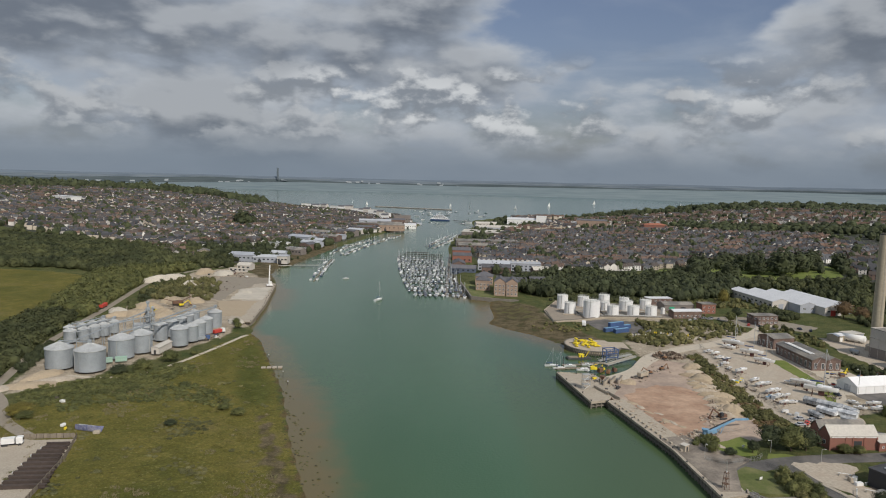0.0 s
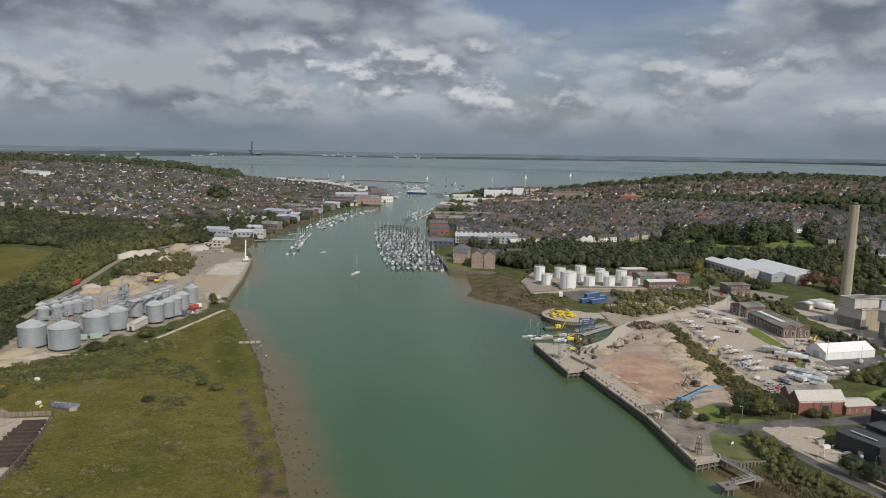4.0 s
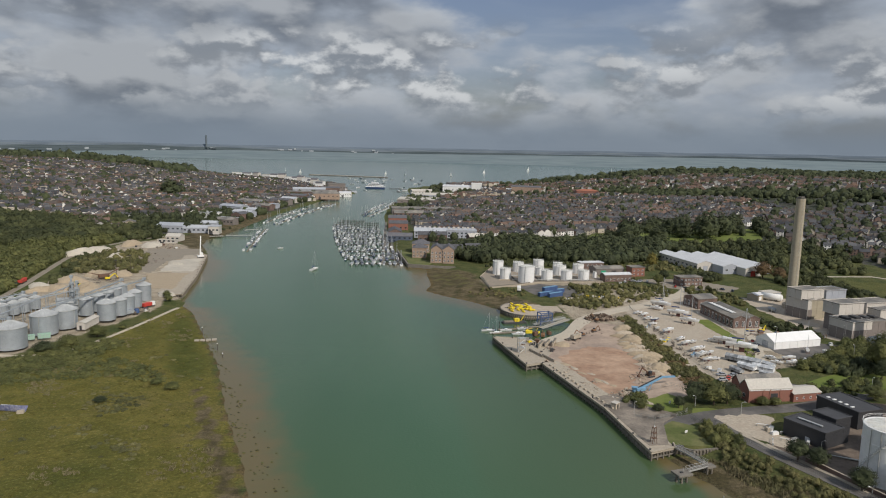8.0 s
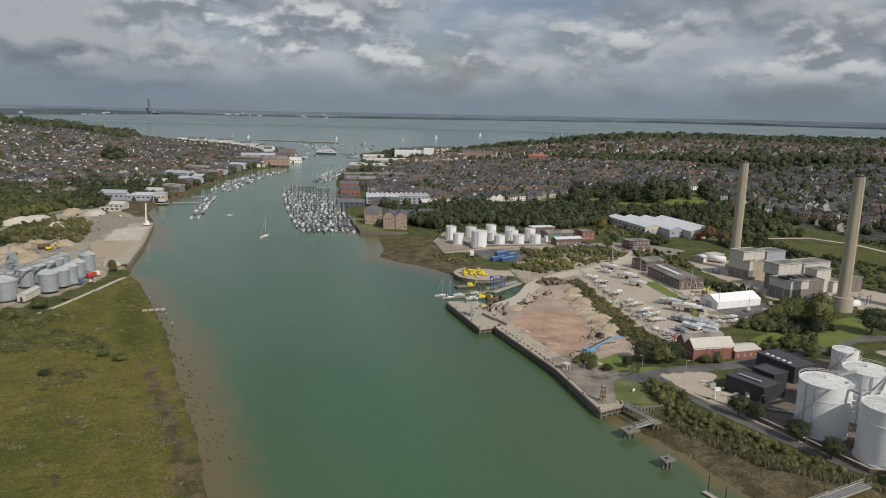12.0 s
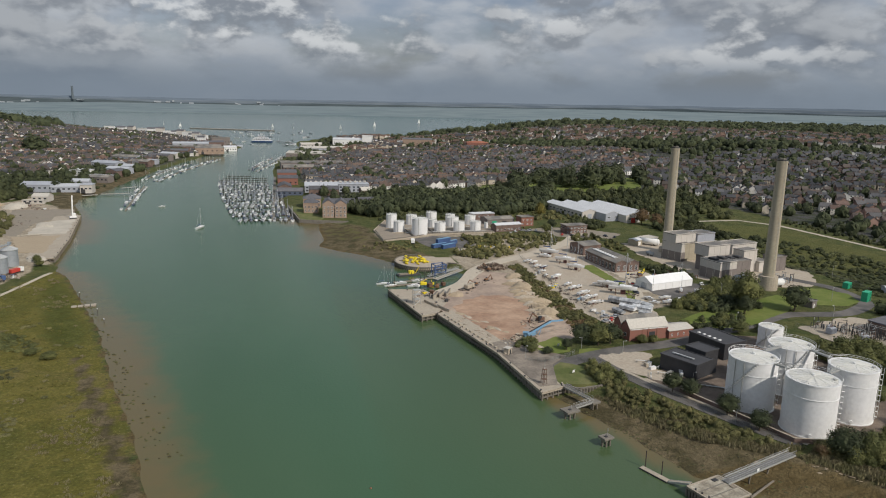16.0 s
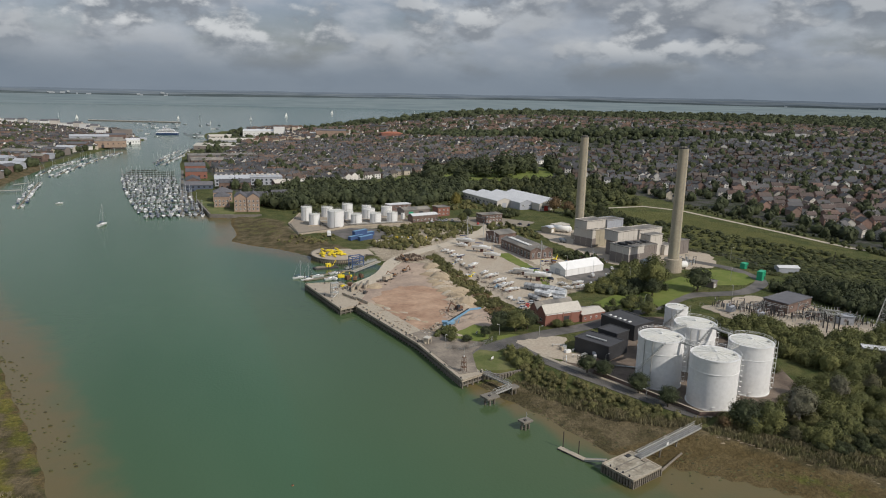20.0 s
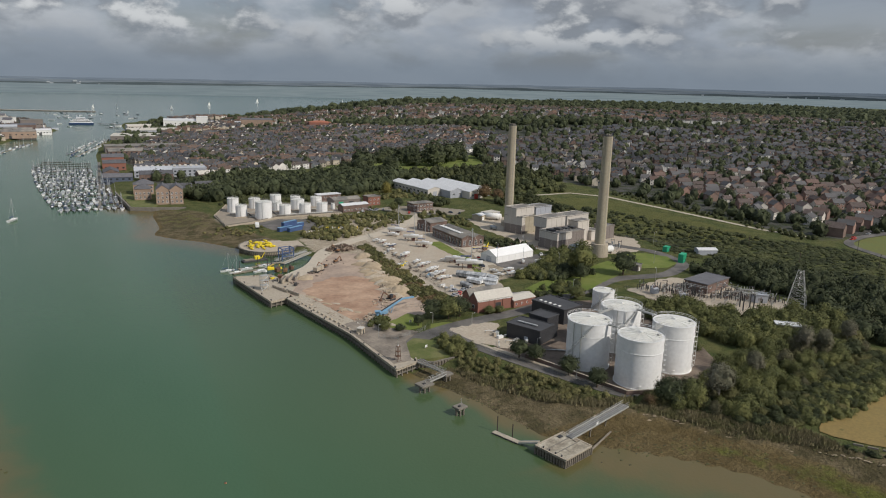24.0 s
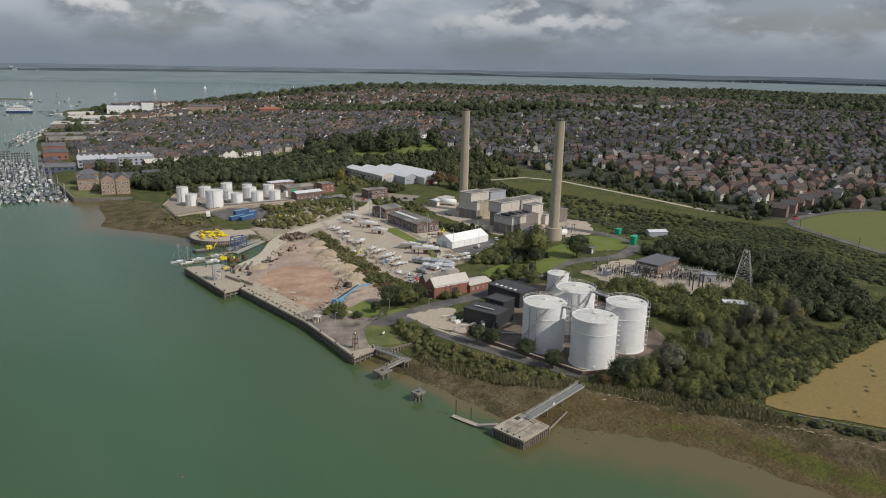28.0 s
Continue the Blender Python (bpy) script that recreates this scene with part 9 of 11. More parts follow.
for x, y, r, h in ((-186.3, 333.5, 6.4, 9.6), (-169.7, 330.5, 6.9, 10), (-165.9, 355, 6.2, 9.8), (-161, 367, 5.8, 9.6), (-146.4, 383, 4.7, 9.4), (-143.4, 393.5, 3.8, 8.8), (-142.3, 403, 3.8, 8.8), (-141.8, 413.5, 3.8, 8.8), (-142.4, 430.8, 4.3, 9.6),
                   (-161, 393.5, 3.6, 9), (-158.5, 403, 3.6, 9), (-157, 412.5, 3.6, 9), (-156, 422, 3.6, 9), (-155.5, 431, 3.4, 9),
                   (-207.5, 382.5, 3.2, 6.4), (-202.6, 388, 2.9, 6.4), (-199.6, 394, 2.9, 6.6), (-197, 400, 2.9, 6.6), (-195, 408, 2.9, 6.6), (-212.5, 391, 2.8, 6.4), (-208.5, 397.5, 2.8, 6.4), (-205.5, 404, 2.8, 6.4), (-203, 411, 2.8, 6.4)):
    grain_bin(x, y, r, h)


def conveyor(a, b, label="long inclined grain conveyor gantry", legs=True):
    t = thing("conveyor", 0, 0, 0, 0, label, "conveyor", "grain conveyors")
    part("trough", beam(bmesh.new(), a, b, 0.8, 0.5), M_GALV, t)
    va, vb = Vector(a), Vector(b)
    n = max(2, int((vb - va).length / 5))
    for s in (-0.6, 0.6):
        off = Vector((0, s, 0.9))
        part("handrail", rod(bmesh.new(), va + off, vb + off, 0.05, 4), M_RAIL, t)
    if legs:
        for k in range(1, n):
            p = va.lerp(vb, k / n)
            if p.z > 4:
                part("trestle", beam(bmesh.new(), (p.x, p.y, ZW), (p.x, p.y, p.z), 0.3, 0.3), M_GALV, t)
    part("drive_head", bx(b[0], b[1], b[2] - 0.4, 1.8, 1.6, 1.6, 0.1), M_GALV, t)


conveyor((-186, 334, 15.5), (-170, 331, 15.8), legs=False)
conveyor((-166, 355, 15.4), (-142, 431, 15.2), legs=False)
conveyor((-200, 372, 10.5), (-165, 392, 17))
conveyor((-207, 383, 10.5), (-195, 409, 10.8), legs=False)
conveyor((-212, 391, 10.4), (-203, 412, 10.6), legs=False)
conveyor((-196, 350, 8), (-172, 402, 17.5))
conveyor((-161, 392, 14.5), (-155.5, 432, 14.5), legs=False)
for x, y, h in ((-172, 402, 19), (-165, 392, 18), (-170, 398, 16)):
    t = thing("elevator_tower", x, y, ZW, 10, "galvanised bucket elevator tower among the bins", "elevator", "bucket elevators")
    for sx in (-1, 1):
        for sy in (-1, 1):
            part("leg", bx(sx, sy, 0, 0.18, 0.18, h - 2), M_GALV, t)
    for z in range(3, int(h) - 2, 3):
        part("platform", bx(0, 0, z, 2.2, 2.2, 0.12), M_RAIL, t)
    part("casing", bx(0, 0, 0, 0.9, 0.6, h, 0.05), M_GALV, t)
    part("head", bx(0, 0, h, 1.8, 1.2, 1.4, 0.15), M_GALV, t)
for x, y, w, d, h in ((-176, 392, 9, 8, 7.5), (-181, 402, 8, 7, 6)):
    building("drier_house", (x, y), w, d, h, 10, M_GALV, M_GALVR, "gable_x", 1.5, label="galvanised grain drier house among the bins", category="drier house")
hut = building("weighbridge_hut", (-153, 361), 4.2, 15, 3.2, -4, M_CLAD, M_SHEET, "gable_y", 0.8, windows=(("w", 3, 1.2, 1.4, 1.0),), doors=(("s", 2, 1.2, 2.2, M_DARK),), label="small white hut with pale sheet roof", category="hut", z=ZW)
for x, y, a in ((-168, 343, 25), (-162, 346, 25)):
    t = thing("skip_container", x, y, ZW, a, "pale green steel container beside a bin", "container", "green skips")
    part("body", bx(0, 0, 0, 5.6, 2.4, 2.3, 0.06), mat("pale_green_paint", (0.30, 0.46, 0.36), 0.6, var=0.15, bump=0.05), t)
    for k in range(6):
        part("rib", bx(-2.5 + k, -1.23, 0.1, 0.2, 0.08, 2.1), M_GALV, t)


def lorry(x, y, turn, cab, body, label, L=9.5):
    t = thing("lorry", x, y, gz(x, y) + 0.1, turn, label, "lorry", "parked lorries")
    part("cab", bx(L / 2 - 1.1, 0, 0.7, 2.2, 2.4, 2.4, 0.2), cab, t)
    part("windscreen", bx(L / 2 + 0.02, 0, 1.9, 0.08, 2.1, 0.9), M_GLASS, t)
    part("tipper_body", bx(-1.2, 0, 1.0, L - 2.8, 2.5, 1.9, 0.06), body, t)
    part("chassis", bx(-0.3, 0, 0.5, L - 0.6, 1.0, 0.4), M_DARK, t)
    for sx in (-0.38, -0.24, 0.36):
        for s in (-1, 1):
            put("wheel", shared("lorry_wheel", lambda bm: rod(bm, (0, -0.17, 0), (0, 0.17, 0), 0.5, 12), M_DARK), t, sx * L, s * 1.1, 0.5)


lorry(-237, 468, 95, M_BLUE, M_BLUE, "blue tipper lorry parked on the lane")
lorry(-236, 479, 95, M_REDP, M_REDP, "red tipper lorry parked on the lane")
lorry(-139, 399, 35, M_BLUE, M_GALV, "blue lorry beside the grain bins", 8)
lorry(-136, 419, 60, M_FRAME, M_REDP, "white and red lorry at the bins", 8.5)
lorry(-150, 237, 20, M_FRAME, M_FRAME, "white truck in the timber yard", 7)
lorry(96, 463, 80, M_FRAME, M_FRAME, "white lorry beside the oil depot", 8)
lorry(101.5, 341.5, 40, M_CONC, M_CONC, "dusty tipper lorry on the haul road", 7.0)


def car(x, y, turn, paint, label="parked car on the works yard", z=None):
    t = thing("car", x, y, (gz(x, y) if z is None else z) + 0.12, turn, label, "car", "parked cars")
    part("body", bx(0, 0, 0.3, 4.3, 1.75, 0.65, 0.15), paint, t)
    part("cabin", bx(-0.2, 0, 0.9, 2.4, 1.55, 0.55, 0.2), M_GLASS, t)
    part("roof", bx(-0.25, 0, 1.4, 1.7, 1.4, 0.08, 0.03), paint, t)
    for sx in (-1.35, 1.35):
        for s in (-1, 1):
            put("wheel", shared("car_wheel", lambda bm: rod(bm, (0, -0.1, 0), (0, 0.1, 0), 0.32, 10), M_DARK), t, sx, s * 0.82, 0.32)


SILVER = mat("silver_car", (0.45, 0.46, 0.48), 0.3, 0.5, var=0.05, bump=0.0)
DKBLUE = mat("dark_car", (0.035, 0.045, 0.07), 0.3, 0.2, var=0.05, bump=0.0)
rc = random.Random(61)
for x, y in ((151, 284), (151.5, 279), (156, 283), (148, 277), (162, 278), (190, 499), (193, 496), (196, 500), (200, 497), (186, 488), (214, 479), (220, 474), (226, 478), (245, 470), (250, 465), (206, 402), (205, 388), (205.5, 378), (204, 371), (233, 330), (192, 330), (187, 320),
             (462, 290), (468, 293), (490, 297), (500, 300), (512, 300), (478, 338), (488, 352), (475, 365)):
    car(x, y, rc.choice((10, 100, 60, 190)) + rc.uniform(-10, 10), rc.choice((M_FRAME, SILVER, SILVER, DKBLUE, DKBLUE, M_REDP)))


def digger(x, y, turn, paint, label, s=1.0, z=None):
    t = thing("excavator", x, y, gz(x, y) if z is None else z, turn, label, "excavator", "excavators")
    for q in (-1, 1):
        part("track", bx(0, q * 1.1 * s, 0, 3.4 * s, 0.5 * s, 0.8 * s, 0.2 * s), M_DARK, t)
    part("house", bx(-0.4 * s, 0, 0.9 * s, 2.8 * s, 2.2 * s, 1.1 * s, 0.12), paint, t)
    part("cab", bx(0.5 * s, 0.6 * s, 1.2 * s, 1.3 * s, 1.0 * s, 1.5 * s, 0.1), M_GLASS, t)
    part("boom", beam(bmesh.new(), (0.8 * s, -0.2 * s, 1.8 * s), (4.0 * s, -0.2 * s, 4.2 * s), 0.4 * s, 0.5 * s), paint, t)
    part("arm", beam(bmesh.new(), (4.0 * s, -0.2 * s, 4.2 * s), (5.6 * s, -0.2 * s, 1.4 * s), 0.3 * s, 0.4 * s), paint, t)
    part("bucket", bx(5.6 * s, -0.2 * s, 0.6 * s, 0.9 * s, 1.1 * s, 0.8 * s, 0.1), M_RUST, t)


digger(118, 283, 200, M_RUST, "dark rusty excavator with raised boom", 1.1)
digger(116, 357, 30, M_ORANGE, "dusty wheeled loader near the haul road", 0.75)
digger(107, 349, 190, M_ORANGE, "orange loading shovel beside the rubble", 0.8)
digger(124, 380, 120, M_ORANGE, "rusty orange grab on the rubble heap", 0.9)
digger(-186, 492, 30, M_YELLOW, "yellow excavator in the aggregate yard", 1.1)
digger(-196, 470, 160, M_YELLOW, "yellow loader between sand heaps", 0.9)
digger(212, 358, 40, M_YELLOW, "yellow digger beside the boat shed", 0.7)


def blue_crane():
    t = thing("stacker_conveyor", 105, 264, Z0, 24, "light blue mobile stacking conveyor in the yard", "conveyor")
    part("base", bx(1.5, 0, 0.4, 5, 2.4, 1.6, 0.2), M_SKYBLUE, t)
    part("boom", beam(bmesh.new(), (-2, 0, 0.8), (14, 0.4, 4.4), 1.0, 0.9), M_SKYBLUE, t)
    part("boom_tip", beam(bmesh.new(), (14, 0.4, 4.4), (22, 0.6, 3.4), 0.8, 0.6), M_SKYBLUE, t)
    part("belt", beam(bmesh.new(), (-2, 0, 1.35), (14, 0.4, 4.95), 0.7, 0.12), M_DARK, t)
    for s in (-1, 1):
        part("wheel", rod(bmesh.new(), (0.5, s * 1.3, 0.6), (0.5, s * 1.6, 0.6), 0.6, 12), M_DARK, t)
        part("strut", rod(bmesh.new(), (6, s * 0.9, 0), (8, s * 0.4, 2.8), 0.14, 5), M_SKYBLUE, t)
    part("hopper", tube(bmesh.new(), -1.5, 0, 1.4, 0.8, 1.6, 1.2, 4), M_SKYBLUE, t)


blue_crane()

# grounds, heaps and quay of the west bank
quay("west_quay", [(-124, 446), (-131, 510), (-146, 604), (-152, 612), (-164, 600), (-150, 510), (-140, 450)], [(-138, 444), (-124, 446), (-131, 510), (-146, 604), (-156, 614)], 2.95, "pale aggregate wharf on dark piles", M_CONC)
patch("white_stockpile_floor", [(-166, 572), (-158, 580), (-146, 586), (-137, 527), (-162, 525)], ZW + 0.30, M_SANDW, "white aggregate spread over the wharf", low=1.5)
patch("tan_stockpile_floor", [(-168, 516), (-140, 520), (-134, 462), (-150, 466)], ZW + 0.26, M_SAND, "tan sand spread over the wharf", low=1.5)
patch("grey_wharf_floor", [(-205, 640), (-160, 640), (-150, 604), (-170, 572), (-166, 520), (-185, 530), (-200, 600)], ZW + 0.05, M_LANE, "grey-brown dusty wharf yard", low=1.5)
ribbon("west_lane", [(-190, 270), (-199, 306), (-211, 346), (-222, 392), (-232, 470), (-250, 572), (-256, 625), (-236, 690), (-215, 720)], 4.6, 0.15, M_LANE, "dusty lane along the wooded bank")
ribbon("marsh_lane", [(-200, 300), (-184, 285), (-170, 262), (-158, 252), (-146, 243)], 5.0, 0.12, M_LANE, "pale dirt lane to the timber yard")
ribbon("shore_path", [(-176, 322), (-160, 318), (-146, 322), (-136, 343), (-130, 367), (-124, 394), (-119, 420)], 2.2, 0.15, M_ROAD, "pale path along the marsh bank")
for i, (x, y, rx, ry, h, m) in enumerate(((-208, 486, 12, 7, 3.2, M_SAND), (-212, 456, 11, 6, 2.4, M_SAND), (-201, 510, 9, 7, 3.0, M_SAND), (-184, 458, 9, 6, 2.2, M_SAND), (-183, 512, 8, 7, 2.8, M_SAND), (-134, 446, 7, 6, 1.8, M_SANDW), (-160, 562, 12, 5, 1.8, M_SANDW),
                                          (-243, 606, 7, 30, 5.0, M_SANDW), (-228, 660, 8, 13, 4.0, M_SAND), (-214, 585, 6, 16, 3.6, M_SANDW), (-184, 304, 13, 5.5, 1.5, M_SAND), (-178, 313, 9, 4, 1.2, M_GRAVEL), (-187, 321, 12, 5, 1.7, M_SAND), (-194, 297, 8, 5, 1.2, M_GRAVEL), (-249, 604, 6, 15, 3.0, M_SAND), (-196, 505, 10, 7, 3.4, M_SAND), (-188, 466, 10, 6, 3.0, M_SAND), (-203, 456, 10, 6, 3.4, M_SAND), (-208, 656, 12, 12, 3, M_SANDW), (-205, 690, 8, 14, 2.2, M_SAND), (-222, 470, 7, 9, 2.0, M_SANDW))):
    mound("sand_heap", x, y, rx, ry, h, m, ("white" if m is M_SANDW else "tan") + " heap of tipped aggregate", 20 * i, 50 + i)
t = thing("screening_plant", -190, 495, ZW, 30, "dark rusty screening plant with conveyors", "screening plant")
part("frame", bx(0, 0, 1.5, 7, 3, 2.2, 0.1), M_RUST, t)
for s in (-1, 1):
    part("conveyor_arm", beam(bmesh.new(), (s * 2, 0, 3), (s * 10, s * 3, 6), 0.8, 0.4), M_RUST, t)
    part("leg", bx(s * 3, 0, 0, 0.3, 2.6, 1.6), M_DARK, t)
t = thing("quay_crane", -148, 590, ZW + 0.3, 20, "cream mobile quay crane with upright jib", "crane")
part("base", bx(0, 0, 0.5, 5, 3.4, 1.4, 0.15), M_FRAME, t)
part("cab", bx(0.6, 0, 1.9, 2.6, 2.4, 2.2, 0.15), M_FRAME, t)
part("jib", beam(bmesh.new(), (-0.3, 0, 2.5), (0.4, 0, 18.2), 0.9, 0.9), M_FRAME, t)
for s in (-1, 1):
    part("track", bx(0, s * 1.6, 0, 5, 0.7, 0.8, 0.2), M_DARK, t)
for x, y in ((-184, 502), (-182, 524)):
    t = thing("floodlight_mast", x, y, ZW, 0, "tall dark floodlight mast in the yard", "mast", "floodlight masts")
    part("pole", rod(bmesh.new(), (0, 0, 0), (0, 0, 12), 0.16, 6), M_TIMBERD, t)
    part("lamp_head", bx(0, 0, 12, 1.8, 0.4, 0.5), M_DARK, t)


def timber_yard():
    patch("timber_yard_ground", [(-175, 245), (-146, 242), (-131, 244), (-122, 200), (-118, 170), (-190, 170), (-190, 230)], 2.0, M_CONC, "pale concrete timber yard", low=-1.0)
    rs = random.Random(71)
    for i in range(11):
        y = 237 - i * 3.4
        x0 = -137.5 + i * 0.2 if i < 2 else -138.5 + i * 0.55
        t = thing("timber_stack", x0, y, 2.0, 8, "long stack of dark tarred timber baulks", "timber stack", "timber stacks")
        ln = 7.5 + i * 0.6
        for r in range(3):
            for c in range(2):
                part("baulk", bx(ln / 2 + rs.uniform(-0.3, 0.3), c * 0.62 - 0.3, r * 0.42, ln + rs.uniform(-0.8, 0.8), 0.56, 0.38, 0.03), M_TIMBERD, t)
        for s in (0.2, 0.8):
            part("bearer", bx(ln * s, 0, -0.02, 0.25, 1.5, 0.03), M_TIMBER, t)
        if i % 2:
            part("end_tag", bx(-0.5, 0, 0.4, 0.12, 0.9, 0.6), M_FRAME, t, "white end sheet")
    line = [(-150, 243.5), (-132, 246), (-126, 227), (-122, 205), (-118, 180)]
    t = thing("timber_fence", 0, 0, 0, 0, "weathered grey board fence round the timber yard", "fence")
    me = shared("fence_board", lambda bm: box(bm, 0, 0, 0, 1.18, 0.06, 1.9), M_TIMBER)
    for x, y, a in along(line, 1.2):
        put("board", me, t, x, y, 1.6 + rs.uniform(-0.06, 0.06), a + rs.uniform(-2, 2))
    for x, y, a in along(line, 2.4):
        put("post", shared("fence_post", lambda bm: box(bm, 0, 0, 0, 0.14, 0.14, 2.1), M_TIMBERD), t, x, y, 1.5, a)


timber_yard()


def wreck():
    """Blue boat hulk with tarpaulin lying on the marsh."""
    t = new("derelict_boat")
    t.matrix_basis = pose(-131, 253, 1.9, -22, 0, -12)
    t.scale = (1.1, 1.1, 1.1)
    tagged(t, "derelict blue boat hulk lying over on the grass", "boat")
    link("hull", hull_key("hulk", 10, 3.0, 1.5, 0.5, M_HULK, transom=0.85), None, t)
    part("deck", bx(-0.5, 0, 1.45, 7, 1.6, 0.3, 0.1), M_COVER, t)
    part("gunwale", bx(0, 1.35, 1.4, 8, 0.15, 0.2), M_FRAME, t)
    for x, y, w, m, lab in ((-127, 250.5, 2.4, M_CONC, "pale broken slab beside the hulk"), (-143, 257, 2.0, M_FRAME, "white scrap crate on the grass"), (-140.5, 254, 1.4, M_YELLOW, "yellow machine part on the grass"), (-137, 255, 1.6, M_RUST, "rusty scrap on the grass"), (-158, 284, 2.2, M_FRAME, "white van body at the hedge"), (-162, 287, 2.4, M_TIMBERD, "dark shed by the lane")):
        k = thing("scrap_item", x, y, gz(x, y), x * 7, lab, "scrap", "marsh scrap")
        part("body", bx(0, 0, 0, w, w * 0.6, w * 0.45, 0.12), m, k)
        part("lid", bx(0.1, 0, w * 0.45, w * 0.8, w * 0.5, 0.12, 0.04, 9), m, k)


wreck()
for i in range(4):
    t = thing("float_raft", -90.5 + i * 2.7, 349 + i * 0.6, 0.05, 10, "pale timber raft section on the mud", "raft", "raft sections")
    part("deck", bx(0, 0, 0.35, 2.3, 3.4, 0.2, 0.03), M_CONC, t)
    for s in (-1, 1):
        part("float", bx(0, s * 1.1, -0.2, 2.1, 0.7, 0.55, 0.1), M_CONC, t)
for x, y, h in ((-77, 334, 3.5), (-92, 366, 3), (-72, 322, 2.2)):
    t = thing("marker_post", x, y, -0.5, 0, "dark timber marker post on the mud", "post", "mud posts")
    part("post", rod(bmesh.new(), (0, 0, 0), (0, 0, h), 0.13, 6), M_TIMBERD, t)
    part("topmark", bx(0, 0, h, 0.4, 0.4, 0.4, 0.05), M_FRAME, t)
rst = random.Random(83)
bm = bmesh.new()
for i in range(240):
    k = rst.random()
    y = 190 + 190 * k
    x = -33 - 0.36 * (y - 190) + rst.gauss(3, 3.2)
    bmesh.ops.create_icosphere(bm, subdivisions=1, radius=rst.uniform(0.15, 0.5), matrix=pose(x, y, 0.05, rst.uniform(0, 90), 0, 0) @ Matrix.Diagonal((1.3, 1, 0.5, 1)))
tagged(part("shore_stones", bm, M_WEED, None), "dark weedy stones along the mud edge", "stones", kind="stuff")
bm = bmesh.new()
for i in range(420):
    x = rst.uniform(98, 200)
    y = 150 - 0.75 * (x - 118) + rst.gauss(3, 8) if x > 118 else 150 + (118 - x) * 2.6 + rst.gauss(0, 3)
    bmesh.ops.create_icosphere(bm, subdivisions=1, radius=rst.uniform(0.10, 0.38), matrix=pose(x, y, max(0.02, gz(x, y)), rst.uniform(0, 90), 0, 0) @ Matrix.Diagonal((1.5, 1, 0.4, 1)))
left = 1500
while left:
    x, y = rst.uniform(94, 190), rst.uniform(90, 206)
    s = float(shore(np.array([x]), np.array([y]))[0])
    left -= 1
    if 0.5 < s < 15 and math.sin(s * 1.25 + 0.5 * math.sin(x * 0.3)) > 0.35:
        bmesh.ops.create_icosphere(bm, subdivisions=1, radius=rst.uniform(0.15, 0.42), matrix=pose(x, y, gz(x, y) + 0.03, 0, 0, rst.uniform(20, 75)) @ Matrix.Diagonal((1.0, 1.6, 0.25, 1)))
tagged(part("weed_clumps", bm, M_WEED, None), "dark weed clumps scattered over the mud", "weed", kind="stuff")

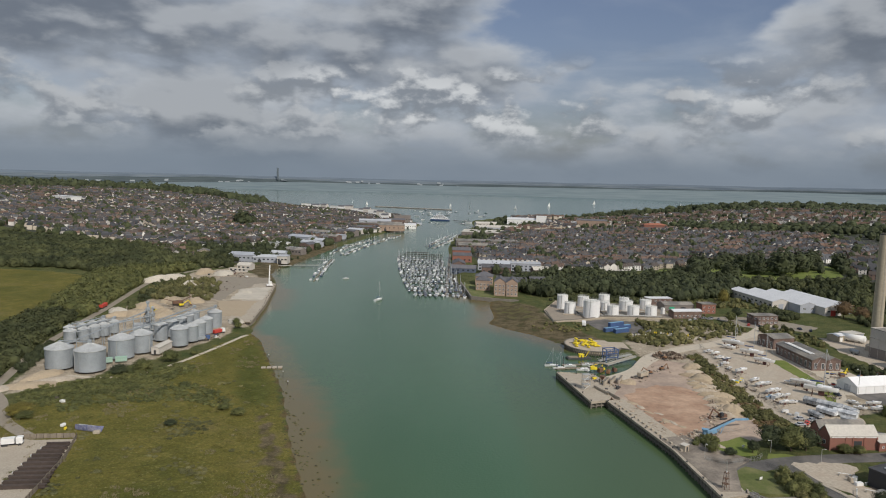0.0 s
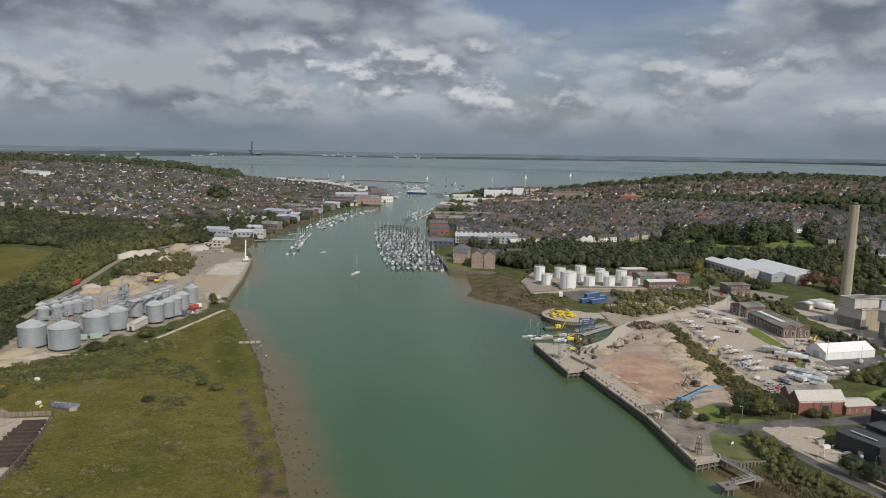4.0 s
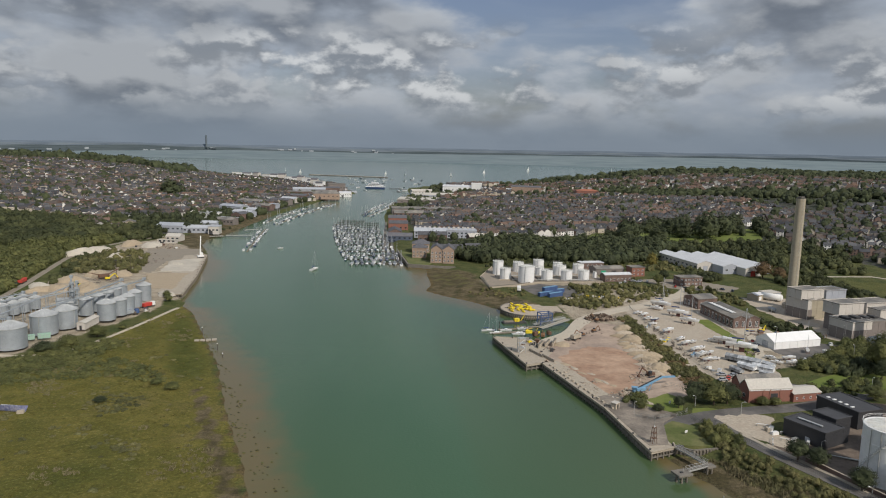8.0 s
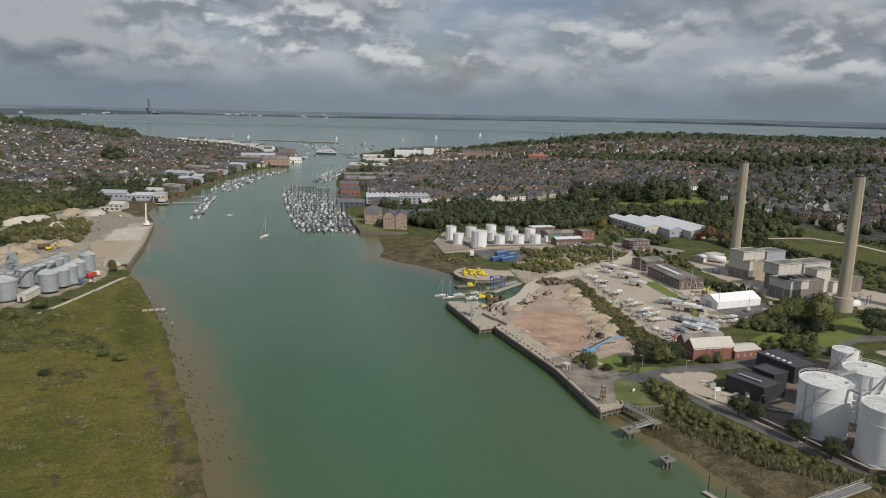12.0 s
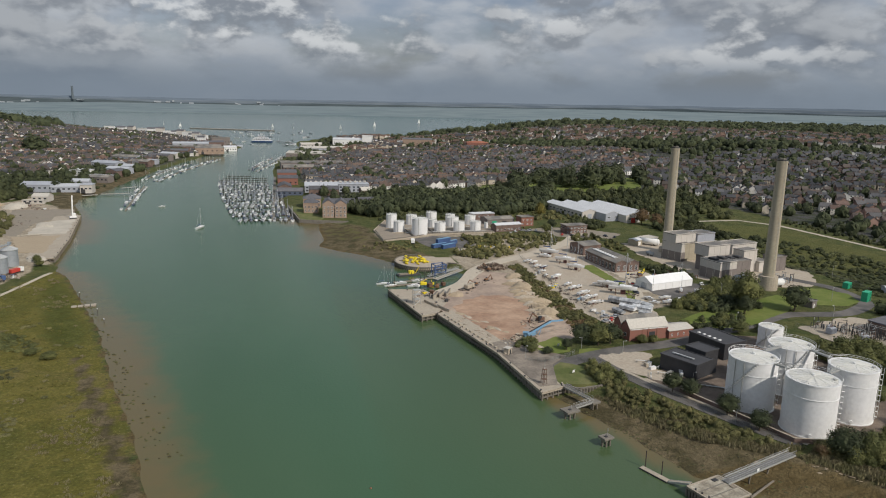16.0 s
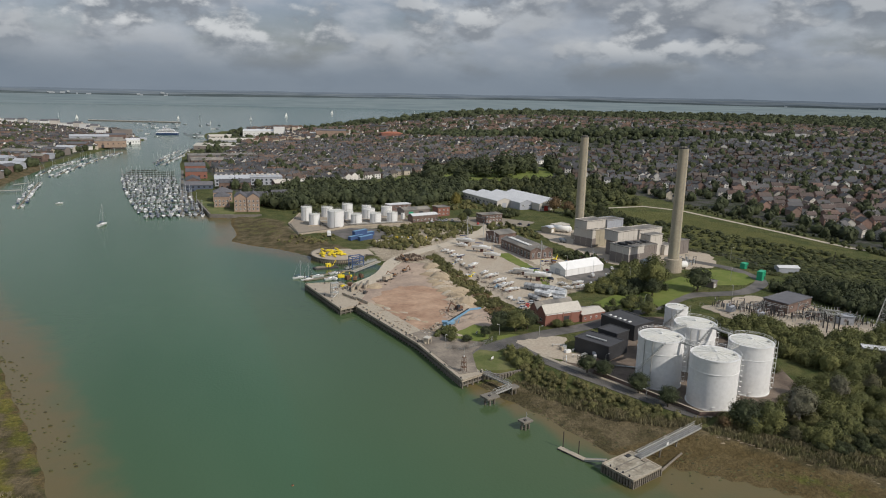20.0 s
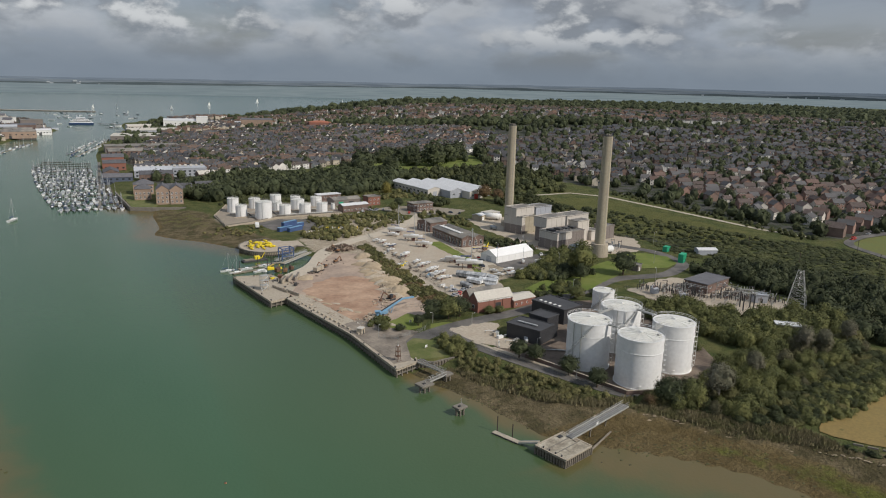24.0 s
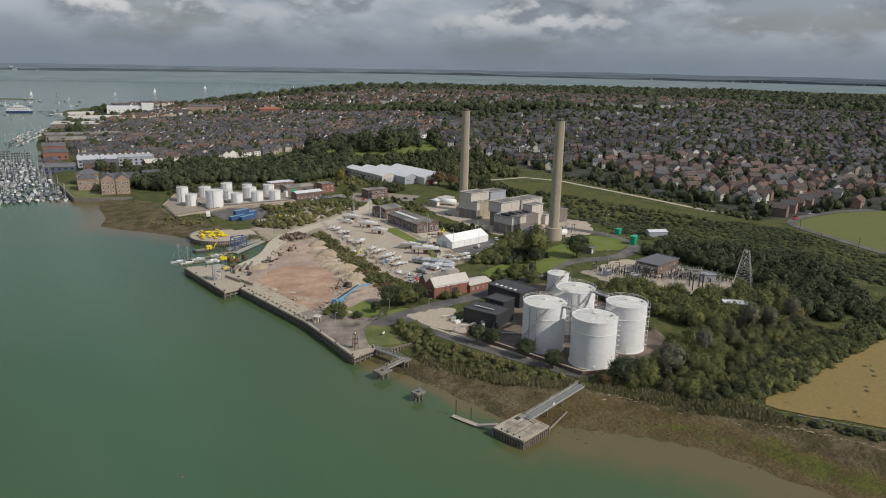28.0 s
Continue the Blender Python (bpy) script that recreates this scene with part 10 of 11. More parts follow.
# boat works and sheds on the west waterfront
for A, W, D, h, a, wall, roof, shape, lab in (((-234, 756), 30, 18, 7, -8, M_CLADB, M_CLADB, "gable_x", "pale blue boat works with blue-grey roof"), ((-206, 750), 28, 12, 5.5, 0, M_CLADB, M_SHEETG, "gable_x", "pale grey boat works beside the shore"),
                                              ((-178, 742), 11, 14, 8, 0, M_CLAD, M_SHEETG, "flat", "tall pale boat hall"), ((-205, 688), 14, 11, 4.5, -10, M_CLAD, M_SHEET, "gable_x", "pale wharf office with dusty roof"), ((-209, 676), 18, 4, 2.8, -12, M_CLAD, M_SHEET, "flat", "row of pale cabins"),
                                              ((-275, 775), 14, 16, 7, 20, M_CONC, M_FELT, "gable_y", "grey gabled house"), ((-228, 905), 26, 14, 7, -30, M_FRAME, M_SHEETW, "flat", "white waterfront works with strip windows"), ((-222, 990), 38, 18, 8, -30, M_CLADB, M_CLADB, "gable_x", "blue-grey boat hall"),
                                              ((-216, 1085), 40, 20, 8, -30, M_CLADB, M_FELT, "gable_x", "grey waterfront sheds"), ((-165, 1262), 46, 26, 10, 0, M_BRICKB, M_FELT, "flat", "long dark waterfront shed"), ((-115, 1225), 46, 24, 10, 10, M_BRICKP, M_FELT, "gable_x", "brown waterfront shed"), ((-160, 1310), 60, 26, 12, 5, M_CLADB, M_SHEETG, "gable_x", "large pale shed on the waterfront"),
                                              ((-102, 1410), 34, 20, 17, 10, M_CLADD, M_FELT, "flat", "tall dark waterfront building"), ((-75, 1330), 22, 16, 8, 10, M_FRAME, M_SHEETW, "gable_x", "white waterfront shed"), ((-205, 1170), 40, 16, 8, -20, M_FRAME, M_FELT, "flat", "pale works on the waterfront"),
                                              ((-200, 800), 18, 10, 5, -10, M_CLADB, M_SHEETG, "gable_x", "small grey boat shed"), ((-190, 832), 22, 12, 6, -20, M_CLADD, M_FELT, "gable_x", "dark timber boat store"), ((-196, 862), 26, 10, 5, -25, M_CLAD, M_SHEETG, "flat", "low pale workshop"), ((-184, 888), 14, 18, 7, -25, M_BRICKB, M_SLATE, "gable_y", "brown brick sail loft"),
                                              ((-192, 930), 30, 12, 6, -28, M_CLADB, M_SHEETG, "gable_x", "blue-grey boat store"), ((-180, 960), 18, 12, 6, -28, M_FRAME, M_SHEETG, "gable_x", "white boat store"), ((-182, 1020), 30, 14, 7, -28, M_BRICKB, M_FELT, "gable_x", "dark brick workshop"), ((-168, 1050), 18, 14, 6, -28, M_CLADB, M_CLADB, "flat", "grey chandlery"),
                                              ((-172, 1110), 34, 14, 8, -24, M_CLADD, M_SLATE, "gable_x", "dark waterfront works"), ((-160, 1150), 26, 16, 7, -20, M_CLAD, M_SHEETG, "gable_x", "pale waterfront works"), ((-150, 1190), 28, 14, 9, -15, M_BRICKB, M_SLATE, "gable_x", "brown harbour warehouse"), ((-118, 1290), 40, 18, 9, 5, M_CLADD, M_FELT, "gable_x", "long dark harbour shed"),
                                              ((-110, 1350), 34, 20, 12, 8, M_BRICKB, M_SLATE, "gable_x", "tall brown harbour warehouse"), ((-70, 1372), 16, 12, 7, 10, M_BRICKP, M_SLATE, "gable_x", "brick quay house")):
    building("waterfront_shed", A, W, D, h, a, wall, roof, shape, 2.5, windows=(("s", max(3, min(6, int(W / 4))), h * 0.5, 2.2, 1.4),), doors=(("s", W * 0.25, 4, min(4.5, h * 0.5), M_DARK),), label=lab + " of the west bank", category="shed", group="west waterfront sheds")
for x, y, a, l in ((-160, 744, 10, 26), (-150, 790, 40, 18), (-140, 975, 20, 26), (-175, 735, 20, 14)):
    gangway("timber_jetty", (x, y, 1.8), (x + l * math.cos(radians(a)), y + l * math.sin(radians(a)), 1.8), 2.2, "narrow timber jetty on the west shore", M_TIMBER, 0.9, False, "jetty")

# white hotels and terraces along the western seafront
rw = random.Random(17)
for i, (x, y) in enumerate(((-372, 1812), (-345, 1806), (-318, 1798), (-294, 1784), (-270, 1764), (-248, 1742), (-228, 1712), (-208, 1686), (-193, 1656), (-178, 1626), (-163, 1594), (-152, 1558), (-142, 1518), (-134, 1472))):
    h = rw.uniform(12, 17)
    flat = i % 3 == 0
    building("seafront_hotel", (x, y), rw.uniform(14, 24), 12, h, rw.uniform(-30, -5), (M_FRAME, M_FRAME, M_CLAD)[i % 3], M_SHEET if flat else M_SLATE, "flat" if flat else "gable_x", 3.0, windows=tuple(("s", 4, 1.2 + 3.1 * k, 1.4, 1.6) for k in range(3)), label="tall white rendered seafront building with " + ("a flat roof" if flat else "a slate roof"), category="hotel", group="seafront hotels")

# ---- marina village, harbour mouth and open water ----
def old_warehouse(A, W, D, h, turn, label, roof="hip"):
    t = building("old_warehouse", A, W, D, h, turn, M_BRICKP, M_SLATE, roof, 3.5, windows=tuple(("s", int(W / 3), 1.5 + 3.2 * k, 1.4, 1.8) for k in range(int(h / 3.3))) + tuple(("w", int(D / 3.4), 1.5 + 3.2 * k, 1.4, 1.8) for k in range(int(h / 3.3))), label=label, category="warehouse", group="old brick warehouses")
    return t


old_warehouse((43, 575), 9.5, 17, 11.5, -6, "pink-brown brick quayside house with slate gable", "gable_y")
old_warehouse((53, 573), 9.5, 17, 11.5, -6, "pink-brown brick quayside house with slate gable beside its twin", "gable_y")
old_warehouse((29, 600), 12, 13, 9, -6, "pale brick quayside block with hipped slate roof")
old_warehouse((47, 602), 26, 12, 8, -3, "long pink-brown brick building with arched windows", "gable_x")
old_warehouse((30, 632), 16, 14, 8, -4, "pinkish brick building by the marina")
building("mill_house", (78, 610), 20, 14, 7, 5, M_BRICKP, M_SLATE, "gable_x", 4, windows=(("s", 5, 1.5, 1.3, 1.6), ("s", 5, 4.4, 1.3, 1.4)), label="brown brick house with slate roof", category="house")
patch("quay_lawn", [(25, 569), (40, 563), (46, 577), (40, 588), (30, 626), (18, 646)], Z0 + 0.2, M_GRASSW, "dull green quayside lawn", "lawn", low=-1.0)
t = thing("quay_wall", 0, 0, 0, 0, "dark stone quay wall beside the lawn", "wall")
for (x1, y1), (x2, y2) in (((17, 648), (24, 568)), ((24, 568), (40, 561)), ((40, 561), (62, 556))):
    part("wall", beam(bmesh.new(), (x1, y1, 1.3), (x2, y2, 1.3), 1.2, 3.6), M_CONC_D, t)
for A, W, D, h, a, wall, roof, shape, lab in (((8, 716), 26, 12, 7, -6, mat("dark_blue_boarding", (0.085, 0.105, 0.15), 0.7, var=0.2, bump=0.1), M_SLATE, "gable_x", "dark blue marina apartments with slate roof"), ((10, 742), 14, 26, 8, 0, M_BRICKB, M_SLATE, "gable_y", "brick marina apartments"), ((11, 800), 22, 14, 10, 0, M_BRICK, M_SLATE, "gable_x", "red brick marina block"), ((11, 840), 22, 16, 12, 0, M_BRICK, M_SLATE, "gable_x", "stepped brick marina flats"),
                                              ((37, 735), 34, 16, 7, -2, M_CLADB, M_SHEETG, "gable_x", "pale factory with sawtooth roof"), ((72, 736), 32, 22, 8, -2, M_CLADB, M_SHEETG, "flat", "pale stepped factory block"), ((40, 712), 30, 14, 6, -2, M_BRICKB, M_SLATE, "gable_x", "brown brick hall"), ((92, 700), 16, 12, 6, 10, M_BRICKB, M_SHEET, "gable_x", "brown hall beside the wood"),
                                              ((18, 985), 90, 34, 8, 2, M_CLADD, M_FELT, "flat", "long dark-roofed works"), ((20, 930), 40, 20, 7, 4, M_BRICKB, M_FELT, "gable_x", "dark brick works"), ((30, 1180), 110, 60, 6, -6, M_CLADD, M_SHEET, "flat", "wide pale-roofed industrial shed"), ((60, 1290), 90, 36, 6.5, 5, M_CLADB, M_SHEET, "gable_x", "low grey industrial hall"),
                                              ((135, 1500), 62, 40, 11, -8, M_FRAME, M_SHEETW, "gable_x", "large white hangar in sunlight"), ((196, 1490), 22, 30, 18, -8, M_FRAME, M_FRAME, "flat", "tall white block at the hangar end"), ((66, 1420), 44, 22, 8, 10, M_CLAD, M_SHEET, "gable_x", "grey shed at the harbour mouth"), ((362, 1262), 40, 24, 12, -10, M_BRICK, mat("town_bright_tiles", (0.33, 0.13, 0.08), 0.9, var=0.2, bump=0.0), "hip", "large red-roofed brick building"),
                                              ((215, 1440), 60, 26, 11, -12, M_FRAME, M_SHEETW, "flat", "white apartment block"), ((270, 1420), 60, 16, 14, -15, M_BRICKP, M_SLATE, "gable_x", "tall seafront terrace"), ((-720, 1280), 50, 22, 9, -25, M_FRAME, M_SHEETW, "flat", "long white school building"), ((40, 770), 26, 14, 6, 3, M_BRICKB, M_SLATE, "gable_x", "dark brick hall behind the marina")):
    building("waterside_building", A, W, D, h, a, wall, roof, shape, 3.0, windows=tuple(("s", max(3, min(7, int(W / 4.5))), 1.4 + 3.2 * k, 2.0, 1.6) for k in range(max(1, min(2, int(h / 3.3))))), label=lab + " beside the river", category="building", group="waterside buildings")
tt = thing("sawtooth_rooflights", 37, 738, 0, 0, "row of pale dormer rooflights on the factory", "rooflight")
for k in range(13):
    part("dormer", bx(2 + k * 5.2, 12, gz(45, 740) + 8.6, 2.4, 2.2, 1.8, 0.1), M_CLAD, tt)

t = thing("harbour_breakwater", -98, 2168, 0, -20, "long low stone harbour breakwater", "breakwater")
part("mound", beam(bmesh.new(), (-128, 0, 0), (128, 0, 0), 9, 3.6), M_DARKSTONE, t)
part("cap", beam(bmesh.new(), (-128, 0, 2.6), (128, 0, 2.6), 3, 0.8), M_SHEET, t)
t = thing("ferry", -10, 1600, 0, -12, "white car ferry with stacked decks and funnel", "ferry")
part("hull", bx(0, 0, -0.5, 44, 13, 4.0, 0.8), M_GELB, t)
part("bulwark", bx(0, 0, 3.5, 43.6, 12.8, 1.6, 0.3), M_GEL, t)
for z, l, w in ((5, 38, 12), (8, 30, 11), (11, 16, 9)):
    part("deckhouse", bx(-1, 0, z, l, w, 2.8, 0.3), M_GEL, t)
    part("window_strip", bx(-1, 0, z + 1.2, l + 0.1, w + 0.1, 0.9), M_GLASS, t)
part("funnel", tube(bmesh.new(), -8, 0, 13.8, 1.8, 1.5, 4, 12), M_CLADB, t)
part("mast", rod(bmesh.new(), (6, 0, 13.5), (6, 0, 20), 0.2), M_MAST, t)
t = thing("chain_ferry", -66, 1440, 0, 20, "grey vessel at the western quay", "ship")
part("hull", bx(0, 0, -0.5, 40, 9, 4.5, 0.6), M_CLADB, t)
part("bridge", bx(-8, 0, 4, 10, 7, 5, 0.4), M_GEL, t)
part("mast", rod(bmesh.new(), (-6, 0, 9), (-6, 0, 17), 0.25), M_RAIL, t)


def sail_boat(x, y, s, turn):
    t = new("sailing_dinghy")
    t.matrix_basis = pose(x, y, 0, 6, 0, turn)
    t.scale = (s, s, s)
    tagged(t, "distant boat under full white sail", "sailing boat", "boats under sail")
    link("hull", YH, None, t)
    link("mast", YM, None, t)
    me = shared("mainsail", lambda bm: (bm.faces.new([bm.verts.new(p) for p in ((0.7, 0, 2.7), (-3.6, 0.5, 2.6), (-1.2, 0.35, 8), (0.7, 0, 13.4))]), bm.faces.new([bm.verts.new(p) for p in ((0.7, 0.06, 13.4), (-1.2, 0.41, 8), (-3.6, 0.56, 2.6), (0.7, 0.06, 2.7))])), M_SAIL)
    link("mainsail", me, None, t)
    me = shared("jib", lambda bm: (bm.faces.new([bm.verts.new(p) for p in ((4.8, 0, 1.5), (0.9, 0.7, 2.0), (0.9, 0.1, 11.5))]), bm.faces.new([bm.verts.new(p) for p in ((0.9, 0.16, 11.5), (0.9, 0.76, 2.0), (4.8, 0.06, 1.5))])), M_SAIL)
    link("jib", me, None, t)


for x, y, s, a in ((19, 2353, 1.04, 40), (84, 2377, 1.21, 120), (100, 2079, 0.66, 60), (234, 2305, 1.10, 150), (385, 2585, 1.32, 30), (1042, 3091, 1.43, 70), (-260, 2330, 0.99, 30), (-330, 2500, 1.10, 100), (-4, 1650, 0.72, 80), (640, 3000, 1.32, 20), (1500, 3300, 1.43, 60)):
    sail_boat(x, y, s, a)
rf = random.Random(91)
for i in range(46):
    x, y = rf.uniform(-90, 130), rf.uniform(1500, 2080)
    if gz(x, y) > -0.5 or gz(x - 14, y) > -0.5:
        continue
    k = "yacht" if rf.random() < 0.5 else "motor"
    boat(x, y, rf.uniform(9, 15), rf.uniform(0, 360), k, label="white boat lying off the harbour mouth", group="anchored boats", far=True)
for a, b in (((54, 1480, 2.0), (30, 1500, 2.0)), ((60, 1560, 2.0), (20, 1600, 2.0)), ((70, 1395, 2), (44, 1400, 2))):
    gangway("sea_jetty", a, b, 6, "dark timber jetty at the harbour mouth", M_TIMBERD, 0.9, False, "jetty")

# the power station across the strait, part of the far coast
fx, fy = 4895 * math.sin(radians(-13.45)), 4895 * math.cos(radians(-13.45))
t = thing("distant_chimney", fx, fy, 52, 0, "distant hazy grey power station chimney", "chimney")
# chimney concrete with blue-grey haze painted into its base colour
HAZE = mat("hazed_concrete", (0.125, 0.150, 0.166), 1.0, var=0.1, bump=0.0, spec=0.0)
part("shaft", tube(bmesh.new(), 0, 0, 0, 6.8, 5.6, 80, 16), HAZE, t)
t = thing("distant_station", fx + 40, fy + 12, 50, 0, "distant hazy power station halls on the coast", "building")
# haze in the halls' colour, lightened to offset their shaded fronts
HALLS = mat("hazed_halls", (0.26, 0.295, 0.32), 1.0, var=0.1, bump=0.0, spec=0.0)
part("hall", bx(0, 0, -3, 36, 14, 4), HALLS, t)
part("boiler_house", bx(-12, 0, -3, 18, 15, 7), HALLS, t)
rd = random.Random(95)
# pale walls tinted by painted haze rather than their own white
PALE = mat("hazed_pale", (0.33, 0.36, 0.38), 1.0, var=0.1, bump=0.0, spec=0.0)
for i in range(34):
    az = rd.choice((rd.uniform(-30, -14), rd.uniform(-8, 5), rd.uniform(38, 62)))
    r = 4904
    low = 36 - 28 * max(0, min(1, (-12 - az) / 14)) + 25 * max(0, min(1, (az - 2) / 25))
    t = thing("distant_building", r * math.sin(radians(az)), r * math.cos(radians(az)), low + rd.uniform(4, 22) - 12, -az, "pale distant building on the far coast", "building", "far coast buildings")
    w = rd.uniform(8, 34)
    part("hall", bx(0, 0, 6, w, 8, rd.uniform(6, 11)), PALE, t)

# ---- fences, stores and small things ----
def railing_grid(bm, nx, nz, w, h, thick):
    """An open grid of bars, joined where they cross."""
    V = [[bm.verts.new((-w / 2 + w * i / nx, 0, h * k / nz)) for i in range(nx + 1)] for k in range(nz + 1)]
    for k in range(nz):
        for i in range(nx):
            bm.faces.new((V[k][i], V[k][i + 1], V[k + 1][i + 1], V[k + 1][i]))
    bmesh.ops.wireframe(bm, faces=list(bm.faces), thickness=thick, use_replace=True, use_boundary=True, use_even_offset=True)


PALING = shared("fence_panel", lambda bm: railing_grid(bm, 7, 2, 2.5, 2.0, 0.09), M_FENCE)
MESHF = shared("mesh_panel", lambda bm: railing_grid(bm, 4, 3, 3.0, 2.1, 0.06), M_RAIL)


def fence(line, me, step, label, z=None):
    t = thing("fence", 0, 0, 0, 0, label, "fence", "works fences")
    for x, y, a in along(line, step):
        k = put("panel", me, t, x + 0.5 * step * math.cos(radians(a)), y + 0.5 * step * math.sin(radians(a)), gz(x, y) if z is None else z, a)


fence([(156, 414), (152.4, 375), (150.4, 343), (148.4, 306), (147, 280)], PALING, 2.5, "pale steel palisade fence along the boatyard")
fence([(94.5, 238), (100.6, 234.8), (112.4, 238.4), (117, 242.5)], PALING, 2.5, "pale steel palisade fence beside the lawn", Z0)
fence([(114.3, 235.2), (117.2, 229.2), (123, 231)], PALING, 2.5, "pale steel palisade fence across the road", Z0)
fence([(93, 256), (96, 252), (104, 262), (122, 270), (130, 262)], MESHF, 3.0, "grey mesh fence below the yard", Z0)
fence([(304, 368), (322, 340), (326, 318), (322, 305)], PALING, 2.5, "pale wall of panels behind the power station")
fence([(126, 215), (133, 194), (140, 178), (147, 163)], MESHF, 3.0, "grey mesh fence along the service road")
fence([(232, 256), (234, 220), (246, 195), (284, 193), (293, 210)], MESHF, 3.0, "grey mesh fence round the substation", Z0 + 0.2)
fence([(198, 90), (230, 62), (260, 50)], PALING, 2.5, "low grey fence beside the ripe field")


def cages():
    rs = random.Random(55)
    for i in range(34):
        x, y = rs.choice(((150, 441), (143, 447), (126, 434), (158, 432)))
        x, y = x + rs.uniform(-8, 8), y + rs.uniform(-3.5, 3.5)
        m = rs.choice((M_FRAME, M_FRAME, M_YELLOW, M_CONC))
        t = thing("stored_float", x, y, gz(x, y), rs.uniform(0, 180), "small stored marker float on the gravel", "float", "stored floats")
        part("body", tube(bmesh.new(), 0, 0, 0, 0.6, 0.45, rs.uniform(0.9, 1.6), 8), m, t)
        part("ring", tube(bmesh.new(), 0, 0, 0.3, 0.68, 0.68, 0.2, 8), M_DARK, t)


cages()
patch("float_store", [(138, 452), (144, 442), (162, 430), (166, 434), (152, 446)], Z0 + 0.05, M_ROAD, "pale gravel float store among scrub")
patch("float_store", [(118, 438), (124, 428), (132, 432), (130, 444)], Z0 + 0.05, M_ROAD, "pale gravel store beside the quay")


def crates(spots, label, mats, seed, name="crate", cat="crate"):
    rs = random.Random(seed)
    for x, y, n in spots:
        for _ in range(n):
            px, py = x + rs.uniform(-4, 4), y + rs.uniform(-3, 3)
            t = thing(name, px, py, gz(px, py) + 0.08, rs.uniform(0, 90), label, cat, label)
            w, d, h = rs.uniform(0.9, 3.0), rs.uniform(0.8, 1.6), rs.uniform(0.5, 1.6)
            part("body", bx(0, 0, 0, w, d, h, 0.05), rs.choice(mats), t)
            part("lid", bx(0, 0, h, w * 0.95, d * 0.95, 0.08), rs.choice(mats), t)


crates(((206, 356, 6), (218, 350, 5), (195, 335, 3), (208, 340, 3)), "boxes of boat gear on the ground", (M_RUST, M_ORANGE, M_DARK, M_YELLOW, M_REDP, M_BLUE), 1)
crates(((148, 366, 3), (147, 338, 4), (150, 312, 4), (152, 292, 3)), "covered dinghies and gear by the fence", (M_FRAME, M_GEL, M_COVER, M_YELLOW, M_SKYBLUE), 2)
crates(((74, 334, 4), (70, 326, 3), (80, 318, 3), (76, 340, 3)), "stacked gear on the quay deck", (M_CONC, M_RUST, M_DARK, M_YELLOW), 3)
crates(((180, 494, 4), (172, 488, 3), (192, 510, 3)), "crates and plant in the depot yard", (M_FRAME, M_CLADB, M_RUST), 4)
crates(((-200, 660, 4), (-185, 640, 4), (-215, 648, 3), (-150, 398, 5), (-134, 410, 5), (-172, 338, 3)), "pallets and machine parts in the wharf yard", (M_RUST, M_FRAME, M_CONC, M_DARK, M_BLUE), 5)
crates(((144, 214, 3), (136, 222, 3)), "pallets and pipes on the pale pad", (M_FRAME, M_CONC, M_RAIL), 6)
for x, y, w, d, a in ((143, 222, 5, 0.8, 25), (138, 228, 4, 0.8, -20), (134, 214, 6, 0.6, 60), (140, 215, 5, 0.7, -30)):
    t = thing("pipe_stand", x, y, Z0 + 0.1, a, "low white pipe frame on the pad", "pipe frame", "pad pipe frames")
    part("pipe", rod(bmesh.new(), (-w / 2, 0, 0.9), (w / 2, 0, 0.9), 0.12, 6), M_FRAME, t)
    for s in (-1, 1):
        part("leg", bx(s * w * 0.4, 0, 0, 0.15, d, 0.9), M_RAIL, t)
for x, y in ((107, 222), (113, 250)):
    t = thing("notice_board", x, y, Z0 + 0.1, 30, "small white notice board on the grass", "sign", "notice boards")
    part("board", bx(0, 0, 0.6, 1.4, 0.08, 0.9), M_FRAME, t)
    for s in (-0.5, 0.5):
        part("leg", bx(s, 0, 0, 0.08, 0.08, 0.7), M_TIMBER, t)
for x, y in ((-28, 160), (24, 165)):
    t = thing("mooring_buoy", x, y, -0.1, 0, "small pale mooring buoy on the water", "buoy", "mooring buoys")
    bm = bmesh.new()
    bmesh.ops.create_uvsphere(bm, u_segments=10, v_segments=6, radius=0.4)
    part("float", bm, M_ORANGE, t)
    part("ring", tube(bmesh.new(), 0, 0, 0.35, 0.08, 0.08, 0.25, 6), M_DARK, t)

# pale slabs edging the ripe field above the shore
t = thing("slab_wall", 0, 0, 0, 0, "low wall of weathered concrete slabs edging the field", "wall")
slab_me = shared("edging_slab", lambda bm: box(bm, 0, 0, 0, 2.6, 0.4, 0.6, 0.05), M_CONC_D)
for k in range(9):
    x, y = 188.5 + 1.75 * k * 1.25, 107 - 2.35 * k * 1.25
    put("slab", slab_me, t, x, y, gz(x, y), -53 + 3 * math.sin(k * 2.1))

# dark piled wall below the lawn at the wharf's end
t = thing("lawn_wall", 0, 0, 0, 0, "low dark piled wall below the wharf lawn", "wall")
for p, q in (((99.5, 212.5), (104, 209.5)), ((104, 209.5), (115, 211))):
    part("capping", beam(bmesh.new(), (*p, 2.75), (*q, 2.75), 0.5, 0.3), M_CONC_D, t)
    part("wall", beam(bmesh.new(), (*p, 1.4), (*q, 1.4), 0.25, 2.6), M_PILE, t)
    for x, y, a in along([p, q], 1.3):
        put("wharf_post", PILE, t, x, y - 0.3, 0.2, a)

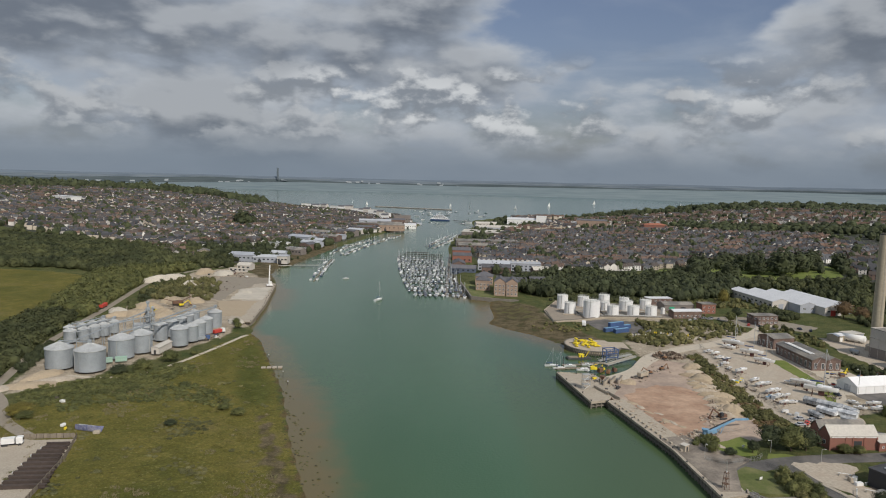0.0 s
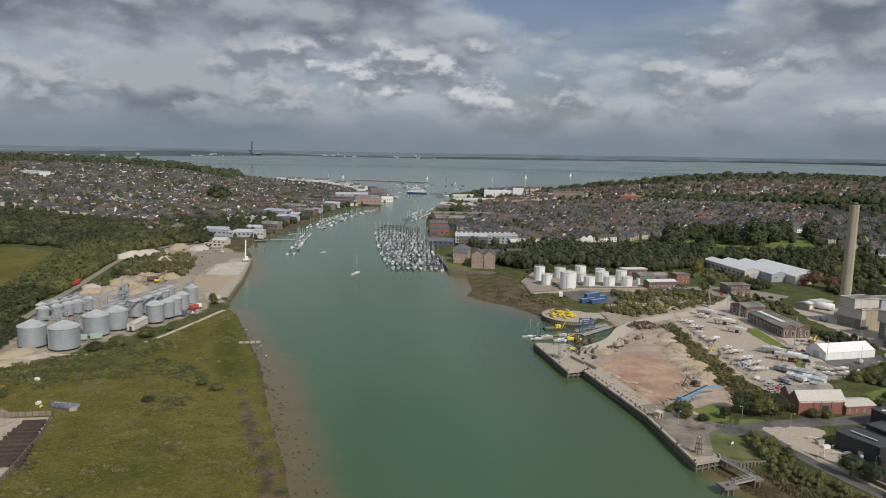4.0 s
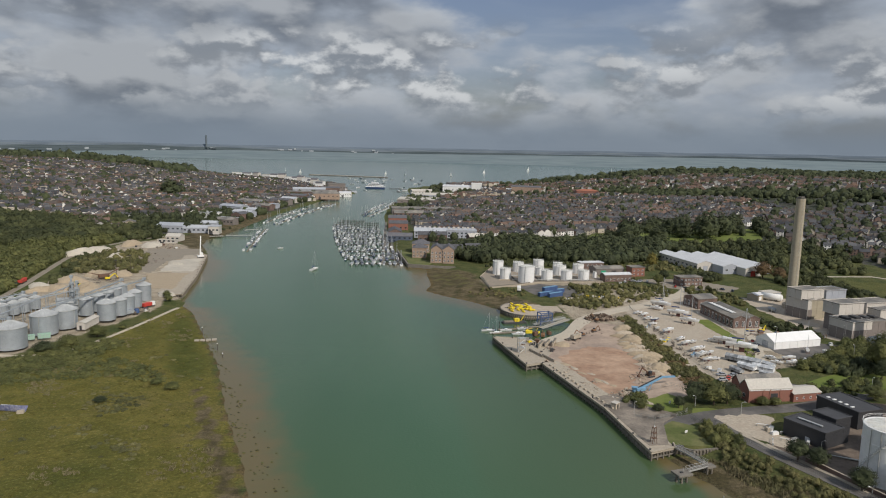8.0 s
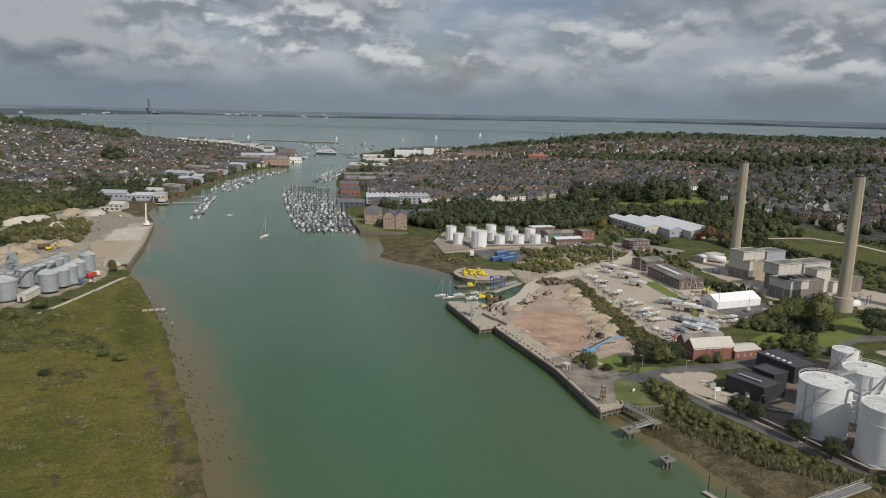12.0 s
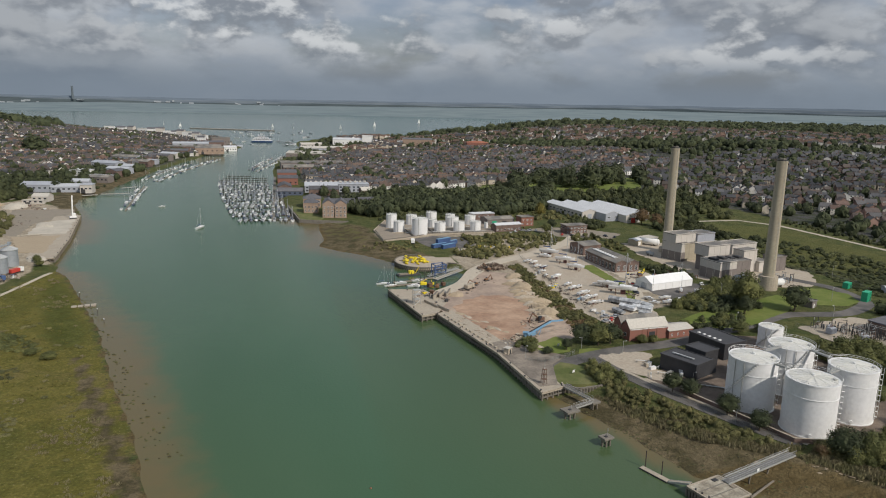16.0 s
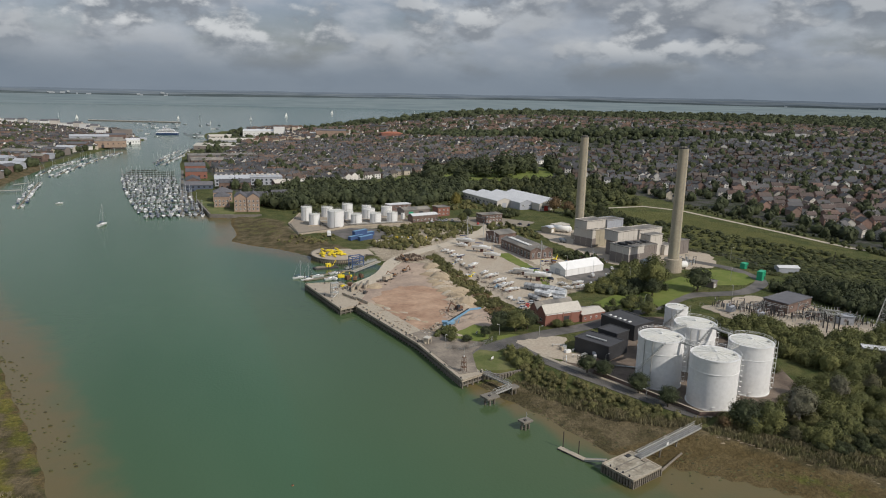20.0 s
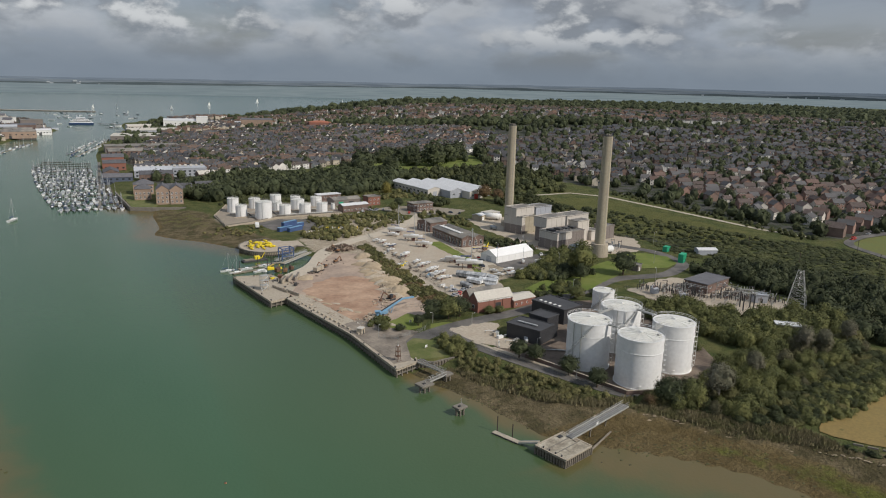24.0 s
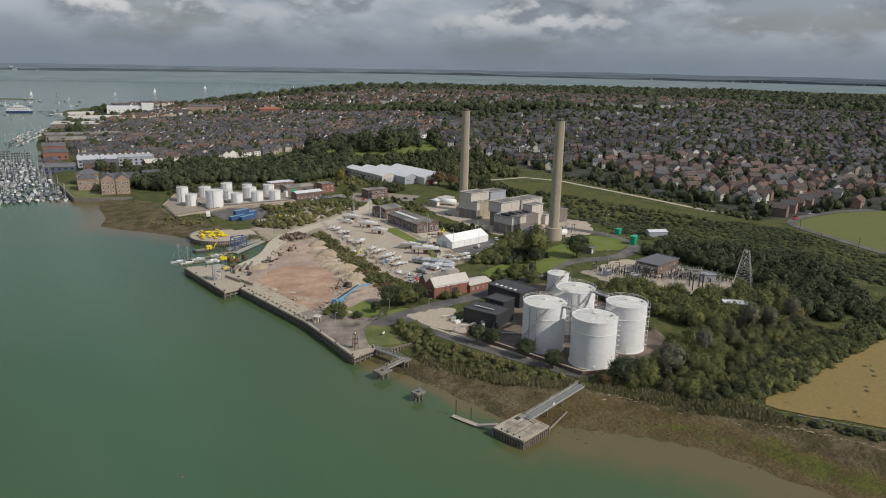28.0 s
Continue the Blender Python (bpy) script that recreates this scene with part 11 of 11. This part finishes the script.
# weedy strand line of pale drift along the foot of the reeds
t = thing("strand_line", 0, 0, 0, 0, "thin pale line of drift below the reeds", "drift", kind="stuff")
rdl = random.Random(61)
bm = bmesh.new()
for x, y, a in along([(146, 147), (158, 133), (172, 116), (181, 104), (188, 92), (196, 76)], 0.9):
    if rdl.random() < 0.75:
        px, py = x + rdl.gauss(0, 0.35), y + rdl.gauss(0, 0.35)
        box(bm, px, py, gz(px, py) - 0.03, rdl.uniform(0.5, 1.6), rdl.uniform(0.15, 0.4), 0.10, 0.0, a + rdl.uniform(-20, 20))
part("drift", bm, M_SAND, t)
# tufts of weed standing in the ripe field
growth("field_weeds", *scatter([(190, 117), (200, 112), (226, 118), (252, 122), (240, 108), (214, 100), (204, 95), (196, 103)], 3.0, 62, 0.22), (0.4, 1.1), "stuff", "tufts of green weed in the ripe field", "weeds", LIGHT, 62, 0.4, 0.2, "gorse")


def debris(label, spots, n, lo, hi, material, seed, name):
    """Loose broken pieces strewn along lines of ground."""
    rs = random.Random(seed)
    bm = bmesh.new()
    for (x1, y1), (x2, y2), wide in spots:
        for _ in range(n):
            k, s = rs.random(), rs.uniform(lo, hi)
            x, y = x1 + (x2 - x1) * k + rs.gauss(0, wide), y1 + (y2 - y1) * k + rs.gauss(0, wide)
            bmesh.ops.create_cube(bm, size=1.0, matrix=pose(x, y, max(gz(x, y), 2.5) + 0.25 + s * 0.2, rs.uniform(-12, 12), rs.uniform(-12, 12), rs.uniform(0, 180)) @ Matrix.Diagonal((s * rs.uniform(0.8, 2.2), s, s * rs.uniform(0.3, 0.7), 1)))
    tagged(part(name, bm, material, None), label, "debris", kind="stuff")


M_LITTER = mat("mixed_litter", (0.30, 0.26, 0.21), 0.9, var=0.3, scale=0.5, fine=3.0, second=(0.15, 0.12, 0.10), rnd=0.55, attr="island")
debris("pale broken stone along the wharf side of the yard", (((80, 302), (90, 262), 1.6), ((92, 258), (108, 268), 1.8), ((110, 272), (124, 300), 2.2)), 60, 0.25, 0.9, M_ROCK, 71, "stone_litter")
debris("mixed litter of boat gear round the boatyard", (((152, 372), (149, 296), 1.6), ((162, 286), (182, 300), 2.4), ((200, 350), (222, 346), 3.0), ((184, 312), (178, 340), 1.6)), 55, 0.25, 0.9, M_LITTER, 72, "yard_litter")
debris("scattered scrap and stone beside the dock road", (((96, 338), (120, 362), 2.0), ((118, 376), (140, 392), 2.4), ((74, 342), (84, 322), 2.0)), 50, 0.25, 1.0, M_LITTER, 73, "dock_litter")
debris("machine parts and stone strewn over the western yard", (((-205, 470), (-180, 500), 6.0), ((-200, 610), (-175, 560), 6.0), ((-150, 420), (-134, 400), 3.0), ((-205, 660), (-190, 640), 6.0)), 50, 0.3, 1.2, M_LITTER, 74, "works_litter")

# concrete bund walls and pipe runs of the oil depot
t = thing("depot_bund", 0, 0, 0, 0, "low stained concrete bund wall round the oil tanks", "wall")
for p, q in (((77, 473), (101, 483)), ((101, 483), (116, 493)), ((116, 493), (165, 495)), ((77, 473), (77, 511)), ((101, 483), (100, 512)), ((118, 493), (119, 548))):
    part("bund_wall", beam(bmesh.new(), (*p, Z0 + 0.85), (*q, Z0 + 0.85), 0.35, 1.0), M_CONC_D, t)
for k, (p, q) in enumerate((((88, 515), (160, 516)), ((98, 498), (158, 499)), ((122, 500), (124, 544)))):
    t = thing("pipe_run", 0, 0, 0, 0, "grey steel pipe run between the oil tanks", "pipes", "depot pipe runs")
    for s in (-0.4, 0.4):
        part("pipe", rod(bmesh.new(), (p[0], p[1] + s, Z0 + 1.0), (q[0], q[1] + s, Z0 + 1.0), 0.16, 6), M_RAIL, t)
    for x, y, a in along([p, q], 9.0):
        part("support", bx(x, y, Z0 + 0.3, 0.25, 1.3, 0.65), M_CONC_D, t)
